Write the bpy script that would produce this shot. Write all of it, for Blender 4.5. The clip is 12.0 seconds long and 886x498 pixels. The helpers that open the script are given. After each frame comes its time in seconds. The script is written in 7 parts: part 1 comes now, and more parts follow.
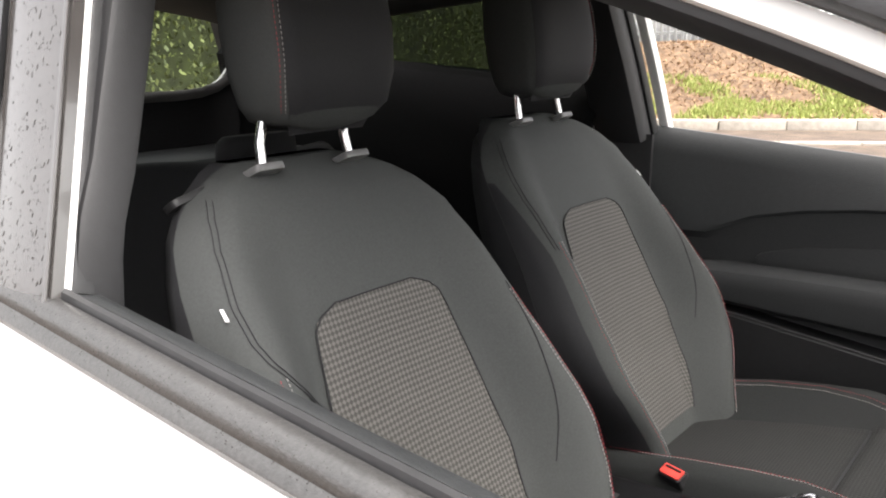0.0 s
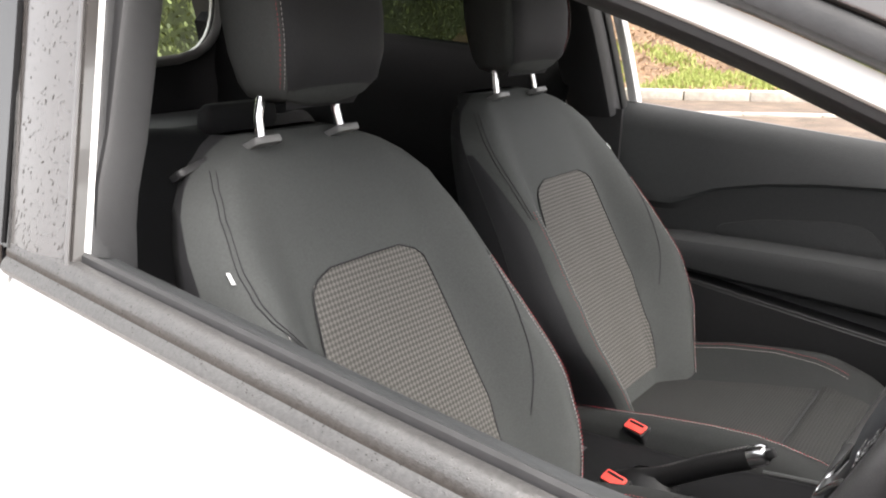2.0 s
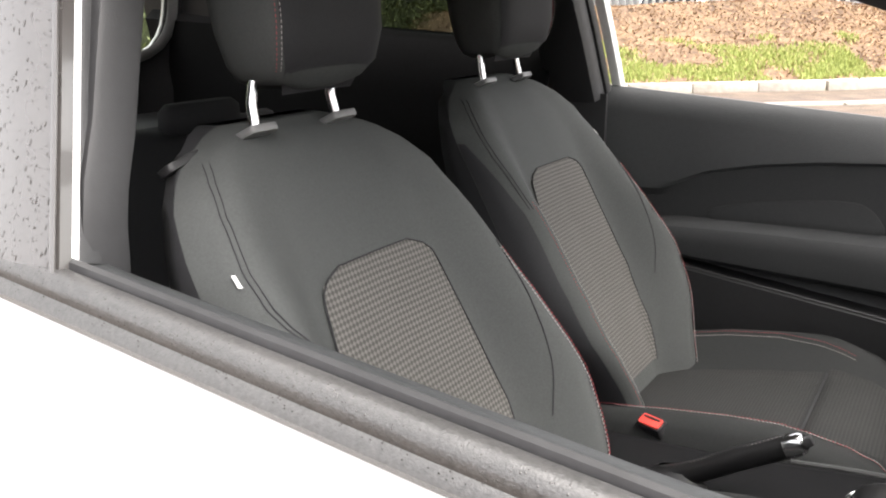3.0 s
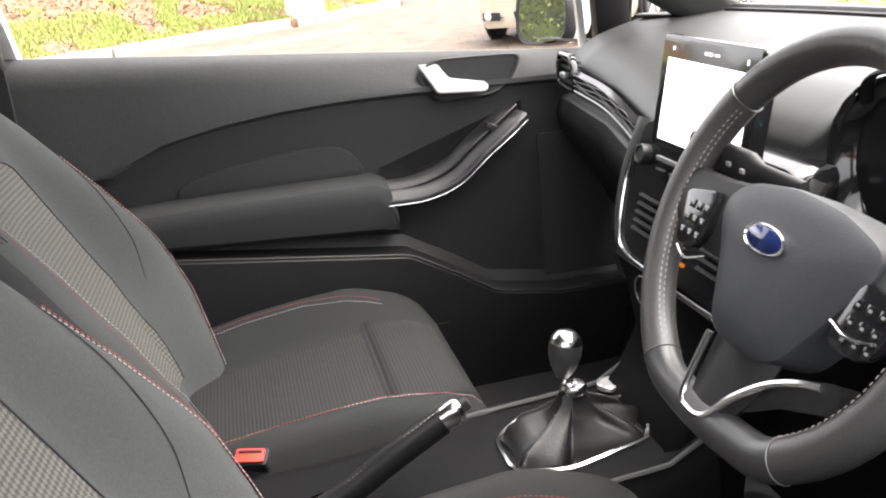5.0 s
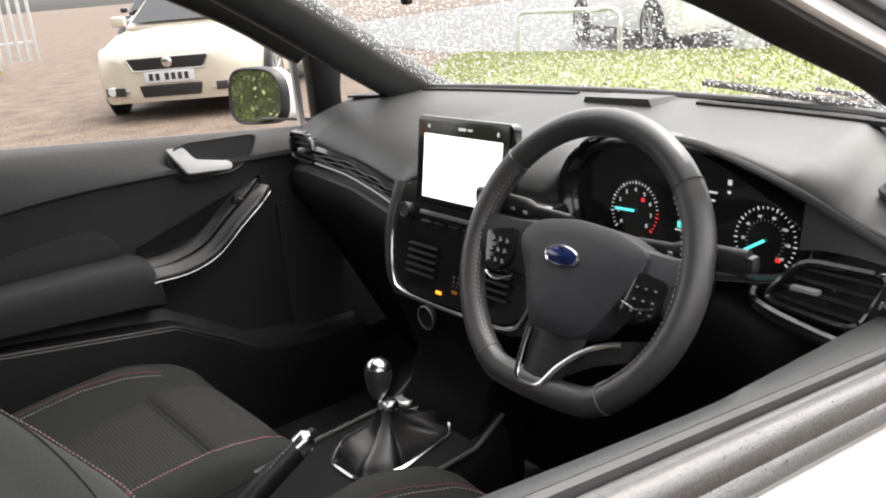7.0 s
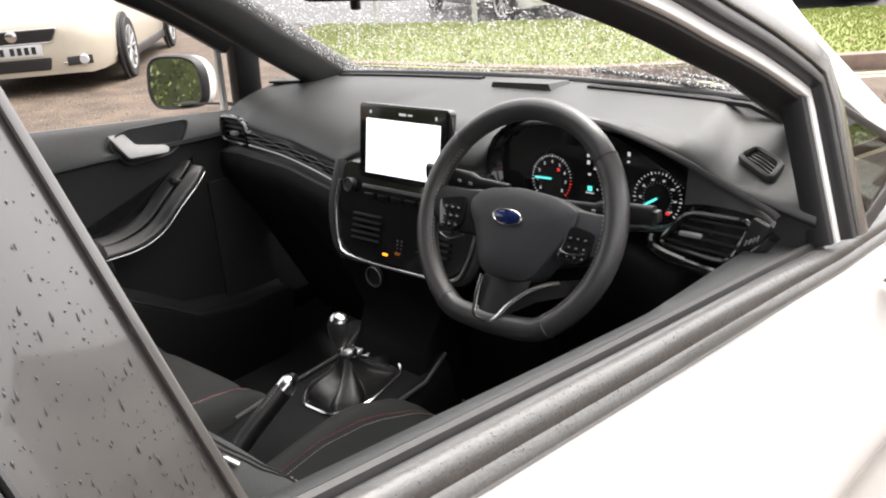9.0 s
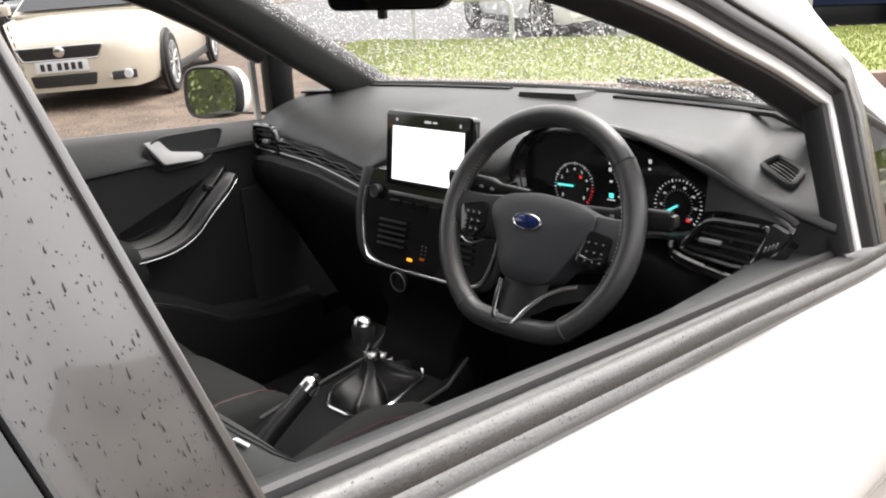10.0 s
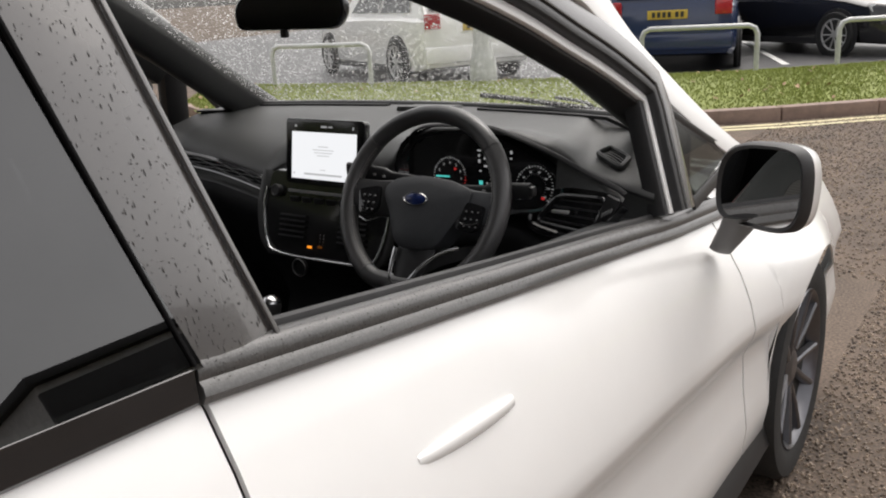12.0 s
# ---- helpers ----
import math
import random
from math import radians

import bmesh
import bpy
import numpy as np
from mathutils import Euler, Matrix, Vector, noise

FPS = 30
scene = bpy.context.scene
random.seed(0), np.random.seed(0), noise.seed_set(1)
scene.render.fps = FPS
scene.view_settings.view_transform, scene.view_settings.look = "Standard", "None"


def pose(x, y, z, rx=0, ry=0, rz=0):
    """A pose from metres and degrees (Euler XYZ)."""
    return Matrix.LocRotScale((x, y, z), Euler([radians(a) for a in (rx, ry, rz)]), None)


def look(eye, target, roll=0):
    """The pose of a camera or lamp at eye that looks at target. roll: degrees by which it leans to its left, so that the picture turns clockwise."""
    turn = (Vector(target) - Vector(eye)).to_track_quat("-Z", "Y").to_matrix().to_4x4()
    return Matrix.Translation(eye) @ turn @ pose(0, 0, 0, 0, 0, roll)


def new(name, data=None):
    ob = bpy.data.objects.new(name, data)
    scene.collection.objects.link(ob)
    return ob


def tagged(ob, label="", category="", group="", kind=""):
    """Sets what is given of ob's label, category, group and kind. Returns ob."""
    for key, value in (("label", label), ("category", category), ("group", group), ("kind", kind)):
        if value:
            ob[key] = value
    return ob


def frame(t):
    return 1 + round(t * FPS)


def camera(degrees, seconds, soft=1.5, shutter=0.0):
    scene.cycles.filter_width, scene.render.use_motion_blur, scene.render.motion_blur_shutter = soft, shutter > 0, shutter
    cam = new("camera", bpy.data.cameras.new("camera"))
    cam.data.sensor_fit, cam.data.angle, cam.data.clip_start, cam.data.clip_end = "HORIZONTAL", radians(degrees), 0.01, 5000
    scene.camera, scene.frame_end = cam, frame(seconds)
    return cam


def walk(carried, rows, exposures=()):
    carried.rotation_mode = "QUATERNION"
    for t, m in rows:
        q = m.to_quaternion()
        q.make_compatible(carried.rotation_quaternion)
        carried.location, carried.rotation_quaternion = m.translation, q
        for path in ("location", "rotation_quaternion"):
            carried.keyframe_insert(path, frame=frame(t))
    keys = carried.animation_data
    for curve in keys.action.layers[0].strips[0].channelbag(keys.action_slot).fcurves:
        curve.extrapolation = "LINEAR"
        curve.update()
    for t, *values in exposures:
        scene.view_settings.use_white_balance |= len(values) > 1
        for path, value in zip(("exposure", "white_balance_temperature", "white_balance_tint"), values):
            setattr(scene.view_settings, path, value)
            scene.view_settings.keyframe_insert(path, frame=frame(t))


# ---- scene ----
cam = camera(54.2, 12.0, soft=2.0)

PATH = [
    (0, (1.097, 0.087, 1.19), (-0.433, -1.122, 0.746), -1.5),
    (0.5, (1.082, 0.046, 1.174), (-0.496, -1.121, 0.789), -1.5),
    (1, (1.099, 0.054, 1.166), (-0.484, -1.109, 0.791), -1.4),
    (1.5, (1.131, 0.082, 1.195), (-0.44, -1.068, 0.737), -0.6),
    (2, (1.174, 0.112, 1.213), (-0.388, -1.022, 0.691), -0.4),
    (2.5, (1.187, 0.082, 1.212), (-0.388, -1.031, 0.683), -0.6),
    (2.7, (1.18, 0.051, 1.2), (-0.408, -1.048, 0.677), -1.0),
    (4.3, (0.968, -0.276, 1.142), (-0.922, -0.458, 0.521), -6.0),
    (4.5, (0.949, -0.304, 1.152), (-0.943, -0.302, 0.503), -5.8),
    (5, (0.907, -0.357, 1.141), (-0.935, 0.038, 0.468), -5.7),
    (5.5, (0.904, -0.41, 1.133), (-0.851, 0.281, 0.467), -4.6),
    (6, (0.926, -0.458, 1.143), (-0.752, 0.427, 0.51), -4.7),
    (6.5, (0.961, -0.54, 1.171), (-0.633, 0.507, 0.569), -5.2),
    (6.7, (0.983, -0.586, 1.189), (-0.578, 0.513, 0.594), -5.1),
    (8.3, (1.031, -0.893, 1.29), (-0.264, 0.463, 0.595), -4.1),
    (8.5, (1.045, -0.897, 1.293), (-0.241, 0.466, 0.593), -4.3),
    (9, (1.072, -0.921, 1.297), (-0.192, 0.463, 0.599), -4.4),
    (9.5, (1.08, -0.932, 1.292), (-0.194, 0.45, 0.609), -4.2),
    (10, (1.106, -0.924, 1.284), (-0.227, 0.414, 0.628), -4.5),
    (10.5, (1.108, -0.91, 1.268), (-0.239, 0.424, 0.63), -4.8),
    (11, (1.123, -0.936, 1.267), (-0.145, 0.477, 0.637), -4.6),
    (11.5, (1.179, -1.029, 1.259), (-0.001, 0.47, 0.656), -4.0),
    (12, (1.245, -1.191, 1.251), (0.146, 0.379, 0.679), -3.2),
]
EXPOSURE = [(t, stops, 6720, 12) for t, stops in ((0, 2.42), (2.0, 2.6), (2.7, 2.6), (4.4, 3.12), (5.6, 3.1), (6.6, 2.25), (8.4, 1.98), (11.0, 1.80), (12.0, 0.80))]
walk(cam, [(t, look(eye, target, roll)) for t, eye, target, roll in PATH], EXPOSURE)

# ---- light ----
world = bpy.data.worlds.new("overcast_sky")
scene.world = world
world.use_nodes = True
wn, wl = world.node_tree.nodes, world.node_tree.links
sky = wn.new("ShaderNodeTexSky")
sky.sky_type, sky.sun_disc = "NISHITA", False
sky.sun_elevation, sky.sun_rotation = radians(62), radians(8)
sky.air_density, sky.dust_density, sky.ozone_density = 1.0, 4.0, 0.6
pale = wn.new("ShaderNodeHueSaturation")
pale.inputs["Saturation"].default_value = 0.12
wl.new(sky.outputs[0], pale.inputs["Color"])
cloud, bright, veil = (wn.new("ShaderNode" + k) for k in ("TexNoise", "MapRange", "Mix"))
cloud.inputs["Scale"].default_value, cloud.inputs["Detail"].default_value = 3.0, 5
bright.inputs["To Min"].default_value, bright.inputs["To Max"].default_value = 0.80, 1.25
veil.data_type, veil.blend_type = "RGBA", "MULTIPLY"
veil.inputs["Factor"].default_value = 1.0
where_sky = wn.new("ShaderNodeTexCoord")
wl.new(where_sky.outputs["Generated"], cloud.inputs["Vector"])
wl.new(cloud.outputs["Fac"], bright.inputs["Value"])
wl.new(pale.outputs[0], veil.inputs["A"])
wl.new(bright.outputs[0], veil.inputs["B"])
wl.new(veil.outputs["Result"], wn["Background"].inputs["Color"])
wn["Background"].inputs["Strength"].default_value = 0.15

sun_data = bpy.data.lights.new("sun", "SUN")
sun_data.energy, sun_data.angle, sun_data.color = 0.65, radians(80), (1.0, 0.95, 0.87)
sun = new("sun", sun_data)
sun.matrix_basis = look((0.4, 2.5, 4.8), (0, 0, 0))


# ---- materials ----
def material(name, colour, rough=0.5, metal=0.0, vary=0.12, scale=40.0, bump=0.0, bump_scale=300.0,
             coat=0.0, spec=0.5, tint=None, big=3.0, random_part=0.0):
    """A surface with colour variation at two scales, uneven gloss and fine relief."""
    m = bpy.data.materials.new(name)
    m.use_nodes = True
    n, l = m.node_tree.nodes, m.node_tree.links
    b = n["Principled BSDF"]
    b.inputs["Metallic"].default_value = metal
    b.inputs["Coat Weight"].default_value = coat
    b.inputs["Coat Roughness"].default_value = 0.04
    b.inputs["Specular IOR Level"].default_value = spec
    where = n.new("ShaderNodeTexCoord")
    fine, wide = n.new("ShaderNodeTexNoise"), n.new("ShaderNodeTexNoise")
    fine.inputs["Scale"].default_value, fine.inputs["Detail"].default_value = scale, 6
    wide.inputs["Scale"].default_value, wide.inputs["Detail"].default_value = big, 3
    for t in (fine, wide):
        l.new(where.outputs["Object"], t.inputs["Vector"])
    both = n.new("ShaderNodeMath")
    both.operation = "MULTIPLY_ADD"
    both.inputs[1].default_value = 0.6
    l.new(fine.outputs["Fac"], both.inputs[0])
    part_wide = n.new("ShaderNodeMath")
    part_wide.operation = "MULTIPLY"
    part_wide.inputs[1].default_value = 0.4
    l.new(wide.outputs["Fac"], part_wide.inputs[0])
    l.new(part_wide.outputs[0], both.inputs[2])
    ramp = n.new("ShaderNodeValToRGB")
    low = [c * (1 - vary) for c in colour]
    high = list(tint) if tint else [min(1, c * (1 + vary)) for c in colour]
    ramp.color_ramp.elements[0].position, ramp.color_ramp.elements[1].position = 0.32, 0.68
    ramp.color_ramp.elements[0].color, ramp.color_ramp.elements[1].color = (*low, 1), (*high, 1)
    l.new(both.outputs[0], ramp.inputs[0])
    out = ramp.outputs[0]
    if random_part:
        info, hue = n.new("ShaderNodeObjectInfo"), n.new("ShaderNodeHueSaturation")
        span = n.new("ShaderNodeMapRange")
        span.inputs["To Min"].default_value, span.inputs["To Max"].default_value = 1 - random_part, 1 + random_part
        l.new(info.outputs["Random"], span.inputs["Value"])
        l.new(span.outputs[0], hue.inputs["Value"])
        l.new(out, hue.inputs["Color"])
        out = hue.outputs[0]
    l.new(out, b.inputs["Base Color"])
    gloss = n.new("ShaderNodeMapRange")
    gloss.inputs["To Min"].default_value, gloss.inputs["To Max"].default_value = rough * 0.82, min(1, rough * 1.18)
    l.new(wide.outputs["Fac"], gloss.inputs["Value"])
    l.new(gloss.outputs[0], b.inputs["Roughness"])
    if bump:
        grain, relief = n.new("ShaderNodeTexNoise"), n.new("ShaderNodeBump")
        grain.inputs["Scale"].default_value, grain.inputs["Detail"].default_value = bump_scale, 3
        relief.inputs["Strength"].default_value, relief.inputs["Distance"].default_value = bump, 0.002
        l.new(where.outputs["Object"], grain.inputs["Vector"])
        l.new(grain.outputs["Fac"], relief.inputs["Height"])
        l.new(relief.outputs[0], b.inputs["Normal"])
    return m


def woven(name, dark, light, size, plane, rough=0.85):
    """Woven cloth: rows of raised dots. plane: the two axes in which the weave lies."""
    m = material(name, dark, rough, vary=0.15, scale=200)
    n, l = m.node_tree.nodes, m.node_tree.links
    b = n["Principled BSDF"]
    b.inputs["Specular IOR Level"].default_value = 0.2
    where, split = n.new("ShaderNodeTexCoord"), n.new("ShaderNodeSeparateXYZ")
    l.new(where.outputs["Object"], split.inputs[0])
    waves = []
    for axis, (p, q) in zip(plane, ((1, 1), (1, -1))):
        a = n.new("ShaderNodeMath")
        a.operation = "MULTIPLY"
        a.inputs[1].default_value = math.pi / size
        l.new(split.outputs[axis], a.inputs[0])
        waves.append(a)
    turned = []
    for op in ("ADD", "SUBTRACT"):
        mix, s = n.new("ShaderNodeMath"), n.new("ShaderNodeMath")
        mix.operation, s.operation = op, "SINE"
        l.new(waves[0].outputs[0], mix.inputs[0])
        l.new(waves[1].outputs[0], mix.inputs[1])
        l.new(mix.outputs[0], s.inputs[0])
        turned.append(s)
    dots = n.new("ShaderNodeMath")
    dots.operation = "MULTIPLY"
    l.new(turned[0].outputs[0], dots.inputs[0])
    l.new(turned[1].outputs[0], dots.inputs[1])
    span = n.new("ShaderNodeMapRange")
    span.inputs["From Min"].default_value, span.inputs["From Max"].default_value = -0.35, 0.5
    l.new(dots.outputs[0], span.inputs["Value"])
    ramp = n.new("ShaderNodeMix")
    ramp.data_type = "RGBA"
    ramp.inputs["A"].default_value, ramp.inputs["B"].default_value = (*dark, 1), (*light, 1)
    l.new(span.outputs[0], ramp.inputs["Factor"])
    l.new(ramp.outputs["Result"], b.inputs["Base Color"])
    relief = n.new("ShaderNodeBump")
    relief.inputs["Strength"].default_value, relief.inputs["Distance"].default_value = 0.5, 0.0015
    l.new(span.outputs[0], relief.inputs["Height"])
    l.new(relief.outputs[0], b.inputs["Normal"])
    return m


def pane(name, tint, rough=0.0, ior=1.45, power=5.0):
    """Thin clear or tinted glass: it lets light straight through and mirrors by its gloss."""
    m = bpy.data.materials.new(name)
    m.use_nodes = True
    n, l = m.node_tree.nodes, m.node_tree.links
    n.remove(n["Principled BSDF"])
    clear, shine, mix, edge = (n.new("ShaderNode" + k) for k in ("BsdfTransparent", "BsdfGlossy", "MixShader", "LayerWeight"))
    clear.inputs[0].default_value = (*tint, 1)
    shine.inputs["Roughness"].default_value = rough
    edge.inputs["Blend"].default_value = 0.5
    steep, sheen = n.new("ShaderNodeMath"), n.new("ShaderNodeMath")
    steep.operation, sheen.operation = "POWER", "MULTIPLY_ADD"
    steep.inputs[1].default_value = power
    base = ((ior - 1) / (ior + 1)) ** 2
    sheen.inputs[1].default_value, sheen.inputs[2].default_value = 1 - base, base
    l.new(edge.outputs["Facing"], steep.inputs[0])
    l.new(steep.outputs[0], sheen.inputs[0])
    l.new(sheen.outputs[0], mix.inputs[0])
    l.new(clear.outputs[0], mix.inputs[1])
    l.new(shine.outputs[0], mix.inputs[2])
    l.new(mix.outputs[0], n["Material Output"].inputs[0])
    return m


def misted(name):
    """Windscreen glass with a thin uneven film of rain that scatters a little light."""
    m = pane(name, (0.985, 0.99, 0.985), ior=1.3, power=9.0)
    n, l = m.node_tree.nodes, m.node_tree.links
    first = n["Material Output"].inputs[0].links[0].from_socket
    film, mix, where, tex, span = (n.new("ShaderNode" + k) for k in ("BsdfTranslucent", "MixShader", "TexCoord", "TexNoise", "MapRange"))
    film.inputs[0].default_value = (0.95, 0.95, 0.95, 1)
    tex.inputs["Scale"].default_value, tex.inputs["Detail"].default_value = 60, 8
    span.inputs["From Min"].default_value, span.inputs["From Max"].default_value = 0.40, 0.75
    span.inputs["To Min"].default_value, span.inputs["To Max"].default_value = 0.0, 0.014
    l.new(where.outputs["Object"], tex.inputs["Vector"])
    l.new(tex.outputs["Fac"], span.inputs["Value"])
    l.new(span.outputs[0], mix.inputs[0])
    l.new(first, mix.inputs[1])
    l.new(film.outputs[0], mix.inputs[2])
    l.new(mix.outputs[0], n["Material Output"].inputs[0])
    return m


def glow(name, colour, strength):
    m = bpy.data.materials.new(name)
    m.use_nodes = True
    b = m.node_tree.nodes["Principled BSDF"]
    b.inputs["Base Color"].default_value = (*[c * 0.3 for c in colour], 1)
    b.inputs["Emission Color"].default_value = (*colour, 1)
    b.inputs["Emission Strength"].default_value = strength
    return m


def water(name):
    m = bpy.data.materials.new(name)
    m.use_nodes = True
    b = m.node_tree.nodes["Principled BSDF"]
    b.inputs["Base Color"].default_value = (0.97, 0.98, 0.98, 1)
    b.inputs["Transmission Weight"].default_value, b.inputs["IOR"].default_value = 1.0, 1.33
    b.inputs["Roughness"].default_value = 0.02
    n, l = m.node_tree.nodes, m.node_tree.links
    # white translucent share put in for the bright sky that drops refract
    sky_white, mix = n.new("ShaderNodeBsdfTranslucent"), n.new("ShaderNodeMixShader")
    sky_white.inputs[0].default_value, mix.inputs[0].default_value = (0.97, 0.98, 0.98, 1), 0.8
    l.new(b.outputs[0], mix.inputs[1])
    l.new(sky_white.outputs[0], mix.inputs[2])
    l.new(mix.outputs[0], n["Material Output"].inputs[0])
    return m


WHITE = material("white_car_paint", (0.82, 0.82, 0.81), 0.25, vary=0.02, scale=8, coat=0.6)
FRAME_WHITE = material("white_painted_frame", (0.80, 0.80, 0.79), 0.35, vary=0.03, scale=20)
GLOSS_BLACK = material("gloss_black_trim", (0.012, 0.012, 0.013), 0.12, vary=0.2, scale=30, coat=0.4)
PLATE_BLACK = material("black_pillar_plate", (0.052, 0.048, 0.046), 0.22, vary=0.12, scale=25, coat=0.7, bump=0.04, bump_scale=60, spec=1.0)
RAIL_BLACK = material("wet_black_trim", (0.040, 0.039, 0.038), 0.42, vary=0.5, scale=220, bump=0.3, bump_scale=420, coat=0.35, spec=0.8)
RUBBER = material("black_rubber", (0.022, 0.022, 0.023), 0.42, vary=0.25, scale=60, bump=0.1)
PAD = material("grained_airbag_plastic", (0.041, 0.043, 0.047), 0.5, vary=0.1, scale=150, bump=0.12, bump_scale=700)
DASH = material("soft_black_plastic", (0.036, 0.037, 0.037), 0.48, vary=0.12, scale=150, bump=0.11, bump_scale=700, spec=0.5)
# darker copy of the dash plastic; cabin shade is put into its colour
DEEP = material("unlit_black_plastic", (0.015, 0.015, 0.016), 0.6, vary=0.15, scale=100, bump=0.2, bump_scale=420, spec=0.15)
GRAB_BLACK = material("satin_black_trim", (0.016, 0.016, 0.017), 0.3, vary=0.2, scale=60)
# blacker than bare plastic: the shadow inside the cabin is in this colour
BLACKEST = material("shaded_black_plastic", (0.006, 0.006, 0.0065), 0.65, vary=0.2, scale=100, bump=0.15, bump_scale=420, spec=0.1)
DARK = material("black_plastic", (0.016, 0.016, 0.017), 0.5, vary=0.15, scale=100, bump=0.08, bump_scale=420)
DOORCLOTH = material("dark_door_cloth", (0.021, 0.022, 0.023), 0.75, vary=0.15, scale=250, bump=0.25, bump_scale=600, spec=0.3)
DOORCARD = material("charcoal_door_plastic", (0.027, 0.029, 0.030), 0.5, vary=0.12, scale=120, bump=0.25, bump_scale=380)
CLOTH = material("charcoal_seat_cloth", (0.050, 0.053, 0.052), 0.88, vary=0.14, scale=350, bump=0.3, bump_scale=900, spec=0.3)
# the backrest cloth again, darkened because the cushion lies in shade
SEAT_CLOTH = material("shaded_cushion_cloth", (0.024, 0.025, 0.025), 0.9, vary=0.14, scale=350, bump=0.3, bump_scale=900, spec=0.12)
SIDECLOTH = material("black_side_cloth", (0.012, 0.012, 0.014), 0.8, vary=0.2, scale=300, bump=0.2, bump_scale=700)
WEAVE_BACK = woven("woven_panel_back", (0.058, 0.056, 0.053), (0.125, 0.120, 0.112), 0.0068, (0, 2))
# cushion weave: the same shade is put into both of its tones
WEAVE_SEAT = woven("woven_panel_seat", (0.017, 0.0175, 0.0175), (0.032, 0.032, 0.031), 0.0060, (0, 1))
GAITER = material("soft_black_leather", (0.009, 0.009, 0.0095), 0.42, vary=0.2, scale=150, bump=0.3, bump_scale=520)
LEATHER = material("black_leather", (0.044, 0.044, 0.045), 0.32, vary=0.15, scale=150, bump=0.14, bump_scale=800, spec=0.8)
PERFORATED = material("perforated_leather", (0.055, 0.054, 0.054), 0.32, vary=0.3, scale=700, bump=0.22, bump_scale=950, spec=0.8)
CHROME = material("chrome", (0.72, 0.72, 0.73), 0.2, metal=1.0, vary=0.05)
SILVER = material("silver_paint", (0.42, 0.42, 0.42), 0.4, metal=0.15, vary=0.05)
SATIN = material("satin_silver", (0.62, 0.62, 0.62), 0.35, metal=0.7, vary=0.05)
RED_THREAD = material("red_thread", (0.30, 0.035, 0.045), 0.8, vary=0.2)
WHITE_THREAD = material("white_thread", (0.36, 0.34, 0.33), 0.8, vary=0.15)
BUCKLE_RED = material("red_buckle", (0.72, 0.075, 0.06), 0.4, vary=0.1)
CARPET = material("black_carpet", (0.026, 0.026, 0.027), 0.95, vary=0.3, scale=300, bump=0.6, bump_scale=500)
HEADLINE = material("grey_headlining", (0.09, 0.09, 0.088), 0.9, vary=0.08, scale=200)
WET_GLASS = misted("wet_windscreen_glass")
TINTED = pane("privacy_glass", (0.30, 0.32, 0.30))
REAR_TINT = pane("rear_privacy_glass", (0.62, 0.65, 0.62))
DARKGLASS = pane("dark_glass", (0.12, 0.125, 0.125), ior=2.15)
BLACK_RAIN = material("rain_on_black_gloss", (0.045, 0.042, 0.040), 0.04, vary=0.1, coat=0.5)
SCREEN_RAIN = water("bright_rain_water")
rn, rl = SCREEN_RAIN.node_tree.nodes, SCREEN_RAIN.node_tree.links
# a white share again replaces the sky glints in the windscreen drops
rain_glow, rain_mix = rn.new("ShaderNodeBsdfTranslucent"), rn.new("ShaderNodeMixShader")
rain_mix.inputs[0].default_value = 0.8
rl.new(rn["Principled BSDF"].outputs[0], rain_mix.inputs[1])
rl.new(rain_glow.outputs[0], rain_mix.inputs[2])
rl.new(rain_mix.outputs[0], rn["Material Output"].inputs[0])
MIRROR = material("mirror_glass", (0.8, 0.8, 0.8), 0.01, metal=1.0, vary=0.0)
SCREEN = glow("lit_screen", (0.92, 0.96, 1.0), 0.52)
INK = glow("screen_grey", (0.70, 0.73, 0.76), 0.33)
LAMP_WHITE = glow("white_marking", (0.9, 0.92, 0.95), 0.16)
LAMP_TEAL = glow("teal_needle", (0.1, 0.85, 0.8), 0.34)
LAMP_RED = glow("red_telltale", (0.9, 0.05, 0.05), 0.22)
LAMP_ORANGE = glow("orange_telltale", (1.0, 0.30, 0.02), 0.7)
BLUE = material("blue_enamel", (0.010, 0.020, 0.085), 0.2, vary=0.1, coat=0.6)
GREY_PLASTIC = material("grey_plastic", (0.13, 0.13, 0.13), 0.4, vary=0.1)
WHITE_MARK = material("white_print", (0.25, 0.25, 0.25), 0.5, vary=0.05)
TYRE = material("tyre_rubber", (0.018, 0.018, 0.018), 0.75, vary=0.3, scale=80, bump=0.3, bump_scale=150)
ALLOY = material("grey_alloy", (0.15, 0.15, 0.16), 0.3, metal=0.9, vary=0.1)

# ---- mesh helpers ----
def total(ob):
    """The pose of an object that has only just been made."""
    own = ob.matrix_parent_inverse @ ob.matrix_basis
    return total(ob.parent) @ own if ob.parent else ob.matrix_basis.copy()


def put(ob, parent):
    if parent:
        inv = total(parent).inverted()
        ob.parent = parent
        ob.matrix_parent_inverse = inv
    return ob


def thing(name, at, label, category, group="", kind=""):
    """An empty at a thing's base that carries its parts."""
    ob = new(name)
    ob.empty_display_size = 0.05
    ob.location = at
    return tagged(ob, label, category, group, kind)


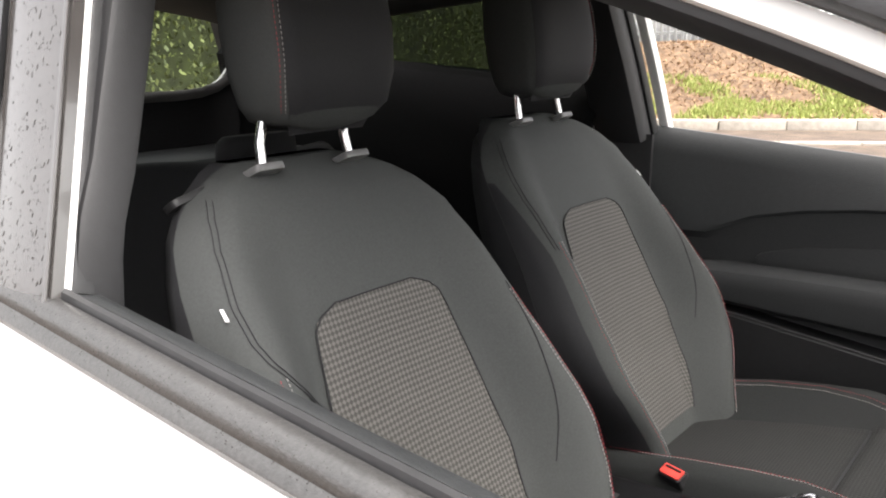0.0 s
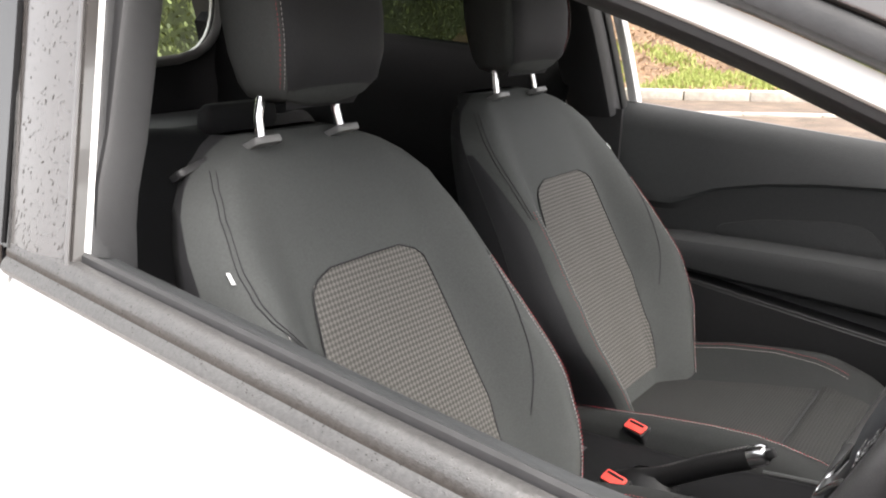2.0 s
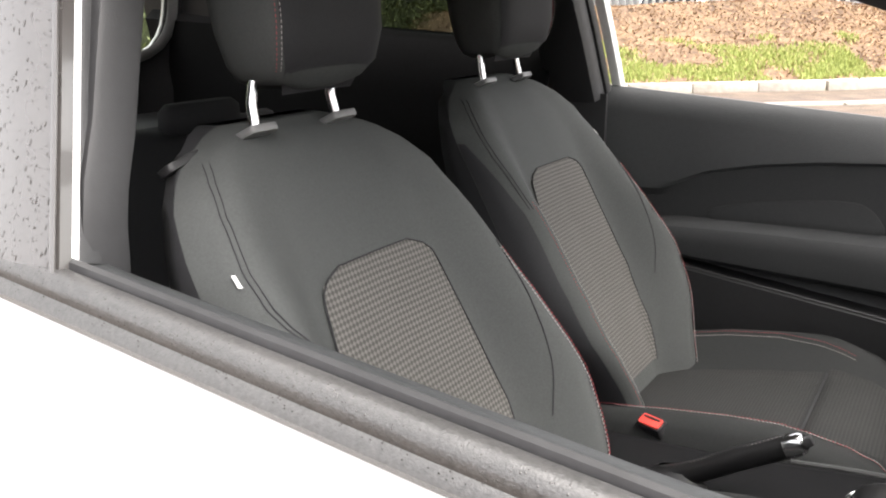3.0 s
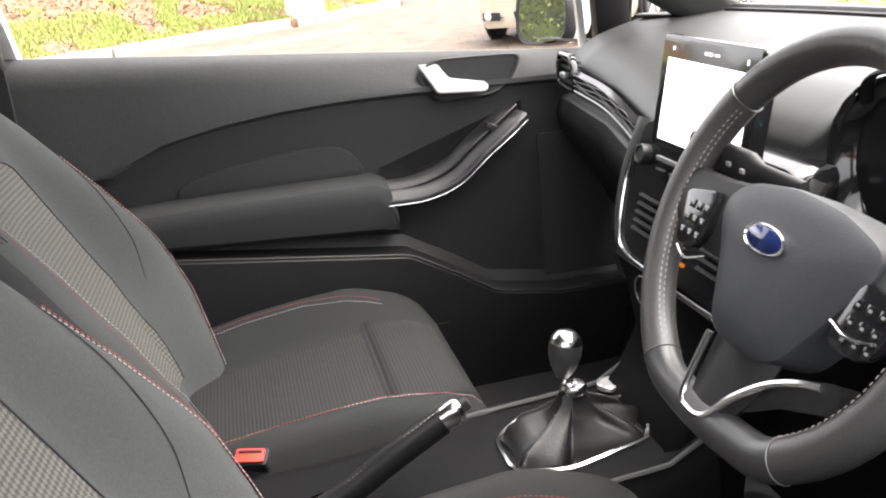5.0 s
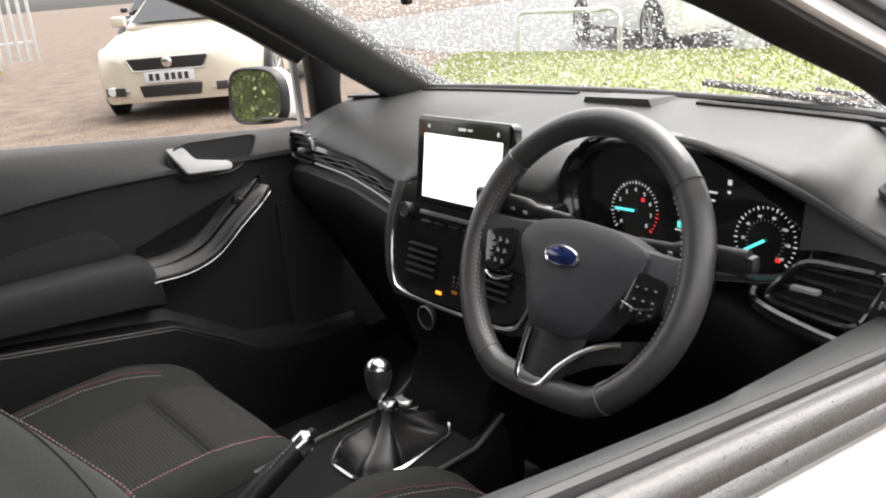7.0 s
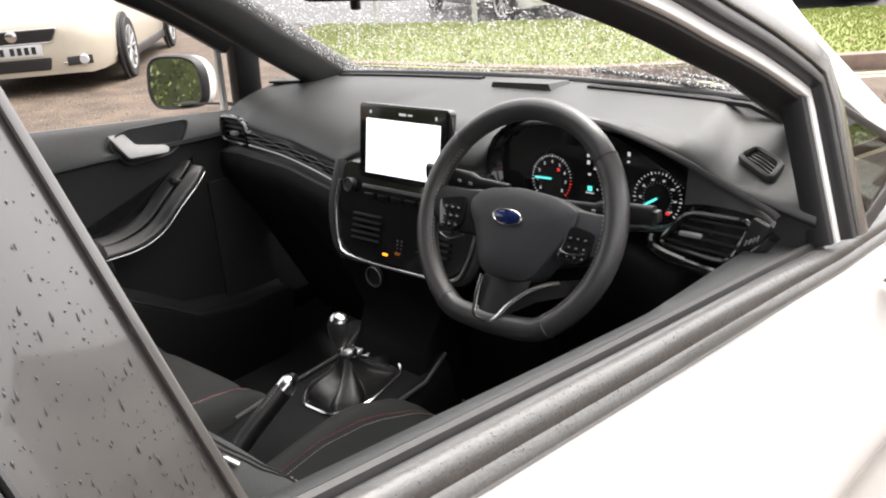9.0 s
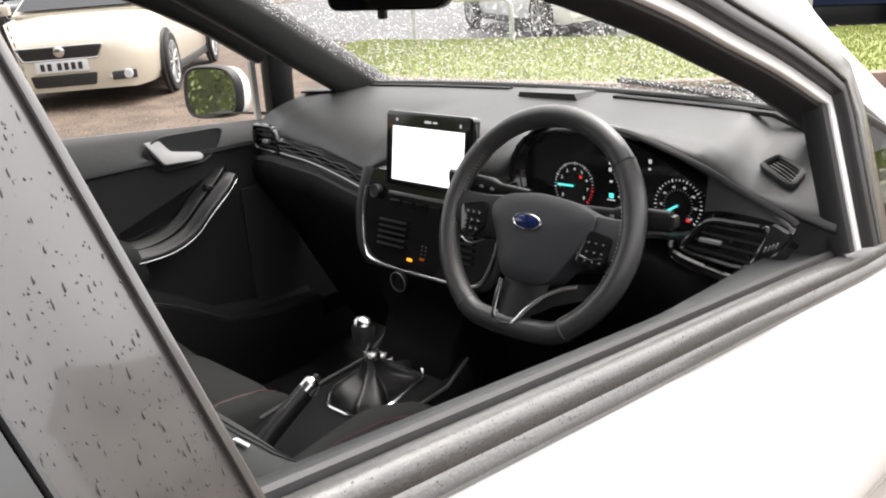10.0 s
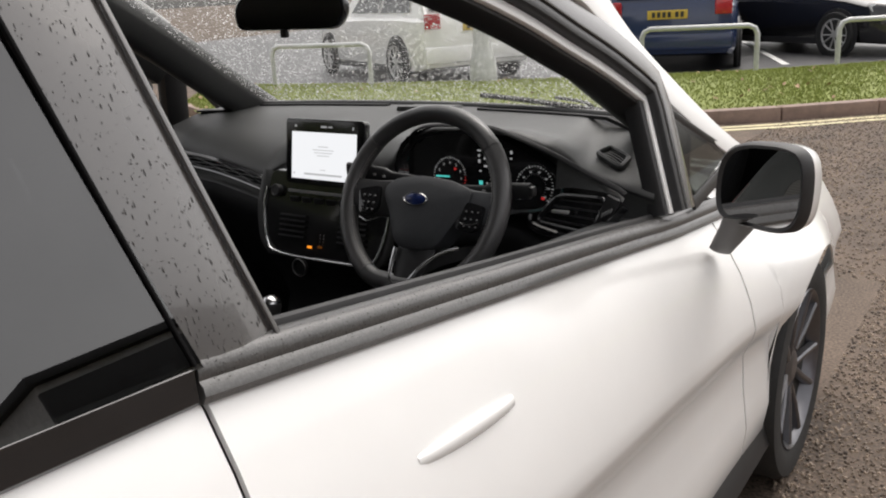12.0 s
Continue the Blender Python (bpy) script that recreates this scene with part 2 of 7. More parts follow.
def mesh(name, verts, faces, mat, parent=None, label="", smooth=True, angle=38, kind=""):
    me = bpy.data.meshes.new(name)
    me.from_pydata([tuple(map(float, v)) for v in verts], [], [tuple(map(int, f)) for f in faces])
    me.materials.append(mat)
    me.update()
    b = bmesh.new()
    b.from_mesh(me)
    bmesh.ops.recalc_face_normals(b, faces=b.faces)
    b.to_mesh(me)
    b.free()
    if smooth:
        me.shade_smooth()
        me.set_sharp_from_angle(angle=radians(angle))
    return tagged(put(new(name, me), parent), label, kind=kind)


def part(name, b, mat, parent=None, label="", smooth=True, angle=38, kind=""):
    """Links a bmesh as one mesh under a thing or a part."""
    me = bpy.data.meshes.new(name)
    bmesh.ops.recalc_face_normals(b, faces=b.faces)
    b.to_mesh(me)
    b.free()
    me.materials.append(mat)
    if smooth:
        me.shade_smooth()
        me.set_sharp_from_angle(angle=radians(angle))
    return tagged(put(new(name, me), parent), label, kind=kind)


def grid_faces(rows, cols, wrap=False, start=0):
    n = cols if wrap else cols - 1
    return [(start + r * cols + c, start + r * cols + (c + 1) % cols, start + (r + 1) * cols + (c + 1) % cols, start + (r + 1) * cols + c)
            for r in range(rows - 1) for c in range(n)]


def sheet(name, points, mat, parent=None, label="", thick=0.0, smooth=True, angle=50, kind=""):
    """A sheet over rows of points, with a thickness along its normals."""
    points = np.array(points, float)
    rows, cols = points.shape[:2]
    b = bmesh.new()
    vs = [b.verts.new(p) for p in points.reshape(-1, 3)]
    for f in grid_faces(rows, cols):
        b.faces.new([vs[i] for i in f])
    bmesh.ops.recalc_face_normals(b, faces=b.faces)
    if thick:
        bmesh.ops.solidify(b, geom=b.faces[:], thickness=thick)
    return part(name, b, mat, parent, label, smooth, angle, kind)


def loft(name, rings, mat, parent=None, label="", caps=True, angle=45, smooth=True, kind=""):
    """A closed skin over rings of equally many points."""
    rings = np.array(rings, float)
    k, n = rings.shape[:2]
    faces = grid_faces(k, n, wrap=True)
    if caps:
        faces += [tuple(range(n)), tuple(range((k - 1) * n, k * n))[::-1]]
    return mesh(name, rings.reshape(-1, 3), faces, mat, parent, label, smooth, angle, kind)


def smooth_line(points, n):
    """n points along a Catmull-Rom curve through the given ones."""
    p = np.array(points, float)
    p = np.vstack([2 * p[0] - p[1], p, 2 * p[-1] - p[-2]])
    out = []
    for s in np.linspace(0, len(p) - 3 - 1e-9, n):
        i, t = int(s), s - int(s)
        a, b, c, d = p[i:i + 4]
        out.append(0.5 * (2 * b + (c - a) * t + (2 * a - 5 * b + 4 * c - d) * t * t + (3 * b - a - 3 * c + d) * t ** 3))
    return np.array(out)


def sweep(name, path, section, mat, parent=None, label="", up=(0, 0, 1), closed=False, angle=40, scales=None, kind=""):
    """A section of (side, up) pairs carried along a path."""
    path = np.array(path, float)
    n = len(path)
    rings = []
    for i in range(n):
        t = path[(i + 1) % n] - path[i - 1] if closed else path[min(i + 1, n - 1)] - path[max(i - 1, 0)]
        t = t / (np.linalg.norm(t) + 1e-12)
        side = np.cross(t, np.array(up, float))
        side /= np.linalg.norm(side) + 1e-12
        above = np.cross(side, t)
        k = scales[i] if scales is not None else 1.0
        rings.append([path[i] + k * (a * side + b * above) for a, b in section])
    m = len(section)
    verts = np.array(rings).reshape(-1, 3)
    faces = grid_faces(n, m, wrap=True)
    if closed:
        faces += [((n - 1) * m + c, (n - 1) * m + (c + 1) % m, (c + 1) % m, c) for c in range(m)]
    else:
        faces += [tuple(range(m)), tuple(range((n - 1) * m, n * m))[::-1]]
    return mesh(name, verts, faces, mat, parent, label, True, angle, kind)


def oval(a, b, n=12, power=1.0):
    return [(a * math.copysign(abs(math.cos(t)) ** power, math.cos(t)), b * math.copysign(abs(math.sin(t)) ** power, math.sin(t)))
            for t in np.linspace(0, 2 * math.pi, n, endpoint=False)]


def rounded(points, r, n=4):
    """A polygon with its corners rounded by about r."""
    p = [np.array(q, float) for q in points]
    out = []
    for i, q in enumerate(p):
        a, c = p[i - 1] - q, p[(i + 1) % len(p)] - q
        la, lc = np.linalg.norm(a), np.linalg.norm(c)
        ra, rc = min(r, la * 0.45), min(r, lc * 0.45)
        s, e = q + a / la * ra, q + c / lc * rc
        for t in np.linspace(0, 1, n):
            out.append((1 - t) ** 2 * s + 2 * t * (1 - t) * q + t * t * e)
    return [tuple(v) for v in out]


def slab(name, outline, depth, m, mat, parent=None, label="", bevel=0.0, segments=2, smooth=True, kind=""):
    """An outline of (x, y) given a depth along z, bevelled, laid by the pose m."""
    b = bmesh.new()
    low = [b.verts.new((x, y, 0)) for x, y in outline]
    face = b.faces.new(low)
    got = bmesh.ops.extrude_face_region(b, geom=[face])
    bmesh.ops.translate(b, verts=[v for v in got["geom"] if isinstance(v, bmesh.types.BMVert)], vec=(0, 0, depth))
    bmesh.ops.recalc_face_normals(b, faces=b.faces)
    if bevel:
        edges = [e for e in b.edges if abs(e.verts[0].co.z - e.verts[1].co.z) < 1e-6]
        bmesh.ops.bevel(b, geom=edges, offset=bevel, segments=segments, affect="EDGES", profile=0.6)
    bmesh.ops.transform(b, matrix=m, verts=b.verts)
    return part(name, b, mat, parent, label, smooth, 40, kind)


def box(name, size, m, mat, parent=None, label="", bevel=0.004, kind=""):
    b = bmesh.new()
    bmesh.ops.create_cube(b, size=1.0)
    bmesh.ops.scale(b, vec=size, verts=b.verts)
    if bevel:
        bmesh.ops.bevel(b, geom=b.edges[:], offset=min(bevel, min(size) * 0.45), segments=2, affect="EDGES", profile=0.6)
    bmesh.ops.transform(b, matrix=m, verts=b.verts)
    return part(name, b, mat, parent, label, True, 40, kind)


def turned(name, profile, m, mat, parent=None, label="", n=28, kind=""):
    """A profile of (radius, height) turned round z."""
    rings = [[(r * math.cos(t), r * math.sin(t), z) for t in np.linspace(0, 2 * math.pi, n, endpoint=False)] for r, z in profile]
    flat = [m @ Vector(p) for ring in rings for p in ring]
    k = len(rings)
    return mesh(name, flat, grid_faces(k, n, wrap=True) + [tuple(range(n)), tuple(range((k - 1) * n, k * n))[::-1]], mat, parent, label, True, 40, kind)


def frame_pose(origin, x, y):
    """The pose whose x and y axes lie along the given ways."""
    x = Vector(x).normalized()
    z = x.cross(Vector(y)).normalized()
    y = z.cross(x)
    m = Matrix((x, y, z)).transposed().to_4x4()
    m.translation = origin
    return m


def stitches(name, path, mat, parent, normal=(0, 0, 1), length=0.0042, gap=0.0018, width=0.0011, label=""):
    """A row of thread stitches along a path."""
    p = np.array(path, float)
    seg = np.linalg.norm(np.diff(p, axis=0), axis=1)
    run = np.r_[0, np.cumsum(seg)]
    verts, faces = [], []
    nrm = np.array(normal, float)
    s = 0.0
    while s + length < run[-1]:
        a, c = (np.array([np.interp(v, run, p[:, k]) for k in range(3)]) for v in (s, s + length))
        t = (c - a) / np.linalg.norm(c - a)
        side = np.cross(t, nrm)
        side /= np.linalg.norm(side)
        up = np.cross(side, t)
        k = len(verts)
        w = width / 2
        mid = (a + c) / 2
        for q, f in ((a, 0.4), (mid, 1.0), (c, 0.4)):
            verts += [q - side * w * f, q + up * w * f * 1.2, q + side * w * f, q - up * w * f]
        for r in (0, 4):
            faces += [(k + r + i, k + r + (i + 1) % 4, k + r + 4 + (i + 1) % 4, k + r + 4 + i) for i in range(4)]
        s += length + gap
    return mesh(name, verts, faces, mat, parent, label)


def drops(name, places, normals, sizes, mat, parent, label="", flat=0.45, stretch=None, longest=3.5):
    """Rain drops: low domes on a surface, joined in one mesh."""
    verts, faces = [], []
    for i, (p, nrm, r) in enumerate(zip(places, normals, sizes)):
        z = Vector(nrm).normalized()
        x = z.orthogonal().normalized() if stretch is None else (Vector(stretch) - z * z.dot(Vector(stretch))).normalized()
        y = z.cross(x)
        e = 1.0 if stretch is None else 1.0 + (longest - 1) * random.random() ** 2.2
        k, p = len(verts), Vector(p)
        turn = random.random()
        for f, h in ((1.0, 0.0), (0.62, 0.8)):
            for a in range(6):
                t = (a + turn) * math.pi / 3
                lean = 0.35 * random.uniform(-1, 1)
                verts.append(p + (x * math.cos(t) * e + y * (math.sin(t) + lean * (e > 1.5))) * r * f + z * r * flat * h)
        faces += [(k + a, k + (a + 1) % 6, k + 6 + (a + 1) % 6, k + 6 + a) for a in range(6)]
        faces.append(tuple(k + 6 + a for a in range(6)))
    me = bpy.data.meshes.new(name)
    me.from_pydata([tuple(v) for v in verts], [], faces)
    me.materials.append(mat)
    me.shade_smooth()
    return tagged(put(new(name, me), parent), label, kind="stuff")
# ---- the white hatchback: shell ----
car = thing("hatchback_car", (0, -0.3, 0), "white three-door hatchback, wet from rain, driver's window lowered", "car")


def belt(y):
    """Height of the lower edge of the driver's window trim."""
    return float(np.interp(y, [-2.1, -0.8, -0.3, 0.1, 0.3, 0.9, 1.7], [1.03, 0.957, 0.886, 0.832, 0.803, 0.74, 0.66]))


# depth below the belt, and how far the skin stands out from it
SKIN = ((0.0, 0.0), (0.012, 0.010), (0.06, 0.036), (0.13, 0.066), (0.20, 0.088), (0.26, 0.100), (0.285, 0.095), (0.33, 0.078), (0.42, 0.084), (0.52, 0.096), (0.60, 0.09), (0.70, 0.05))


def skin(y, d):
    """A point of the driver's side of the body, d below the belt."""
    base = 0.716 - 0.05 * max(0.0, -1.2 - y) ** 1.5 - 0.10 * max(0.0, y - 1.15) ** 1.6 + 0.072 * math.exp(-((y - 0.95) / 0.30) ** 2) * min(1.0, d / 0.15) * min(1.0, max(0.0, (belt(y) * (1 - d / 0.9) - 0.2) / 0.4))
    z0 = belt(y)
    scale = z0 / 0.9
    return (base + float(np.interp(d, [s[0] for s in SKIN], [s[1] for s in SKIN])), y, z0 - d * scale)


DEPTHS = [0.0, 0.012, 0.035, 0.06, 0.10, 0.13, 0.17, 0.20, 0.235, 0.26, 0.272, 0.285, 0.305, 0.33, 0.38, 0.42, 0.47, 0.52, 0.56, 0.60, 0.65, 0.70]


def side_panel(name, y0, y1, n, parent, label="", hole=None):
    """A stretch of body side; hole: a wheel's centre and radius, cut away as an arch."""
    ys = list(np.linspace(y0, y1, n))
    if hole:
        (cy, cz), r = hole
        ys = sorted([y for y in ys if abs(y - cy) > r + 0.012] + [cy - r * math.cos(a) for a in np.linspace(0, math.pi, 41)] + [cy - r - 0.001, cy + r + 0.001])
    b = bmesh.new()
    vs = {}
    for i, y in enumerate(ys):
        deep = DEPTHS[-1]
        if hole and abs(y - cy) <= r:
            deep = (belt(y) - cz - math.sqrt(max(0.0, r * r - (y - cy) ** 2))) * 0.9 / belt(y)
        for j, d in enumerate(DEPTHS):
            vs[i, j] = b.verts.new(skin(y, d * deep / DEPTHS[-1]))
    for i in range(len(ys) - 1):
        for j in range(len(DEPTHS) - 1):
            b.faces.new([vs[i, j], vs[i + 1, j], vs[i + 1, j + 1], vs[i, j + 1]])
    bmesh.ops.recalc_face_normals(b, faces=b.faces)
    bmesh.ops.solidify(b, geom=b.faces[:], thickness=0.006)
    return part(name, b, WHITE, parent, label, True, 60)


door = side_panel("driver_door", -0.786, 0.50, 46, car, "white driver's door skin with a body crease")
side_panel("rear_quarter", -2.05, -0.793, 44, car, "white rear quarter panel", hole=((-1.45, 0.30), 0.335))
side_panel("front_wing", 0.507, 1.62, 60, car, "white front wing over the wheel", hole=((0.955, 0.315), 0.294))

# pull handle of the driver's door, white, over a hollow
hy, hd = -0.49, 0.12
hp = np.array(skin(hy, hd))
loft("door_handle", [[(hp[0] - 0.004 + 0.004 * math.sin(math.pi * s) ** 0.5 + a, hy - 0.095 + 0.19 * s, hp[2] + 0.010 - 0.016 * s + c)
                      for a, c in oval(0.005 + 0.002 * math.sin(math.pi * s), 0.008 + 0.003 * math.sin(math.pi * s), 12)] for s in np.linspace(0, 1, 14)], WHITE, door, "white pull handle")

# window trim along the belt, and the rubber lip inside it
ys = np.linspace(-0.792, 0.60, 46)
rail_line = [(0.712, y, belt(y) + 0.012) for y in ys]
rail = sweep("belt_trim", rail_line, [(-0.012, -0.016), (0.010, -0.021), (0.018, -0.019), (0.021, -0.012), (0.018, -0.005), (0.013, -0.001), (0.013, 0.005), (0.009, 0.014), (0.000, 0.019), (-0.010, 0.018), (-0.013, 0.004)],
             RAIL_BLACK, car, "wet black trim along the window's lower edge")
sweep("rear_belt_trim", [(0.716 - 0.05 * max(0.0, -1.2 - y) ** 1.5, y, belt(y) + 0.010) for y in np.linspace(-2.0, -0.797, 30)], rounded([(-0.012, -0.018), (0.014, -0.018), (0.010, 0.016), (-0.012, 0.016)], 0.004, 2), GLOSS_BLACK, car, "flat black trim under the rear side glass")
ys = np.linspace(-0.735, 0.28, 40)
sweep("window_seal", [(0.694, y, belt(y) + 0.031) for y in ys], [(-0.007, -0.03), (0.006, -0.03), (0.007, -0.004), (0.004, 0.004), (-0.001, 0.006), (-0.006, 0.003)], RUBBER, car, "black rubber window lip")
# inside of the driver's door: its top and the slope below
ys = np.linspace(-0.74, 0.42, 30)
sheet("driver_door_trim", [[(0.686, y, belt(y) + 0.020), (0.678, y, belt(y) + 0.026), (0.658 - 0.10 * max(0, y + 0.15), y, belt(y) + 0.022), (0.640 - 0.13 * max(0, y + 0.15), y, belt(y) - 0.01),
                            (0.625, y, belt(y) - 0.10), (0.62, y, belt(y) - 0.35), (0.64, y, 0.30)] for y in ys], DOORCARD, car, "charcoal plastic inner trim", thick=0.004)

# window frame of the driver's door: front post, pillar, roof rail and the rear post
FRAME = smooth_line([(0.668, 0.295, 1.045), (0.655, 0.17, 1.105), (0.643, 0.05, 1.155), (0.631, -0.08, 1.208), (0.612, -0.25, 1.266), (0.594, -0.42, 1.312), (0.582, -0.6, 1.342), (0.580, -0.74, 1.348), (0.585, -1.0, 1.335)], 40)
POST = np.linspace((0.730, 0.268, 0.850), (0.665, 0.296, 1.055), 8)
out_of = np.array((0.94, 0.0, 0.34))


def strip(name, line, shift, width, height, mat, label="", up=(0.94, 0.05, 0.34), parent=None):
    """A flat strip along a line; shift: across it, in the plane of the window."""
    line = np.array(line, float)
    t = np.gradient(line, axis=0)
    t /= np.linalg.norm(t, axis=1)[:, None]
    across = np.cross(t, np.array(up))
    across /= np.linalg.norm(across, axis=1)[:, None]
    w, h = width / 2, height / 2
    return sweep(name, line + across * shift, rounded([(-w, -h), (w, -h), (w, h), (-w, h)], min(w, h) * 0.6, 3), mat, parent or car, label, up=up)


CORNER = np.vstack([POST[:-1], FRAME])
strip("pillar_return", CORNER - out_of * 0.010, 0.006, 0.018, 0.010, FRAME_WHITE, "white painted window frame return")
strip("frame_seal", CORNER, 0.025, 0.020, 0.024, RUBBER, "black rubber glass channel")
strip("frame_cover", CORNER + out_of * 0.008, 0.056, 0.042, 0.014, PLATE_BLACK, "wet dark frame cover")
along = np.gradient(FRAME, axis=0)
across = np.cross(along / np.linalg.norm(along, axis=1)[:, None], (0.94, 0.05, 0.34))
OUTER = np.array([p for p in FRAME + out_of * 0.010 + 0.118 * across / np.linalg.norm(across, axis=1)[:, None] if p[1] < 0.16])
PILLAR = smooth_line([(0.712, 0.76, 0.86), (0.704, 0.698, 0.887), (0.686, 0.594, 0.943), (0.66, 0.46, 1.025), (0.630, 0.311, 1.124)] + list(OUTER[::3]), 60)
sweep("pillar_outer", PILLAR, rounded([(-0.047, -0.010), (0.047, -0.010), (0.047, 0.010), (-0.047, 0.010)], 0.006, 3), WHITE, car, "white roof pillar", up=(0.94, 0.05, 0.34), scales=np.interp(np.linspace(0, 1, 60), [0, 0.12, 0.4, 1], [0.5, 0.6, 1, 1]))
strip("pillar_trim", FRAME - out_of * 0.036, 0.000, 0.020, 0.045, DARK, "black inner pillar trim")
strip("post_trim", POST - out_of * 0.026, -0.008, 0.022, 0.034, DARK, "black inner post trim")
# fixed triangular pane and the sill below the pillar
TRI = [(0.718, 0.405, 0.846), (0.668, 0.338, 1.026), (0.702, 0.660, 0.884)]
mesh("quarter_pane", [np.array(p) + d for d in (0, 0.004) for p in TRI], [(0, 1, 2), (3, 5, 4), (0, 3, 4, 1), (1, 4, 5, 2), (2, 5, 3, 0)], TINTED, car, "small dark triangular pane", smooth=False)
strip("quarter_sill", np.linspace((0.722, 0.395, 0.836), (0.712, 0.690, 0.868), 8), 0.0, 0.026, 0.008, RUBBER, "black trim under the small pane", up=(0.94, 0.05, 0.2))
sweep("quarter_seal", smooth_line([(0.668, 0.338, 1.030), (0.687, 0.500, 0.957), (0.702, 0.668, 0.886)], 10), oval(0.006, 0.010, 8), RUBBER, car)

# rear post of the door with its gloss black plate, and the plate of the body behind
B_LINE = np.array([(0.711, -0.690, 0.968), (0.668, -0.717, 1.10), (0.620, -0.747, 1.25), (0.585, -0.770, 1.36)])


def plate(name, line, width0, width1, label):
    line = smooth_line(line, 14)
    rows = []
    for k, p in enumerate(line):
        w = width0 + (width1 - width0) * k / 13
        rows.append([p + np.array((0.004 * math.sin(math.pi * s) + 0.010 * s, -w * s, 0.012 * s)) for s in (0, 0.03, 0.25, 0.5, 0.75, 0.97, 1.0)])
    rings = [[tuple(p) for p in r] + [tuple(p - (0.012, 0, 0.003)) for p in r[::-1]] for r in rows]
    return loft(name, rings, PLATE_BLACK, car, label, angle=60)


b_plate = plate("pillar_plate", B_LINE, 0.100, 0.106, "gloss black pillar plate beaded with rain")
EDGE = smooth_line(B_LINE, 14)
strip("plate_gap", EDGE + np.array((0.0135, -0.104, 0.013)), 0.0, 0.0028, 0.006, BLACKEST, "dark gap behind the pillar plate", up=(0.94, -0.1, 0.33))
strip("plate_flange", EDGE + np.array((0.004, -0.004, 0.002)), 0.0, 0.006, 0.003, PLATE_BLACK, "raised wet edge of the pillar plate", up=(0.9, 0.2, 0.3))
strip("rear_post_return", EDGE + np.array((-0.013, -0.006, 0)), 0.0, 0.018, 0.008, FRAME_WHITE, "white painted rear post", up=(0.1, 1, 0.1))
strip("rear_post_seal", EDGE + np.array((-0.036, -0.010, 0)), 0.0, 0.024, 0.012, RUBBER, "grey rubber door seal", up=(0.1, 1, 0.1))
strip("rear_post_trim", smooth_line([(0.655, -0.705, 0.60), (0.655, -0.708, 0.96), (0.610, -0.727, 1.10), (0.560, -0.745, 1.25), (0.53, -0.755, 1.36)], 18), 0.0, 0.05, 0.03, DARK, "black inner post trim", up=(0.1, 1, 0.1))
# rear side glass
ys = np.linspace(-0.786, -1.55, 12)
sheet("rear_side_glass", [[(0.726 - 0.05 * max(0, -1.2 - y) - 0.335 * h, y - 0.24 * h, belt(y) + 0.022 + h) for h in np.linspace(0, 0.36 * (1 - 0.55 * max(0, (-1.0 - y) / 0.55)), 8)] for y in ys], DARKGLASS, car, "dark tinted rear side glass", thick=0.004)

# roof, headlining and rear
ys = np.linspace(-0.14, -2.0, 16)
roof_pts = [[(x, y, 1.425 - 0.06 * (x / 0.56) ** 2 - 0.06 * max(0, (-1.2 - y)) - 0.25 * max(0, y + 0.30) ** 1.2) for x in np.linspace(-0.57, 0.57, 15)] for y in ys]
sheet("roof", roof_pts, WHITE, car, "white roof", thick=0.004)
sheet("headlining", [[(p[0], p[1], p[2] - 0.035) for p in row] for row in roof_pts], HEADLINE, car, "grey cloth headlining", thick=0.004)


# ---- windscreen ----
def screen_y(x, z):
    return 0.66 - 0.30 * x * x - (z - 0.96) / 0.57


rows = []
for z in np.linspace(0.945, 1.39, 14):
    half = 0.585 - 0.14 * (z - 0.945) / 0.445
    rows.append([(x, screen_y(x, z), z) for x in np.linspace(-half, half, 25)])
windscreen = sheet("windscreen", rows, WET_GLASS, car, "windscreen covered with rain drops", thick=0.004)
windscreen.visible_shadow = False
random.seed(4)
spots, ways, sizes = [], [], []
for _ in range(28000):
    z = 0.96 + 0.40 * random.random() ** 1.35
    half = 0.565 - 0.14 * (z - 0.945) / 0.445
    x = random.uniform(-half, half)
    spots.append((x, screen_y(x, z) + 0.0055, z + 0.002))
    ways.append((0.35 * x, 0.5, 0.87))
    sizes.append(0.0005 + 0.0016 * random.random() ** 3.6)
drops("rain_film", spots, ways, sizes, SCREEN_RAIN, windscreen, "rain drops", flat=0.6).visible_shadow = False
sweep("screen_seal", [(x, screen_y(x, 0.972) - 0.004, 0.974) for x in np.linspace(-0.58, 0.58, 30)], oval(0.012, 0.008, 8), RUBBER, car, "black lower screen edge")

# wiper at rest on the foot of the windscreen
blade = [(x, screen_y(x, 1.004 - 0.085 * (x - 0.10)) + 0.014, 1.004 - 0.085 * (x - 0.10) + 0.006) for x in np.linspace(0.13, 0.50, 24)]
wiper = sweep("wiper_blade", blade, [(-0.004, -0.008), (0.004, -0.008), (0.006, -0.002), (0.004, 0.002), (-0.003, 0.002)], RUBBER, car, "black wiper blade", up=(0, -0.5, 0.87))
sweep("wiper_arm", smooth_line([np.array(blade[12]) + (0, 0.012, 0.010), np.array(blade[17]) + (0, 0.022, 0.004), (0.40, 0.685, 0.945), (0.47, 0.68, 0.925)], 14), oval(0.006, 0.004, 8), RUBBER, wiper, "black wiper arm")

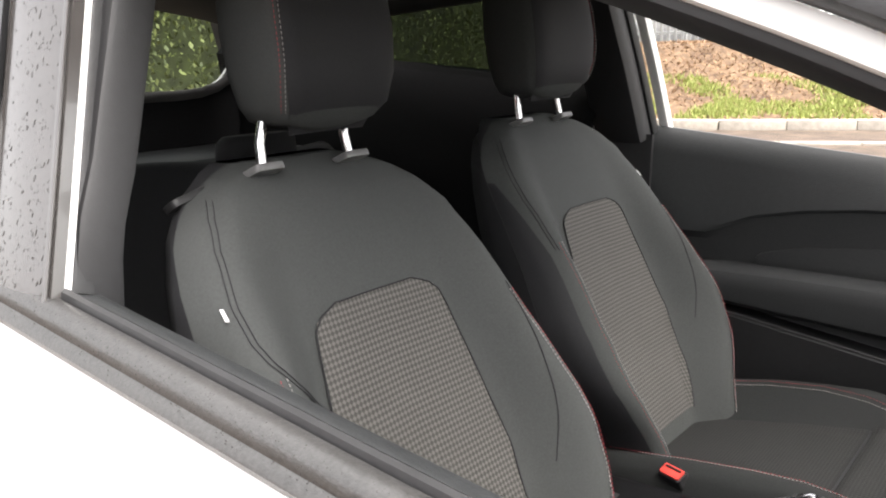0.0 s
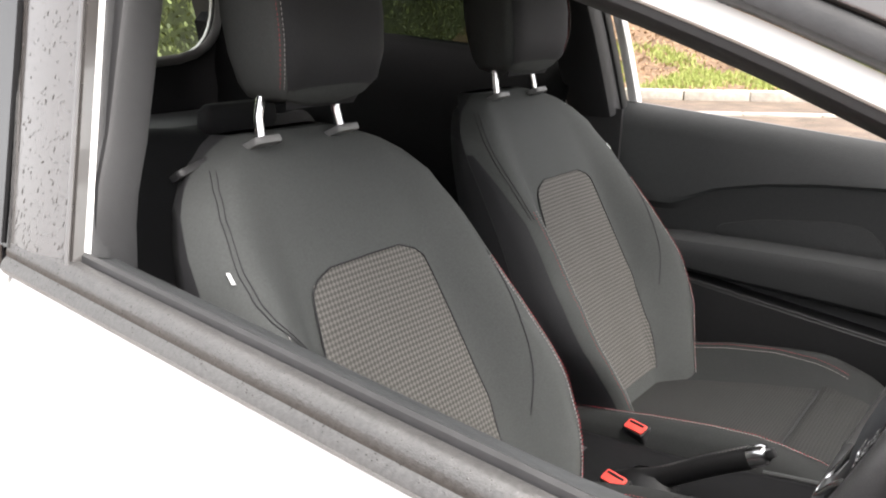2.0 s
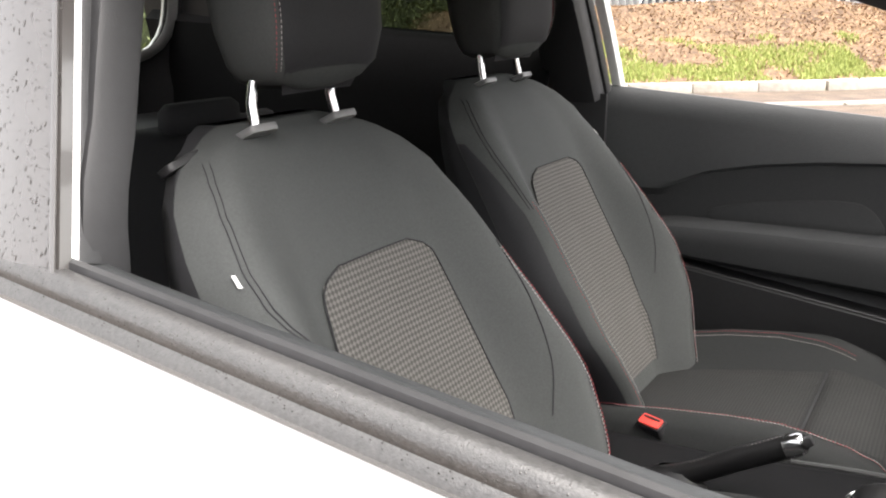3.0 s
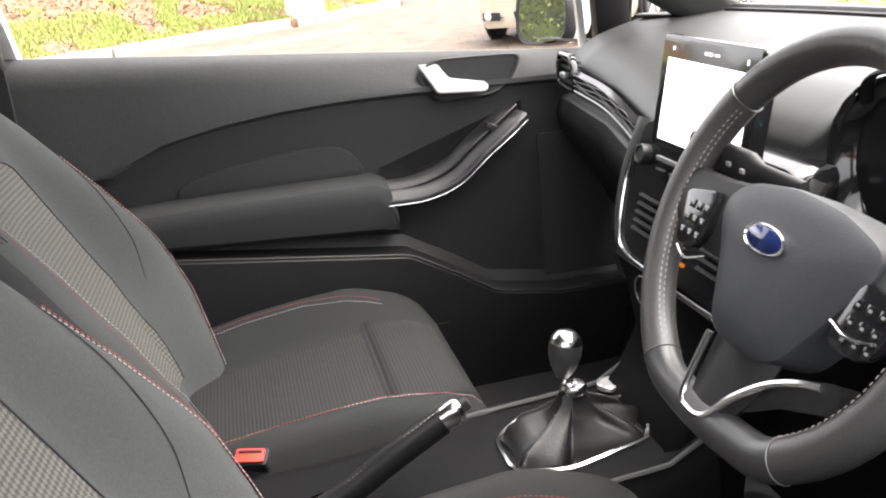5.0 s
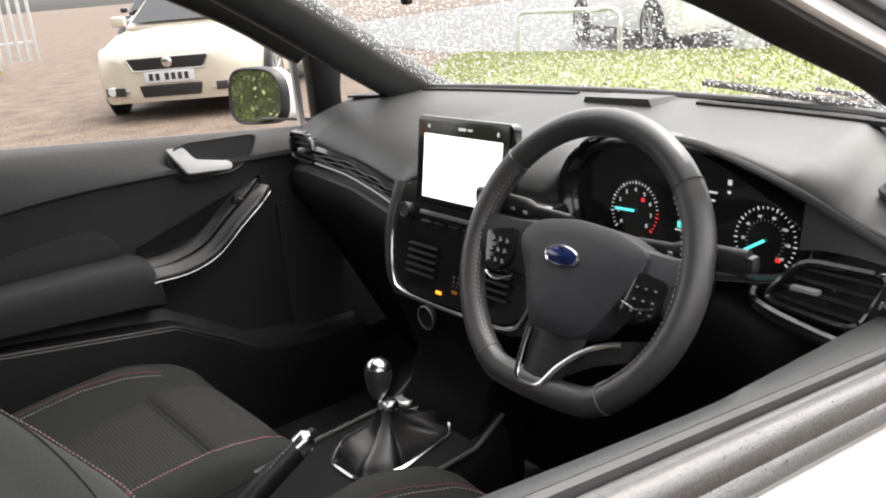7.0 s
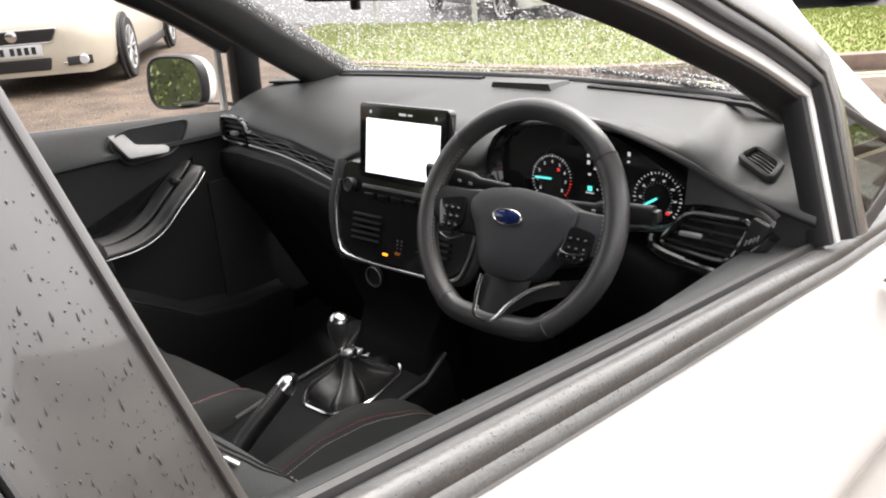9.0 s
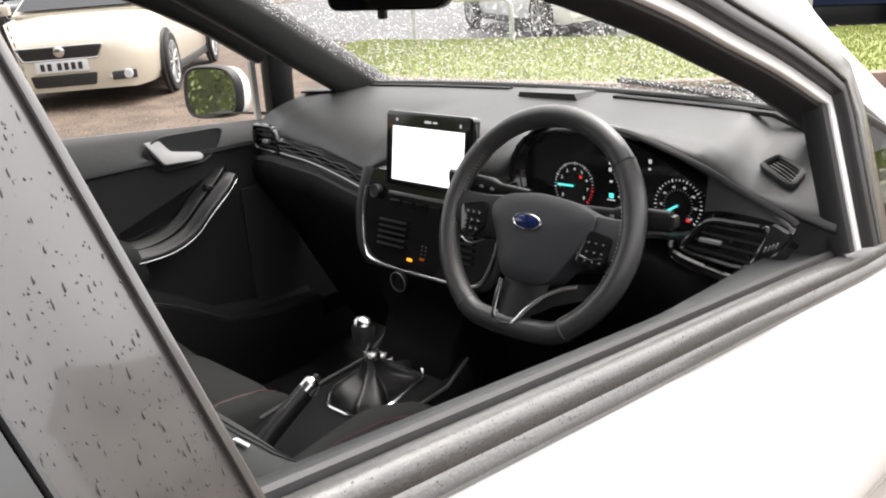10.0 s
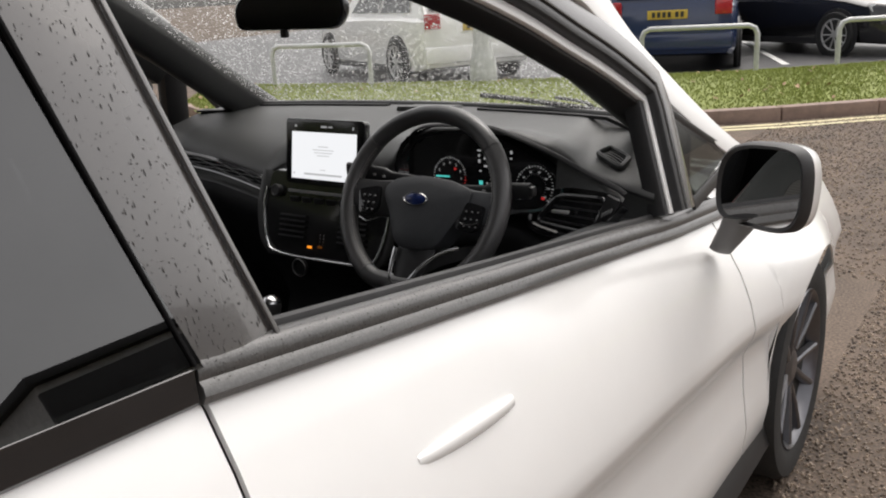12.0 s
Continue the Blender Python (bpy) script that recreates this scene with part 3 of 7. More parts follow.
# pillar trims beside the windscreen
for s in (-1, 1):
    line = smooth_line([(s * 0.60, screen_y(0.6, 0.93), 0.93), (s * 0.565, screen_y(0.565, 1.05) - 0.01, 1.05), (s * 0.53, screen_y(0.53, 1.18) - 0.01, 1.18), (s * 0.50, screen_y(0.5, 1.36) - 0.01, 1.36)], 18)
    sweep("screen_pillar_trim", line, oval(0.052, 0.035, 14, 0.8), DASH, car, "grey-black windscreen pillar trim", up=(s * 0.6, -0.5, 0.6))

# bonnet and wiper cowl seen over the dashboard
sheet("bonnet", [[(x, y, 0.905 - 0.14 * abs(x / 0.7) ** 2.4 - 0.28 * max(0, y - 0.62) ** 1.35) for x in np.linspace(-0.68, 0.68, 15)] for y in np.linspace(0.70, 1.62, 14)], WHITE, car, "white bonnet", thick=0.004)
sweep("cowl", [(x, 0.70 - 0.2 * x * x, 0.895) for x in np.linspace(-0.58, 0.58, 20)], rounded([(-0.05, -0.02), (0.05, -0.02), (0.05, 0.012), (-0.05, 0.012)], 0.01), RUBBER, car, "black wiper cowl")

# plain front end that closes the body
sheet("front_bumper", [[(x, 1.56 + 0.22 * math.sqrt(max(0.0, 1 - (x / 0.72) ** 2)) - 0.05 * k, z) for x in 0.72 * np.sin(np.linspace(-math.pi / 2, math.pi / 2, 21))] for k, z in ((1.2, 0.655), (0.4, 0.60), (0, 0.45), (0.3, 0.25), (0.8, 0.18))], WHITE, car, "white front bumper", thick=0.006)
sheet("bonnet_edge", [[(x, 1.58 + s * (0.15 * math.sqrt(max(0.0, 1 - (x / 0.72) ** 2))), 0.66 - 0.02 * s - 0.03 * (x / 0.7) ** 2) for x in 0.72 * np.sin(np.linspace(-math.pi / 2, math.pi / 2, 21))] for s in (0, 0.5, 1.0)], WHITE, car, "white bonnet front edge", thick=0.004)

# ---- passenger side shell ----
ys = np.linspace(-2.05, 1.62, 60)


def pbelt(y):
    return float(np.interp(y, [-2.1, -0.72, 0.33, 1.7], [1.13, 1.015, 0.905, 0.76]))


sheet("passenger_side", [[(-(0.765 + s - 0.05 * max(0, -1.2 - y) ** 1.5 - 0.1 * max(0, y - 1.15) ** 1.6), y, pbelt(y) - 0.012 - d * pbelt(y) / 0.9) for d, s in SKIN] for y in ys], WHITE, car, "white passenger side of the body", thick=0.006)
strip_up = (-0.94, 0.0, 0.34)
PFRAME = smooth_line([(-0.722, 0.300, 1.10), (-0.690, 0.12, 1.205), (-0.655, -0.10, 1.30), (-0.63, -0.35, 1.36), (-0.62, -0.6, 1.375), (-0.62, -0.78, 1.37), (-0.64, -1.4, 1.33)], 34)
strip("passenger_frame_seal", PFRAME, 0.0, 0.022, 0.03, RUBBER, "black rubber channel", up=strip_up)
strip("passenger_frame_white", PFRAME - np.array((0.012, 0, 0)), -0.022, 0.020, 0.012, FRAME_WHITE, "white painted frame edge", up=strip_up)
strip("passenger_pillar_outer", PFRAME - np.array((0.02, 0, 0)), -0.085, 0.11, 0.02, WHITE, "white roof pillar", up=strip_up)
strip("passenger_pillar_trim", PFRAME + np.array((0.05, 0, 0)), 0.005, 0.085, 0.07, DASH, "grey-black inner pillar trim", up=strip_up)
PPOST = np.linspace((-0.795, 0.345, 0.88), (-0.722, 0.300, 1.10), 8)
strip("passenger_post_white", PPOST, 0.0, 0.016, 0.016, FRAME_WHITE, "white painted front post", up=strip_up)
strip("passenger_post_trim", PPOST + np.array((0.03, 0.052, 0.0)), 0.0, 0.075, 0.04, DARK, "black front post trim", up=strip_up)
PTRI = [(-0.785, 0.435, 0.915), (-0.735, 0.43, 1.07), (-0.790, 0.62, 0.915)]
PTRI_MID = np.mean(PTRI, axis=0)
sweep("passenger_pane_trim", [PTRI_MID + (np.array(p) - PTRI_MID) * 1.0 for p in (PTRI[0], PTRI[1], PTRI[2])], oval(0.012, 0.012, 8), DARK, car, "black trim round the small pane", up=(-0.9, 0.1, 0.3), closed=True)
# rear post on the passenger side
PB = smooth_line([(-0.757, -0.722, 0.99), (-0.705, -0.735, 1.14), (-0.650, -0.752, 1.29), (-0.62, -0.76, 1.37)], 14)
strip("passenger_rear_post", PB, 0.0, 0.026, 0.02, FRAME_WHITE, "white painted rear post", up=(-0.94, 0.2, 0.34))
strip("passenger_rear_seal", PB + np.array((0.03, -0.020, 0)), 0.0, 0.02, 0.02, RUBBER, "grey rubber door seal", up=(-0.94, 0.3, 0.34))
strip("passenger_rear_trim", PB + np.array((0.05, -0.085, 0)), 0.0, 0.13, 0.05, DARK, "black inner rear post trim", up=(-0.94, 0.2, 0.34))
sheet("passenger_lower_post", [[(-0.70 + 0.02 * k, y, z) for y in np.linspace(-0.73, -0.86, 4)] for k, z in enumerate((1.0, 0.8, 0.6, 0.4))], DARK, car, "black lower post trim", thick=0.01)
# rear quarter inside with its tinted window
ys = np.linspace(-0.86, -2.12, 24)
# the dimness behind the seats is put into this near-black
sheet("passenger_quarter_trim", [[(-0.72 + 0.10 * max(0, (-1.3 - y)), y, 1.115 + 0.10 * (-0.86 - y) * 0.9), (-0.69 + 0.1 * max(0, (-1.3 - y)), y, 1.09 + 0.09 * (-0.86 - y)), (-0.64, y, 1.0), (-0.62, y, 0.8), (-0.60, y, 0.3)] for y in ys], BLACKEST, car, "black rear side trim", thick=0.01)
quarter = sheet("passenger_rear_glass", [[(-0.715 + 0.36 * h, y, 1.11 + 0.09 * (-0.86 - y) + h) for h in np.linspace(0, 0.30, 6)] for y in np.linspace(-0.87, -1.62, 10)], TINTED, car, "dark tinted rear side glass", thick=0.004)
quarter.visible_shadow = False
sheet("rear_corner_trim", [[(-0.69 + 0.03 * k, y, z) for y in np.linspace(-1.56, -2.16, 8)] for k, z in enumerate((0.90, 1.2, 1.32, 1.40))], DARK, car, "black rear pillar trim", thick=0.01)
sheet("driver_rear_trim", [[(0.63, y, z) for y in np.linspace(-0.80, -2.0, 8)] for z in (0.3, 0.7, 0.95, 1.0)], CARPET, car, "black rear side trim", thick=0.01)
# tailgate: a frame with a rounded rear window
hatch_out = rounded([(-0.69, 0.30), (0.69, 0.30), (0.70, 1.20), (0.64, 1.42), (-0.64, 1.42), (-0.70, 1.20)], 0.06, 4)
hatch_in = rounded([(-0.625, 1.085), (0.625, 1.085), (0.60, 1.36), (-0.60, 1.36)], 0.17, 8)


def tail(x, z, back=0.0):
    return (x, -2.06 + 0.42 * max(0.0, z - 1.05) - 0.10 * (1 - (x / 0.7) ** 2) - back, z)


def ring_at(loop, n, back):
    """n points of a loop, at even angles round the middle of the rear window."""
    mid = np.array((0.0, 1.245))
    p = np.array(loop) - mid
    turn = np.arctan2(p[:, 1], p[:, 0])
    k = np.argsort(turn)
    turn, p = turn[k], p[k]
    turn, p = np.r_[turn[-1] - 2 * math.pi, turn, turn[0] + 2 * math.pi], np.vstack([p[-1:], p, p[:1]])
    out = []
    for t in np.linspace(-math.pi, math.pi, n, endpoint=False):
        i = int(np.searchsorted(turn, t, side="right")) - 1
        u, v, d = p[i], p[i + 1] - p[i], np.array((math.cos(t), math.sin(t)))
        r = (u[0] * v[1] - u[1] * v[0]) / (d[0] * v[1] - d[1] * v[0])
        out.append(tail(*(mid + r * d), back))
    return out


o_ring, i_ring = (ring_at(v, 128, 0.0) for v in (hatch_out, hatch_in))
o_b, i_b = (ring_at(v, 128, 0.03) for v in (hatch_out, hatch_in))
loft("tailgate", [o_b, i_b, i_ring, o_ring], DEEP, car, "black tailgate lining round the rear window", caps=False)
sweep("rear_window_rim", ring_at(hatch_in, 128, -0.004), oval(0.017, 0.010, 10), GREY_PLASTIC, car, "pale rim of the rear window", closed=True, up=(0, -0.9, 0.4))
loft("tailgate_skin", [ring_at(hatch_out, 128, 0.034), ring_at(hatch_in, 128, 0.034), ring_at(hatch_in, 128, 0.044), ring_at(hatch_out, 128, 0.050)], WHITE, car, "white tailgate skin", caps=False)
rear_pane = mesh("rear_window", ring_at(hatch_in, 128, 0.018), [tuple(range(128))], REAR_TINT, car, "rear window glass", smooth=False)
rear_pane.visible_shadow = False

# ---- floor and front bulkhead ----
sheet("cabin_floor", [[(x, y, 0.24 + 0.10 * math.exp(-(x / 0.14) ** 2) + 0.25 * max(0, y - 0.40)) for x in np.linspace(-0.72, 0.72, 25)] for y in np.linspace(-2.0, 0.75, 20)], CARPET, car, "black carpeted floor", thick=0.01)
sheet("bulkhead", [[(x, 0.74, z) for x in np.linspace(-0.60, 0.60, 4)] for z in np.linspace(0.25, 0.93, 4)], CARPET, car, "dark bulkhead", thick=0.01)


for s in (-1, 1):
    sheet("sill", [[(s * 0.66, y, 0.42), (s * 0.70, y, 0.36), (s * 0.80, y, 0.30), (s * 0.82, y, 0.2)] for y in (-2.0, -0.8, 0.3, 0.8)], DARK, car, "black door sill", thick=0.01)
    sheet("footwell_side", [[(s * 0.706, y, z) for y in (0.20, 0.45, 0.76)] for z in (0.22, 0.5, 0.76)], CARPET, car, "dark footwell side", thick=0.01)


# ---- door mirrors ----
def door_mirror(name, s, at, turn, foot, tilt=84, wide=1.0, tall=1.0):
    """A mirror housing with a rounded face towards the rear, glass, white cap and foot."""
    m = Matrix.Translation(at) @ pose(0, 0, 0, tilt, 0, turn)
    outline = rounded([(-0.070, -0.064), (0.060, -0.072), (0.088, -0.040), (0.086, 0.046), (0.056, 0.072), (-0.056, 0.070), (-0.090, 0.036), (-0.092, -0.036)], 0.05, 7)
    o = np.array(outline) * (wide, tall)
    rings = []
    for d, k in ((0.0, 0.86), (0.006, 0.95), (0.0, 1.0), (-0.022, 1.02)):
        rings.append([m @ Vector((s * x * k, y * k, d)) for x, y in o])
    house = loft(name + "_housing", rings, DARK, car, "black mirror housing", caps=False)
    cap = [[m @ Vector((s * x * k, y * k, d)) for x, y in o] for d, k in ((-0.022, 1.02), (-0.05, 0.98), (-0.08, 0.80), (-0.098, 0.5), (-0.102, 0.2))]
    loft("mirror_cap", cap, WHITE, house, "white mirror cap")
    mesh("mirror_glass", [m @ Vector((s * x * 0.88, y * 0.88, 0.001)) for x, y in o], [tuple(range(len(o)))], MIRROR, house, "mirror glass", smooth=False)
    a, c = m @ Vector((-s * 0.045, -0.058, -0.045)), Vector(foot)
    loft("mirror_foot", [[a.lerp(c, q) + Vector((0.022 * k * u, (0.085 - 0.055 * q) * u2, -0.016 * u2)) for u, u2 in oval(1, 1, 16, 0.8)] for q, k in ((0, 1.2), (0.3, 1.0), (0.7, 0.9), (1.0, 0.8))], DARK, house, "black mirror foot")
    return house


door_mirror("driver_mirror", 1, (0.893, 0.205, 0.922), -15, (0.775, 0.400, 0.748), 84.5, 0.87, 1.0)
door_mirror("passenger_mirror", -1, (-0.955, 0.315, 0.965), 20, (-0.81, 0.40, 0.90))


# ---- wheels ----
def wheel(parent, centre, s, r=0.305, width=0.19, alloy=ALLOY):
    m = Matrix.Translation(centre) @ pose(0, 0, 0, 0, 90 * s, 0)
    w = width / 2
    w_ob = turned("wheel", [(r * 0.70, -w), (r * 0.95, -w), (r, -w * 0.7), (r * 1.003, 0), (r, w * 0.7), (r * 0.96, w * 0.97), (r * 0.83, w * 1.02), (r * 0.72, w * 0.9), (r * 0.70, w * 0.6)], m, TYRE, parent, "black tyre", 40)
    turned("rim", [(r * 0.60, -w * 0.5), (r * 0.66, w * 0.2), (r * 0.735, w * 0.86), (r * 0.72, w * 0.95), (r * 0.67, w * 0.80), (r * 0.62, w * 0.1), (0.05, -w * 0.2)], m, alloy, w_ob, "grey alloy rim", 40)
    for k in range(5):
        for side in (-1, 1):
            a = radians(72 * k + 9 * side)
            a2 = radians(72 * k + 15 * side)
            line = [m @ Vector((0.05 * math.cos(a), 0.05 * math.sin(a), w * 0.62)), m @ Vector((r * 0.4 * math.cos(a2 * 1.0), r * 0.4 * math.sin(a2), w * 0.72)), m @ Vector((r * 0.69 * math.cos(a2), r * 0.69 * math.sin(a2), w * 0.82))]
            sweep("spoke", line, rounded([(-0.011, -0.012), (0.011, -0.012), (0.008, 0.010), (-0.008, 0.010)], 0.004, 2), alloy, w_ob, up=m.to_3x3() @ Vector((0, 0, 1)))
    turned("hub", [(0.055, w * 0.35), (0.055, w * 0.66), (0.035, w * 0.75), (0.02, w * 0.76)], m, alloy, w_ob, "", 20)
    return w_ob


wheel(car, (0.738, 0.955, 0.286), 1, 0.284)
wheel(car, (-0.72, 0.95, 0.305), -1)
wheel(car, (0.70, -1.45, 0.305), 1)
wheel(car, (-0.72, -1.45, 0.305), -1)
for y0 in (0.95, -1.45):
    sweep("arch_liner", [(0.62, y0 + 0.315 * math.cos(t), 0.31 + 0.315 * math.sin(t)) for t in np.linspace(-0.3, math.pi + 0.3, 22)], [(-0.09, -0.004), (0.16, -0.004), (0.16, 0.004), (-0.09, 0.004)], DARK, car, "black arch liner", up=(1, 0, 0))

# rain on the pillar plate, the trim and the frame
random.seed(7)
spots, ways, sizes = [], [], []
for _ in range(800):
    s, k = random.random(), random.random()
    p = np.array([np.interp(k, np.linspace(0, 1, 4), B_LINE[:, c]) for c in range(3)])
    w = 0.100 + 0.006 * k
    spots.append(p + np.array((0.004 * math.sin(math.pi * s) + 0.010 * s + 0.0003, -w * s, 0.012 * s)))
    ways.append((0.93, -0.1, 0.33))
    sizes.append(0.00022 + 0.00042 * random.random() ** 1.6)
drops("rain_film", spots, ways, sizes, BLACK_RAIN, b_plate, "rain drops and runs", flat=0.8, stretch=(-0.3, 0.02, 1), longest=8.0)
spots, ways, sizes = [], [], []
for _ in range(1300):
    y = random.uniform(-0.80, 0.45)
    a = random.uniform(0.2, 3.0)
    out, up_ = np.interp(a, range(4), (0.0, 0.009, 0.0135, 0.0192)), np.interp(a, range(4), (0.0192, 0.0142, 0.004, -0.006))
    spots.append((0.712 + out, y, belt(y) + 0.012 + up_))
    ways.append((np.interp(a, range(4), (0.2, 0.7, 1.0, 0.95)), 0, np.interp(a, range(4), (0.97, 0.7, 0.1, -0.3))))
    sizes.append(0.0003 + 0.0007 * random.random() ** 2.5)
drops("rain_film", spots, ways, sizes, BLACK_RAIN, rail, "rain drops", flat=0.5)
# ---- dashboard ----
dash = thing("dashboard", (0, 0.35, 0.35), "black soft-touch dashboard with air vents and instruments", "dashboard")
PASS = [(.63, .972), (.56, .973), (.44, .966), (.35, .948), (.30, .932), (.268, .912), (.252, .893), (.256, .884), (.250, .848), (.232, .838), (.222, .80), (.25, .74), (.32, .62), (.44, .36)]
MID = [(.63, .972), (.56, .974), (.44, .966), (.34, .957), (.28, .950), (.235, .925), (.215, .90), (.212, .885), (.20, .86), (.185, .82), (.175, .76), (.17, .70), (.20, .60), (.30, .34)]
DRIVE = [(.63, .970), (.56, .973), (.44, .970), (.34, .972), (.27, .986), (.228, .990), (.222, .980), (.265, .965), (.275, .90), (.262, .82), (.215, .795), (.225, .72), (.32, .58), (.44, .34)]
VENT = [(.62, .955), (.55, .956), (.46, .946), (.37, .928), (.31, .918), (.262, .908), (.248, .900), (.252, .892), (.250, .845), (.225, .815), (.215, .785), (.25, .72), (.32, .60), (.44, .36)]


def shifted(profile, dy, dz, first=4):
    return [(y + dy * min(1, max(0, (i - 2) / first)), z + dz * min(1, max(0, (i - 2) / first))) for i, (y, z) in enumerate(profile)]


STATIONS = [(-.73, shifted(PASS, 0.03, -0.015)), (-.60, PASS), (-.42, shifted(PASS, -0.006, -0.012)), (-.24, shifted(PASS, -0.035, -0.032)), (-.16, MID), (.13, MID),
            (.19, shifted(DRIVE, 0.02, -0.02)), (.25, DRIVE), (.34, shifted(DRIVE, -0.006, 0.006)), (.43, DRIVE), (.46, shifted(DRIVE, 0, -0.012)), (.505, shifted(DRIVE, 0.0, -0.031)), (.555, shifted(VENT, 0, 0.024)), (.643, shifted(VENT, 0, -0.010)), (.70, shifted(VENT, 0.0, -0.025))]
xs = np.linspace(-.73, .70, 90)
body_rows = []
for k in range(14):
    line_y = np.interp(xs, [s[0] for s in STATIONS], [s[1][k][0] for s in STATIONS])
    line_z = np.interp(xs, [s[0] for s in STATIONS], [s[1][k][1] for s in STATIONS])
    body_rows.append([(x, y, z) for x, y, z in zip(xs, line_y, line_z)])
cols = np.array(body_rows).transpose(1, 0, 2)
fine = [smooth_line([(x * (1 - 0.45 * max(0.0, y - 0.25)), y, z) for x, y, z in c], 44) for c in cols]
sheet("dash_body", [c[:31] for c in fine], DASH, dash, "black grained dashboard moulding", angle=60)
# lower rows take the darker black, which holds the shade below the trim
sheet("lower_dash", [c[30:] for c in fine], DEEP, dash, "lower dashboard with its shade put into the black", angle=60)

FINE = np.array(fine)


def dash_z(x, y):
    """Height of the dashboard's top."""
    col = FINE[int(np.argmin(np.abs(xs - x)))][:26]
    k = np.argsort(col[:, 1])
    return float(np.interp(y, col[k, 1], col[k, 2]))


# raised sensor cover near the glass, and the speaker slot
loft("sensor_cover", [[(x, 0.52 + 0.075 * s, 0.968 + h * (1 - 0.3 * s)) for x, h in ((-0.075, -0.008), (-0.066, 0.014), (0.075, 0.017), (0.088, -0.008))] for s in (0, 0.15, 0.9, 1.0)], DASH, dash, "raised cover on the dashboard top")
sweep("demister_slot", [(x, 0.575 - 0.22 * x * x, dash_z(x, 0.575 - 0.22 * x * x) + 0.001) for x in np.linspace(0.14, 0.56, 20)], [(-0.010, -0.004), (0.010, -0.004), (0.008, 0.003), (-0.008, 0.003)], DEEP, dash, "black demister slot")
sweep("demister_slot", [(x, 0.585 - 0.22 * x * x, dash_z(x, 0.585 - 0.22 * x * x) + 0.001) for x in np.linspace(-0.54, -0.14, 20)], [(-0.010, -0.004), (0.010, -0.004), (0.008, 0.003), (-0.008, 0.003)], DEEP, dash, "black demister slot")
box("speaker_grille", (0.09, 0.05, 0.006), pose(-0.64, 0.44, dash_z(-0.64, 0.44) + 0.001, -2, 0, 25), DARK, dash, "small black grille")


def air_vent(name, corners, normal, slats, mat_frame, label):
    """A framed air vent: corners top-left, top-right, bottom-right, bottom-left as the driver sees them."""
    c = [Vector(p) for p in corners]
    n = Vector(normal).normalized()
    mid = sum(c, Vector()) / 4
    loop = []
    for i in range(4):
        a, p, b_ = c[i - 1], c[i], c[(i + 1) % 4]
        for t in (0.0, 0.33, 0.66, 1.0):
            s, e = p + (a - p) * 0.22, p + (b_ - p) * 0.22
            loop.append((1 - t) ** 2 * s + 2 * t * (1 - t) * p + t * t * e)
    frame_ob = sweep(name, loop, oval(0.0055, 0.007, 8), mat_frame, dash, label, up=n, closed=True)
    mesh("vent_duct", [p - n * 0.003 for p in loop], [tuple(range(16))], GLOSS_BLACK, frame_ob, "black duct")
    for k in range(slats):
        s = (k + 0.75) / (slats + 0.5)
        a, b_ = c[0].lerp(c[3], s), c[1].lerp(c[2], s)
        a, b_ = a.lerp(b_, 0.03), b_.lerp(a, 0.03)
        sweep("slat", [a - n * 0.006, a.lerp(b_, 0.5) - n * 0.004, b_ - n * 0.006], [(-0.0016, -0.009), (0.0016, -0.009), (0.0018, 0.006), (-0.0018, 0.006)], DARK, frame_ob, up=n)
    return frame_ob


lv = air_vent("side_vent", [(-.660, .242, .918), (-.560, .226, .922), (-.535, .222, .862), (-.655, .238, .862)], (0.05, -1, 0.15), 4, GLOSS_BLACK, "gloss black framed air vent")
box("vent_tab", (0.022, 0.012, 0.010), pose(-.585, .219, .888), SATIN, lv, "silver vent tab")
box("vent_wheel", (0.010, 0.012, 0.034), pose(-.652, .236, .890), DARK, lv, "black vent wheel")
rv = air_vent("side_vent", [(.531, .212, .878), (.630, .212, .878), (.602, .198, .814), (.489, .198, .826)], (-0.05, -1, 0.25), 4, GLOSS_BLACK, "gloss black framed air vent")
box("vent_tab", (0.034, 0.010, 0.006), pose(.545, .190, .852), SATIN, rv, "silver vent tab")
box("vent_wheel", (0.026, 0.012, 0.060), pose(.634, .200, .858, 0, 22, 0), DARK, rv, "ridged black vent wheel")
for k in range(4):
    box("ridge", (0.003, 0.003, 0.010), pose(.626 + 0.0055 * k, .1925, .853 + 0.003 * k, 0, 22, 0), WHITE_MARK, rv)
sweep("vent_lip", smooth_line([(.476, .205, .836), (.482, .196, .818), (.54, .188, .806), (.606, .188, .800), (.640, .194, .838), (.664, .205, .868)], 20), oval(0.006, 0.009, 8), GLOSS_BLACK, dash, "gloss black lip round the vent")
air_vent("top_vent", [(x, y, dash_z(x, y) + 0.003) for x, y in ((.562, .376), (.614, .345), (.618, .291), (.554, .330))], (0.1, -0.25, 1), 5, DASH, "small demister vent in the dashboard top")
# trim strip from the passenger vent to the screen
trim = smooth_line([(-.535, .226, .884), (-.42, .228, .872), (-.30, .212, .858), (-.205, .190, .848)], 24)
sweep("trim_strip", trim, [(-.004, -.016), (.008, -.014), (.010, 0), (.007, .013), (-.004, .015)], GLOSS_BLACK, dash, "patterned gloss black trim strip", up=(0, -0.2, 1))
sweep("trim_chrome", trim + np.array((0, -0.008, -0.018)), oval(0.0016, 0.0016, 6), SATIN, dash, "thin silver line")
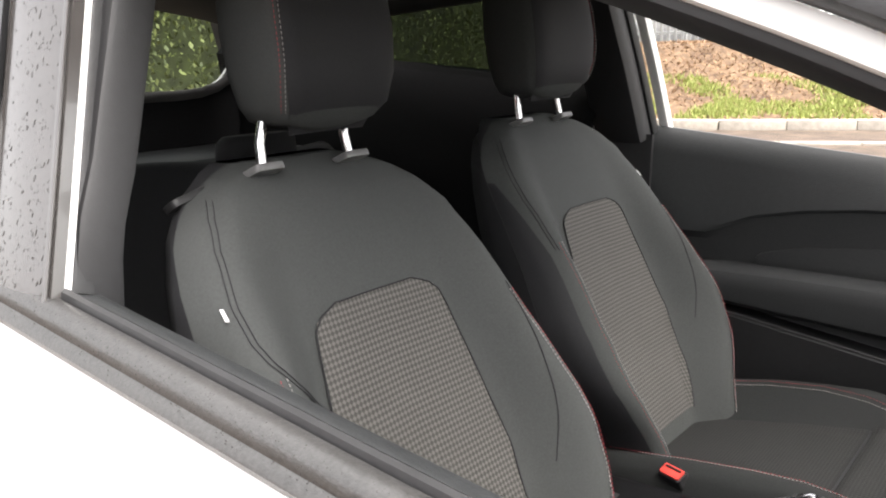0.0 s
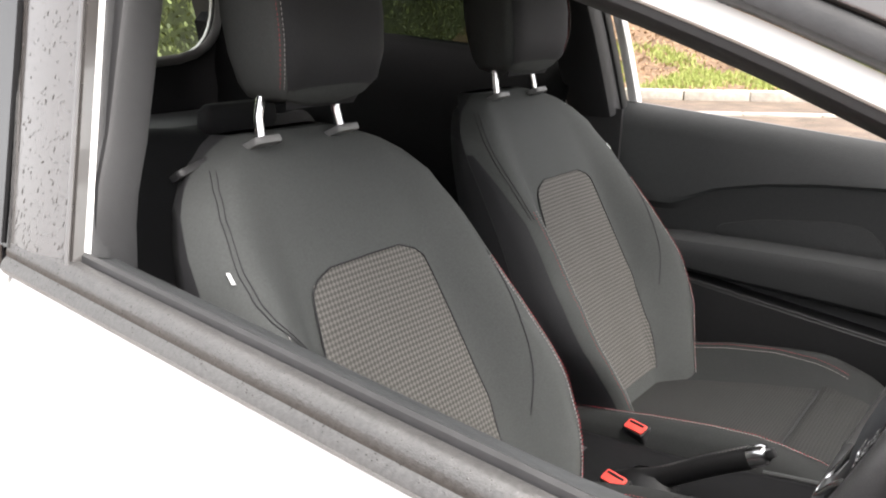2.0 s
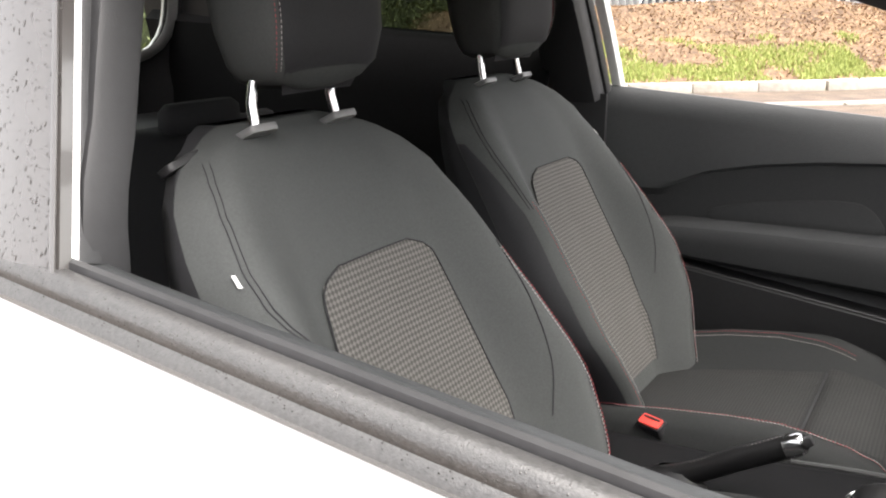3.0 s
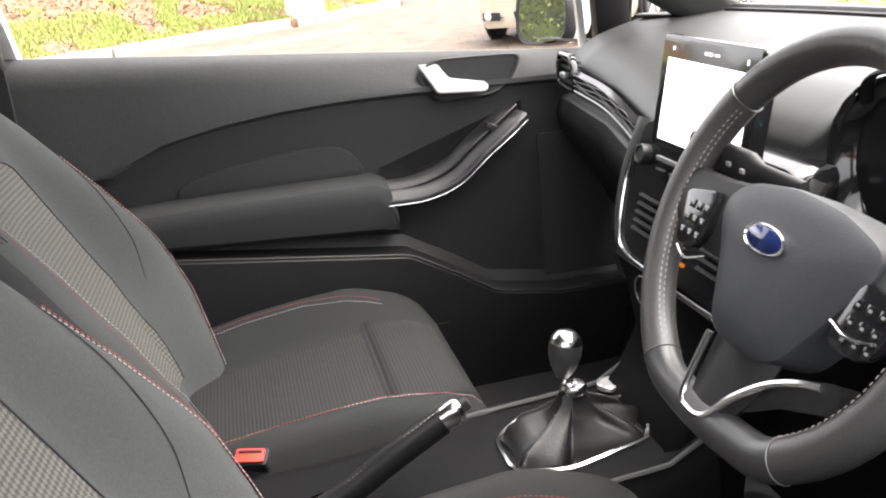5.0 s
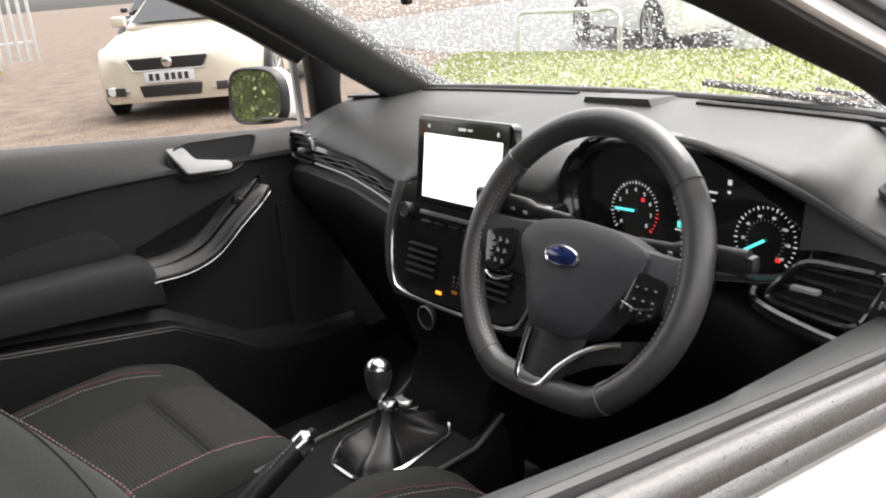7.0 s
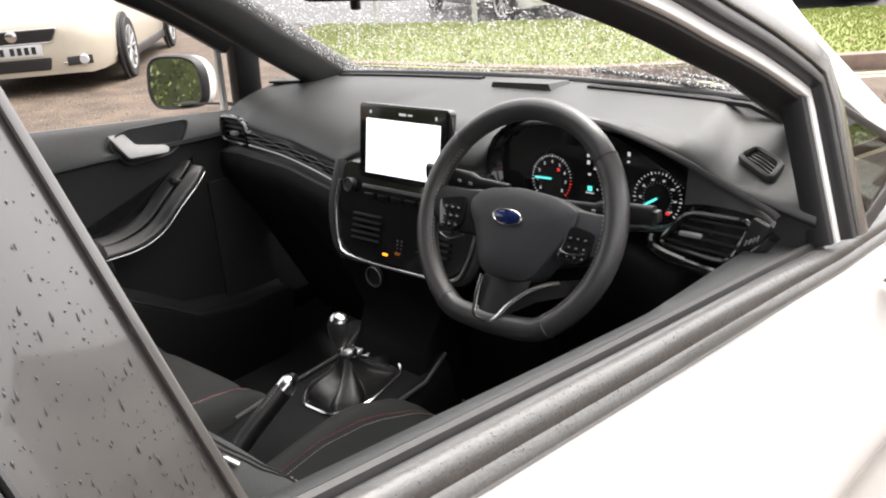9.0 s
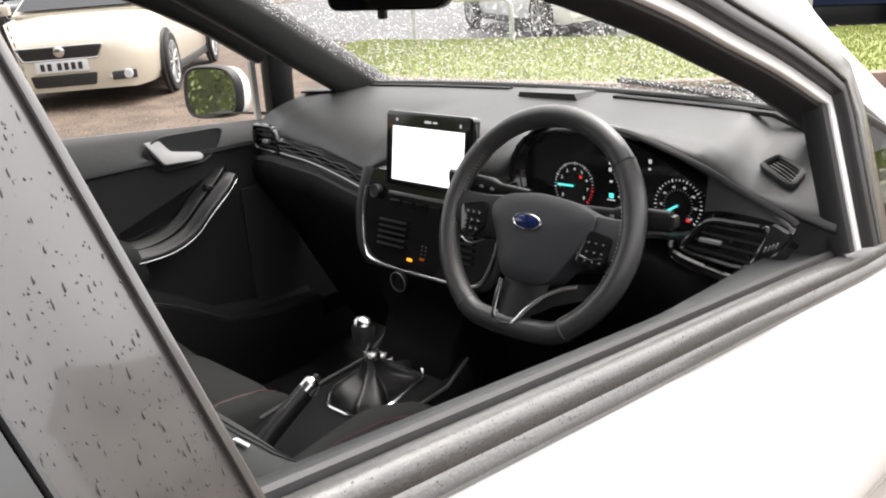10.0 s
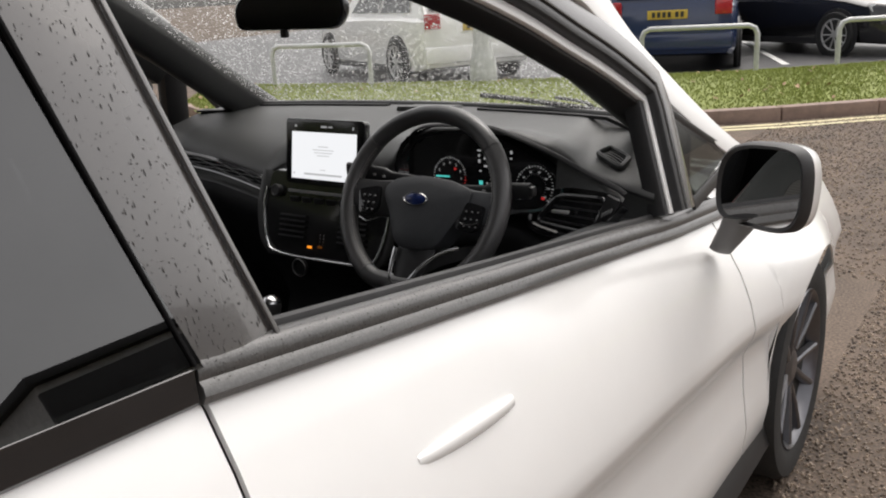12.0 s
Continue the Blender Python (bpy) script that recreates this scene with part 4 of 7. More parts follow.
for k in range(4):
    sweep("trim_ripple", trim + np.array([(0, -0.0095, -0.009 + 0.006 * k + 0.0022 * math.sin(0.9 * i + 2.1 * k)) for i in range(24)]), oval(.0007, .0009, 5), GREY_PLASTIC, dash, "thin ripple in the trim")

# centre stack under the screen
ST = [(-.168, .886), (.168, .886), (.176, .80), (.158, .733), (.120, .712), (-.120, .712), (-.158, .733), (-.176, .80)]


def on_stack(x, z, off=0.0):
    return Vector((x, 0.148 + 0.30 * (z - 0.80) - off, z))


stack = loft("centre_fascia", [[on_stack(x, z, -0.05) for x, z in rounded(ST, 0.02)], [on_stack(x, z, -0.004) for x, z in rounded(ST, 0.02)], [on_stack(x * 0.985, 0.80 + (z - 0.80) * 0.985, 0.0) for x, z in rounded(ST, 0.02)]], GLOSS_BLACK, dash, "gloss black centre stack")
rim_line = smooth_line([on_stack(-.172, .85, 0.003), on_stack(-.177, .80, 0.003), on_stack(-.159, .735, 0.003), on_stack(-.125, .712, 0.003), on_stack(0, .708, 0.003), on_stack(.125, .712, 0.003), on_stack(.159, .735, 0.003), on_stack(.177, .80, 0.003), on_stack(.172, .85, 0.003)], 50)
sweep("chrome_rim", rim_line, oval(0.004, 0.003, 8), CHROME, stack, "chrome rim round the centre stack", up=(0, -1, 0.2))
turned("volume_knob", [(0.014, 0), (0.014, 0.010), (0.0128, 0.013), (0.0108, 0.0132), (0.0095, 0.011), (0.0, 0.011)], frame_pose(on_stack(-.140, .842), (1, 0, 0), (0, 0.28, 0.96)), DARK, stack, "black volume knob", 24)
turned("volume_knob", [(0.014, 0), (0.014, 0.010), (0.0128, 0.013), (0.0108, 0.0132), (0.0095, 0.011), (0.0, 0.011)], frame_pose(on_stack(.140, .842), (1, 0, 0), (0, 0.28, 0.96)), DARK, stack, "black tuning knob", 24)
box("silver_bar", (0.215, 0.004, 0.006), pose(0, on_stack(0, .846).y - 0.003, .846), SATIN, stack, "silver bar under the screen", bevel=0.001)
for k in range(6):
    box("button", (0.026, 0.005, 0.014), pose(-.088 + 0.035 * k, on_stack(0, .828).y - 0.001, .828, 16), DARK, stack, "black button", bevel=0.002)
for s in (-1, 1):
    for k in range(5):
        box("vent_slat", (0.075, 0.006, 0.0014), pose(s * .085, on_stack(0, .79 - 0.011 * k).y - 0.004, .795 - 0.011 * k, 25), DEEP, stack, bevel=0.0008)
for k in range(8):
    box("dial_mark", (0.002, 0.002, 0.003), pose(-.004 + 0.010 * (k % 2), on_stack(0, .745 + 0.006 * (k // 2)).y - 0.001, .738 + 0.007 * (k // 2)), WHITE_MARK, stack, bevel=0)
sweep("stack_shoulder", smooth_line([(-.189, .184, .880), (-.188, .175, .862), (-.188, .152, .80), (-.170, .134, .732), (-.13, .128, .706)], 16), oval(0.008, 0.013, 10), DASH, dash, "grained edge of the centre stack", up=(-1, -0.2, 0))
sweep("stack_shoulder", smooth_line([(.189, .184, .880), (.188, .175, .862), (.188, .152, .80), (.170, .134, .732), (.13, .128, .706)], 16), oval(0.008, 0.013, 10), DASH, dash, "grained edge of the centre stack", up=(1, -0.2, 0))
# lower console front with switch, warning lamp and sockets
# shade under the centre stack is part of this fascia's colour
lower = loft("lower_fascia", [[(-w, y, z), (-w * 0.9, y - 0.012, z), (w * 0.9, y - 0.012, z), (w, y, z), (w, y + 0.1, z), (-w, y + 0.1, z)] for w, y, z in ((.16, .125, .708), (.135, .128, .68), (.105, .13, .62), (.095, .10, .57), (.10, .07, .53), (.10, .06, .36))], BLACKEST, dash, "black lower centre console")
box("warning_lamp", (0.012, 0.003, 0.005), pose(-.017, .112, .7385 - .038 + .037), LAMP_ORANGE, dash, "lit orange warning lamp", bevel=0.001)
turned("start_button", [(0.020, 0), (0.020, 0.006), (0.017, 0.008), (0.016, 0.005), (0.0, 0.006)], frame_pose((-.047, .113, .689), (1, 0, 0), (0, 0.1, 1)), DEEP, dash, "round black socket", 28)
sweep("socket_ring", [(-.047 + .0195 * math.cos(t), .104, .689 + .0195 * math.sin(t)) for t in np.linspace(0, 2 * math.pi, 28, endpoint=False)], oval(.0008, .0012, 6), GREY_PLASTIC, dash, "silver ring", up=(0, -1, 0), closed=True)
turned("start_button", [(0.020, 0), (0.020, 0.006), (0.017, 0.008), (0.016, 0.005), (0.0, 0.006)], frame_pose((.205, .19, .775), (1, 0, 0), (0, 0.1, 1)), BLUE, dash, "round start button with a silver ring", 28)

# touch screen
sc_pose = frame_pose((0.008, 0.157, 0.936), (1, 0.0, 0), (0, 0.165, 0.986))
tablet = slab("touch_screen", rounded([(-.108, -.070), (.108, -.070), (.110, .070), (-.110, .070)], 0.010, 4), -0.018, sc_pose, GLOSS_BLACK, dash, "floating touch screen with a lit white display", bevel=0.003)


def on_screen(name, x, y, w, h, mat, off=0.0008):
    box(name, (w, h, 0.0012), sc_pose @ Matrix.Translation((x, y, off)), mat, tablet, bevel=0)


on_screen("display", 0.0, -0.008, 0.180, 0.100, SCREEN)
for x, y, w, h in ((-.080, .054, .004, .005), (0.0, .054, .016, .004), (.018, .054, .010, .003), (.080, .053, .003, .006)):
    on_screen("status_mark", x, y, w, h, LAMP_WHITE)
for x, y, w, h in ((0, .012, .028, .0016), (0, .005, .058, .0016), (0, -.001, .05, .0016), (0, -.007, .034, .0016), (0, -.037, .014, .0014), (0, -.047, .105, .004), (-.082, -.047, .004, .004), (.082, -.047, .004, .004)):
    on_screen("display_text", x, y, w, h, INK, 0.0016)

# instrument binnacle
hood = smooth_line([(.182, .236, .952), (.200, .222, .978), (.245, .212, .994), (.33, .208, .999), (.38, .208, .998), (.42, .210, .989), (.505, .214, .959), (.576, .216, .926), (.643, .216, .898), (.660, .214, .888)], 60)
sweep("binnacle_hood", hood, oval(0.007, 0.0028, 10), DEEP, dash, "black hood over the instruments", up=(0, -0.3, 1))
INST = [(.166, .93), (.192, .964), (.25, .984), (.337, .986), (.398, .968), (.446, .947), (.493, .922), (.519, .899), (.525, .884), (.514, .866), (.486, .846), (.40, .832), (.28, .826), (.195, .838), (.166, .88)]
inst_ring = rounded(INST, 0.02, 3)


def on_inst(x, z, off=0.0):
    return Vector((x, 0.244 - 0.12 * (0.92 - z) - off, z))


panel = mesh("instrument_panel", [on_inst(x, z) for x, z in inst_ring], [tuple(range(len(inst_ring)))], GLOSS_BLACK, dash, "black instrument panel with two dials", smooth=False)
loft("panel_bezel", [[on_inst(x, z, d) + (Vector((0.37, 0, 0.905)) - Vector((x, 0, z))) * -k for x, z in inst_ring] for d, k in ((-0.002, 0.0), (0.018, 0.05), (0.022, 0.09), (-0.01, 0.12))], GLOSS_BLACK, panel, "gloss black bezel", caps=False)


def dial(cx, cz, r, needle, marks, red_from):
    for k in range(marks):
        a = radians(220 - 260 * k / (marks - 1))
        long = k % 4 == 0
        m = frame_pose(on_inst(cx + r * math.cos(a), cz + r * math.sin(a), 0.0016), (math.cos(a), 0, math.sin(a)), (-math.sin(a), 0.0, math.cos(a)))
        box("dial_mark", (0.0045 if long else 0.003, 0.0012 if long else 0.0007, 0.001), m, LAMP_RED if k >= red_from else LAMP_WHITE, panel, bevel=0)
        if long:
            m = frame_pose(on_inst(cx + (r - 0.010) * math.cos(a), cz + (r - 0.010) * math.sin(a), 0.0016), (1, 0, 0), (0, 0, 1))
            number = bpy.data.curves.new("number", "FONT")
            number.body, number.size, number.align_x, number.align_y = str(k // 4 if red_from < marks else 20 * (k // 4)), 0.0075 if red_from < marks else 0.005, "CENTER", "CENTER"
            number.extrude = 0.0002
            number.materials.append(LAMP_WHITE)
            ob = new("dial_number", number)
            ob.matrix_basis = m @ pose(0, 0, 0)
            put(ob, panel)
    a = radians(needle)
    tip = on_inst(cx + r * 0.85 * math.cos(a), cz + r * 0.85 * math.sin(a), 0.003)
    sweep("needle", [on_inst(cx, cz, 0.003), tip], oval(0.0018, 0.001, 6), LAMP_TEAL, panel, "lit teal needle", up=(0, -1, 0))


dial(.271, .888, .038, 181, 33, 27)
dial(.466, .882, .039, 212, 29, 99)
for k in range(24):
    a = radians(225 - 270 * k / 23)
    box("dial_mark", (0.003, 0.0007, 0.001), frame_pose(on_inst(.466 + .024 * math.cos(a), .882 + .024 * math.sin(a), 0.0016), (math.cos(a), 0, math.sin(a)), (-math.sin(a), 0, math.cos(a))), WHITE_MARK, panel, bevel=0)
for x, z, w, h, mt in ((.352, .945, .010, .004, LAMP_WHITE), (.352, .935, .005, .006, LAMP_WHITE), (.353, .924, .006, .008, LAMP_WHITE), (.366, .930, .006, .006, LAMP_WHITE), (.368, .915, .009, .005, LAMP_WHITE),
                       (.356, .905, .006, .004, LAMP_WHITE), (.425, .945, .006, .008, LAMP_WHITE), (.425, .933, .005, .004, LAMP_WHITE), (.402, .930, .016, .003, LAMP_WHITE), (.402, .920, .010, .003, LAMP_WHITE),
                       (.358, .882, .010, .010, LAMP_TEAL), (.358, .875, .018, .002, LAMP_WHITE), (.372, .882, .003, .003, LAMP_WHITE), (.296, .905, .006, .006, LAMP_RED), (.497, .862, .008, .006, LAMP_RED)):
    x, z = x - .012, z - .001
    box("indicator", (w * .8, 0.001, h * .8), pose(x, on_inst(x, z).y - 0.0016, z), mt, panel, bevel=0)
# grained cheek between the hood and the vent
cheek_x = [.524, .545, .570, .605, .640, .656]
cheek_top = [.944, .934, .922, .906, .890, .880]
cheek_low = [.888, .892, .893, .891, .886, .874]
sheet("binnacle_cheek", [smooth_line([(x, .222 - .010 * t, a + (c - a) * t) for x, a, c in zip(cheek_x, cheek_top, cheek_low)], 16) for t in np.linspace(0, 1, 6)], DASH, dash, "grained cheek beside the instruments", thick=0.003)
# lid of the steering column and its stalks
loft("column_shroud", [[Vector((0.35, 0.035 + 0.19 * s, 0.852 - 0.045 * s)) + Vector((a, 0.35 * c, c)) for a, c in oval(0.046 + 0.012 * s, 0.040 + 0.005 * s, 18, 0.7)] for s in (0, 0.3, 0.7, 1.0)], DARK, dash, "black steering column shroud")
for s, z0, z1 in ((-1, .915, .928), (1, .905, .917)):
    st = loft("stalk", [[Vector((0.35 + s * (0.05 + 0.15 * q), 0.085 - 0.015 * q, z0 + (z1 - z0) * q)) + Vector((0, c * 0.5, b_)) for c, b_ in oval(0.010 + 0.006 * (q > 0.4), 0.008 + 0.006 * (q > 0.4), 12, 0.7)] for q in (0, 0.35, 0.45, 0.95, 1.0)], DARK, dash, "black column stalk")
    for k in range(3):
        box("stalk_mark", (0.006, 0.002, 0.004), pose(0.35 + s * (0.11 + 0.022 * k), 0.064, z0 + (z1 - z0) * (0.5 + 0.16 * k)), WHITE_MARK, st, bevel=0)
box("stalk_tip", (0.012, 0.016, 0.018), pose(.553, .070, .917), GRAB_BLACK, dash, "black stalk end", bevel=0.006)

# ---- steering wheel ----
steer = thing("steering_wheel", (0.342, 0.078, 0.872), "black leather flat-bottomed steering wheel with a blue oval badge", "steering wheel")
sw = frame_pose((0.342, 0.026, 0.892), (1, 0, 0), (0, 0.4226, 0.9063))


def rim_point(a, r=0.1655, h=-0.014):
    x, y = r * math.cos(a), r * math.sin(a)
    low = -0.148
    if y < low:
        y = low - (low - y) * 0.30
    return sw @ Vector((x, y, h))


def rim_piece(name, a0, a1, mat, label, fat=1.0):
    n = max(6, int(abs(a1 - a0) / 4.5))
    line = [rim_point(radians(a)) for a in np.linspace(a0, a1, n)]
    wheel_n = sw.to_3x3() @ Vector((0, 0, 1))
    return sweep(name, line, oval(0.0168 * fat, 0.0158 * fat, 16), mat, steer, label, up=wheel_n)


rim_piece("rim_top", 40, 140, LEATHER, "smooth black leather rim")
rim_piece("rim_left", 140, 236, PERFORATED, "leather grip", 1.03)
rim_piece("rim_right", -56, 40, PERFORATED, "perforated leather grip", 1.03)
rim_piece("rim_bottom", 236, 304, LEATHER, "flat lower rim in smooth leather", 1.03)
wn_ = sw.to_3x3() @ Vector((0, 0, 1))
for a in (40, 140, 236, 304):
    c0 = rim_point(radians(a))
    t0 = (rim_point(radians(a + 2)) - rim_point(radians(a - 2))).normalized()
    ring = [c0 + (wn_ * math.sin(q) * 0.0167 + t0.cross(wn_) * math.cos(q) * 0.0176) for q in np.linspace(0, 2 * math.pi, 24, endpoint=False)]
    sweep("rim_seam", ring, oval(0.0008, 0.0008, 5), LEATHER if a < 200 else GREY_PLASTIC, steer, "seam", up=t0, closed=True)
for a0, a1 in ((142, 234), (-54, 38)):
    for off in (0, 1):
        line = [rim_point(radians(a), 0.1655 - 0.0165 + 0.001 * off, -0.009 + 0.0045 * off) for a in np.linspace(a0, a1, 60)]
        stitches("rim_stitching", line, WHITE_THREAD, steer, normal=wn_, length=0.004, gap=0.0022, width=0.0014, label="pale cross stitching")


def on_wheel(outline, z0, z1, name, mat, label, parent, bevel=0.003, dome=0.0):
    return slab(name, outline, z1 - z0, sw @ Matrix.Translation((0, 0, z0)), mat, parent, label, bevel)


HORN = rounded([(-.078, .024), (-.055, .040), (0.0, .048), (.060, .044), (.106, .030), (.112, .014), (.092, -.022), (.058, -.076), (.036, -.087), (-.018, -.088), (-.036, -.080), (-.062, -.020), (-.080, .006)], 0.012, 3)
o = np.array(HORN)
mid = o.mean(0)
pad = loft("horn_pad", [[sw @ Vector((*(mid + (p - mid) * k), h)) for p in o] for k, h in ((1.0, -0.045), (1.0, -0.008), (0.985, -0.003), (0.93, 0.000), (0.7, 0.004), (0.35, 0.006), (0.05, 0.0065))], PAD, steer, "grained black airbag cover", angle=30)
turned("badge", [(0.0, 0.0), (0.0255, 0.0), (0.0265, 0.003), (0.0245, 0.004), (0.0235, 0.003)], sw @ Matrix.Translation((0.001, 0.002, 0.0055)) @ Matrix.Diagonal((1, 0.46, 1, 1)), CHROME, pad, "chrome ring of the oval badge", 36)
turned("badge_face", [(0.0, 0.0005), (0.0236, 0.0005), (0.020, 0.0022), (0.0, 0.003)], sw @ Matrix.Translation((0.001, 0.002, 0.0075)) @ Matrix.Diagonal((1, 0.46, 1, 1)), BLUE, pad, "blue enamel badge", 36)
box("airbag_mark", (0.022, 0.004, 0.0006), sw @ Matrix.Translation((-0.004, -0.060, 0.0028)), DARK, pad, "moulded marking", bevel=0)
# spokes
loft("spoke_left", [[sw @ Vector((x, y + c, h + d)) for c, d in oval(w, 0.012, 12, 0.7)] for x, y, w, h in ((-.06, .002, .036, -.020), (-.10, .000, .034, -.018), (-.135, .004, .030, -.016), (-.158, .010, .026, -.016))], DARK, steer, "black left spoke")
loft("spoke_right", [[sw @ Vector((x, y + c, h + d)) for c, d in oval(w, 0.012, 12, 0.7)] for x, y, w, h in ((.06, .000, .038, -.020), (.10, -.004, .036, -.018), (.135, -.002, .032, -.016), (.158, .004, .028, -.016))], PAD, steer, "black right spoke")
loft("spoke_lower", [[sw @ Vector((x0 + (x1 - x0) * s, y, h + d)) for s, d in ((0, 0), (0.1, 0.008), (0.5, 0.010), (0.9, 0.008), (1, 0), (0.9, -0.01), (0.1, -0.01))] for x0, x1, y, h in ((-.034, .050, -.070, -.018), (-.034, .046, -.095, -.016), (-.032, .034, -.125, -.014), (-.026, .020, -.150, -.012))], DARK, steer, "black lower spoke")
sweep("chrome_v", [sw @ Vector(p) for p in smooth_line([(-.030, -.088, -.004), (-.031, -.118, -.003), (-.027, -.146, -.001), (-.012, -.152, 0), (.010, -.148, 0), (.028, -.122, -.003), (.052, -.098, -.006), (.080, -.082, -.006), (.102, -.074, -.008)], 36)], oval(0.0034, 0.003, 8), CHROME, steer, "chrome outline of the lower spoke", up=wn_)
loft("spoke_arm", [[sw @ Vector((x + a, y + c, h)) for a, c in oval(0.010, w, 10)] for x, y, w, h in ((.030, -.118, .012, -.016), (.060, -.098, .012, -.018), (.10, -.082, .012, -.020), (.14, -.072, .012, -.020))], DARK, steer, "black lower arm")
for name, outline in (("switch_panel", [(-.138, .012), (-.088, .022), (-.084, -.018), (-.100, -.036), (-.126, -.036)]), ("switch_panel", [(.104, .008), (.144, .002), (.138, -.034), (.124, -.046), (.090, -.042)])):
    pod = on_wheel(rounded(outline, 0.008, 3), -0.010, 0.0, name, GLOSS_BLACK, "gloss black switch panel", steer, 0.002)
    cx, cy = np.mean(outline, axis=0)
    for k in range(9):
        px, py = cx + (k % 3 - 1) * 0.012, cy + (k // 3 - 1) * 0.013
        on_wheel([(px - .004, py - .004), (px + .004, py - .004), (px + .004, py + .004), (px - .004, py + .004)], 0.0, 0.0009, "switch", GLOSS_BLACK, "", pod, 0.0004)
        on_wheel([(px - .0016, py - .001), (px + .0016, py - .001), (px + .0016, py + .001), (px - .0016, py + .001)], 0.0009, 0.0013, "switch_mark", WHITE_MARK, "", pod, 0)
sweep("chrome_line", [sw @ Vector(p) for p in smooth_line([(.092, -.028, .002), (.112, -.033, .002), (.134, -.028, .002)], 12)], oval(0.0012, 0.0010, 6), CHROME, steer, "chrome line", up=wn_)
sweep("chrome_line", [sw @ Vector(p) for p in smooth_line([(-.126, -.040, -.004), (-.105, -.046, -.003), (-.078, -.036, -.004)], 12)], oval(0.0014, 0.0010, 6), CHROME, steer, "chrome line", up=wn_)


# ---- front seats ----
ZC = [.40, .50, .55, .65, .80, .925, 1.0, 1.035, 1.06, 1.075]
YC = [-.385, -.420, -.440, -.484, -.550, -.606, -.648, -.675, -.705, -.735]
WZ = [.40, .47, .52, .56, .60, .65, .70, .75, .80, .85, .90, .95, 1.0, 1.03, 1.05, 1.064, 1.075]
WW = [.165, .178, .192, .212, .238, .264, .276, .275, .264, .253, .245, .237, .218, .191, .163, .132, .09]
BZ = [.40, .50, .62, .72, .82, .90, .98, 1.075]
BB = [.050, .070, .090, .088, .064, .038, .014, .0]


WHITE_TAG = material("pale_cloth_tag", (0.6, 0.6, 0.6), 0.8, vary=0.1)


def back_front(s, z):
    """Offset from the seat's middle, and the y of the backrest's front, at s across it (-1 to 1)."""
    w, b, y = np.interp(z, WZ, WW), np.interp(z, BZ, BB), np.interp(z, ZC, YC)
    u = min(1.0, max(0.0, (abs(s) - 0.50) / 0.34))
    rise = b * u * u * (3 - 2 * u)
    edge = max(0.0, (abs(s) - 0.80) / 0.20)
    round_ = (0.055 + 0.5 * b) * (1 - math.sqrt(max(0.0, 1 - edge * edge)))
    return w * s, y + rise - round_ - 0.012 * (1 - abs(s)) * np.interp(z, [.5, .8, 1.0], [0.3, 1.0, 0.3])


def cushion_top(s, y):
    """Offset from the middle and height of the seat cushion at s across it."""
    w = float(np.interp(y, [-.50, -.30, -.10, 0.0, .045], [.235, .258, .262, .250, .225]))
    c = float(np.interp(y, [-.50, -.35, -.20, -.08, -.02, .02, .045, .058], [.455, .475, .497, .510, .508, .495, .465, .42]))
    b = float(np.interp(y, [-.50, -.30, -.12, 0.0, .05], [.055, .062, .055, .022, .0]))
    u = min(1.0, max(0.0, (abs(s) - 0.50) / 0.34))
    edge = max(0.0, (abs(s) - 0.84) / 0.16)
    return w * s, c + b * u * u * (3 - 2 * u) - 0.05 * (1 - math.sqrt(max(0.0, 1 - edge * edge)))


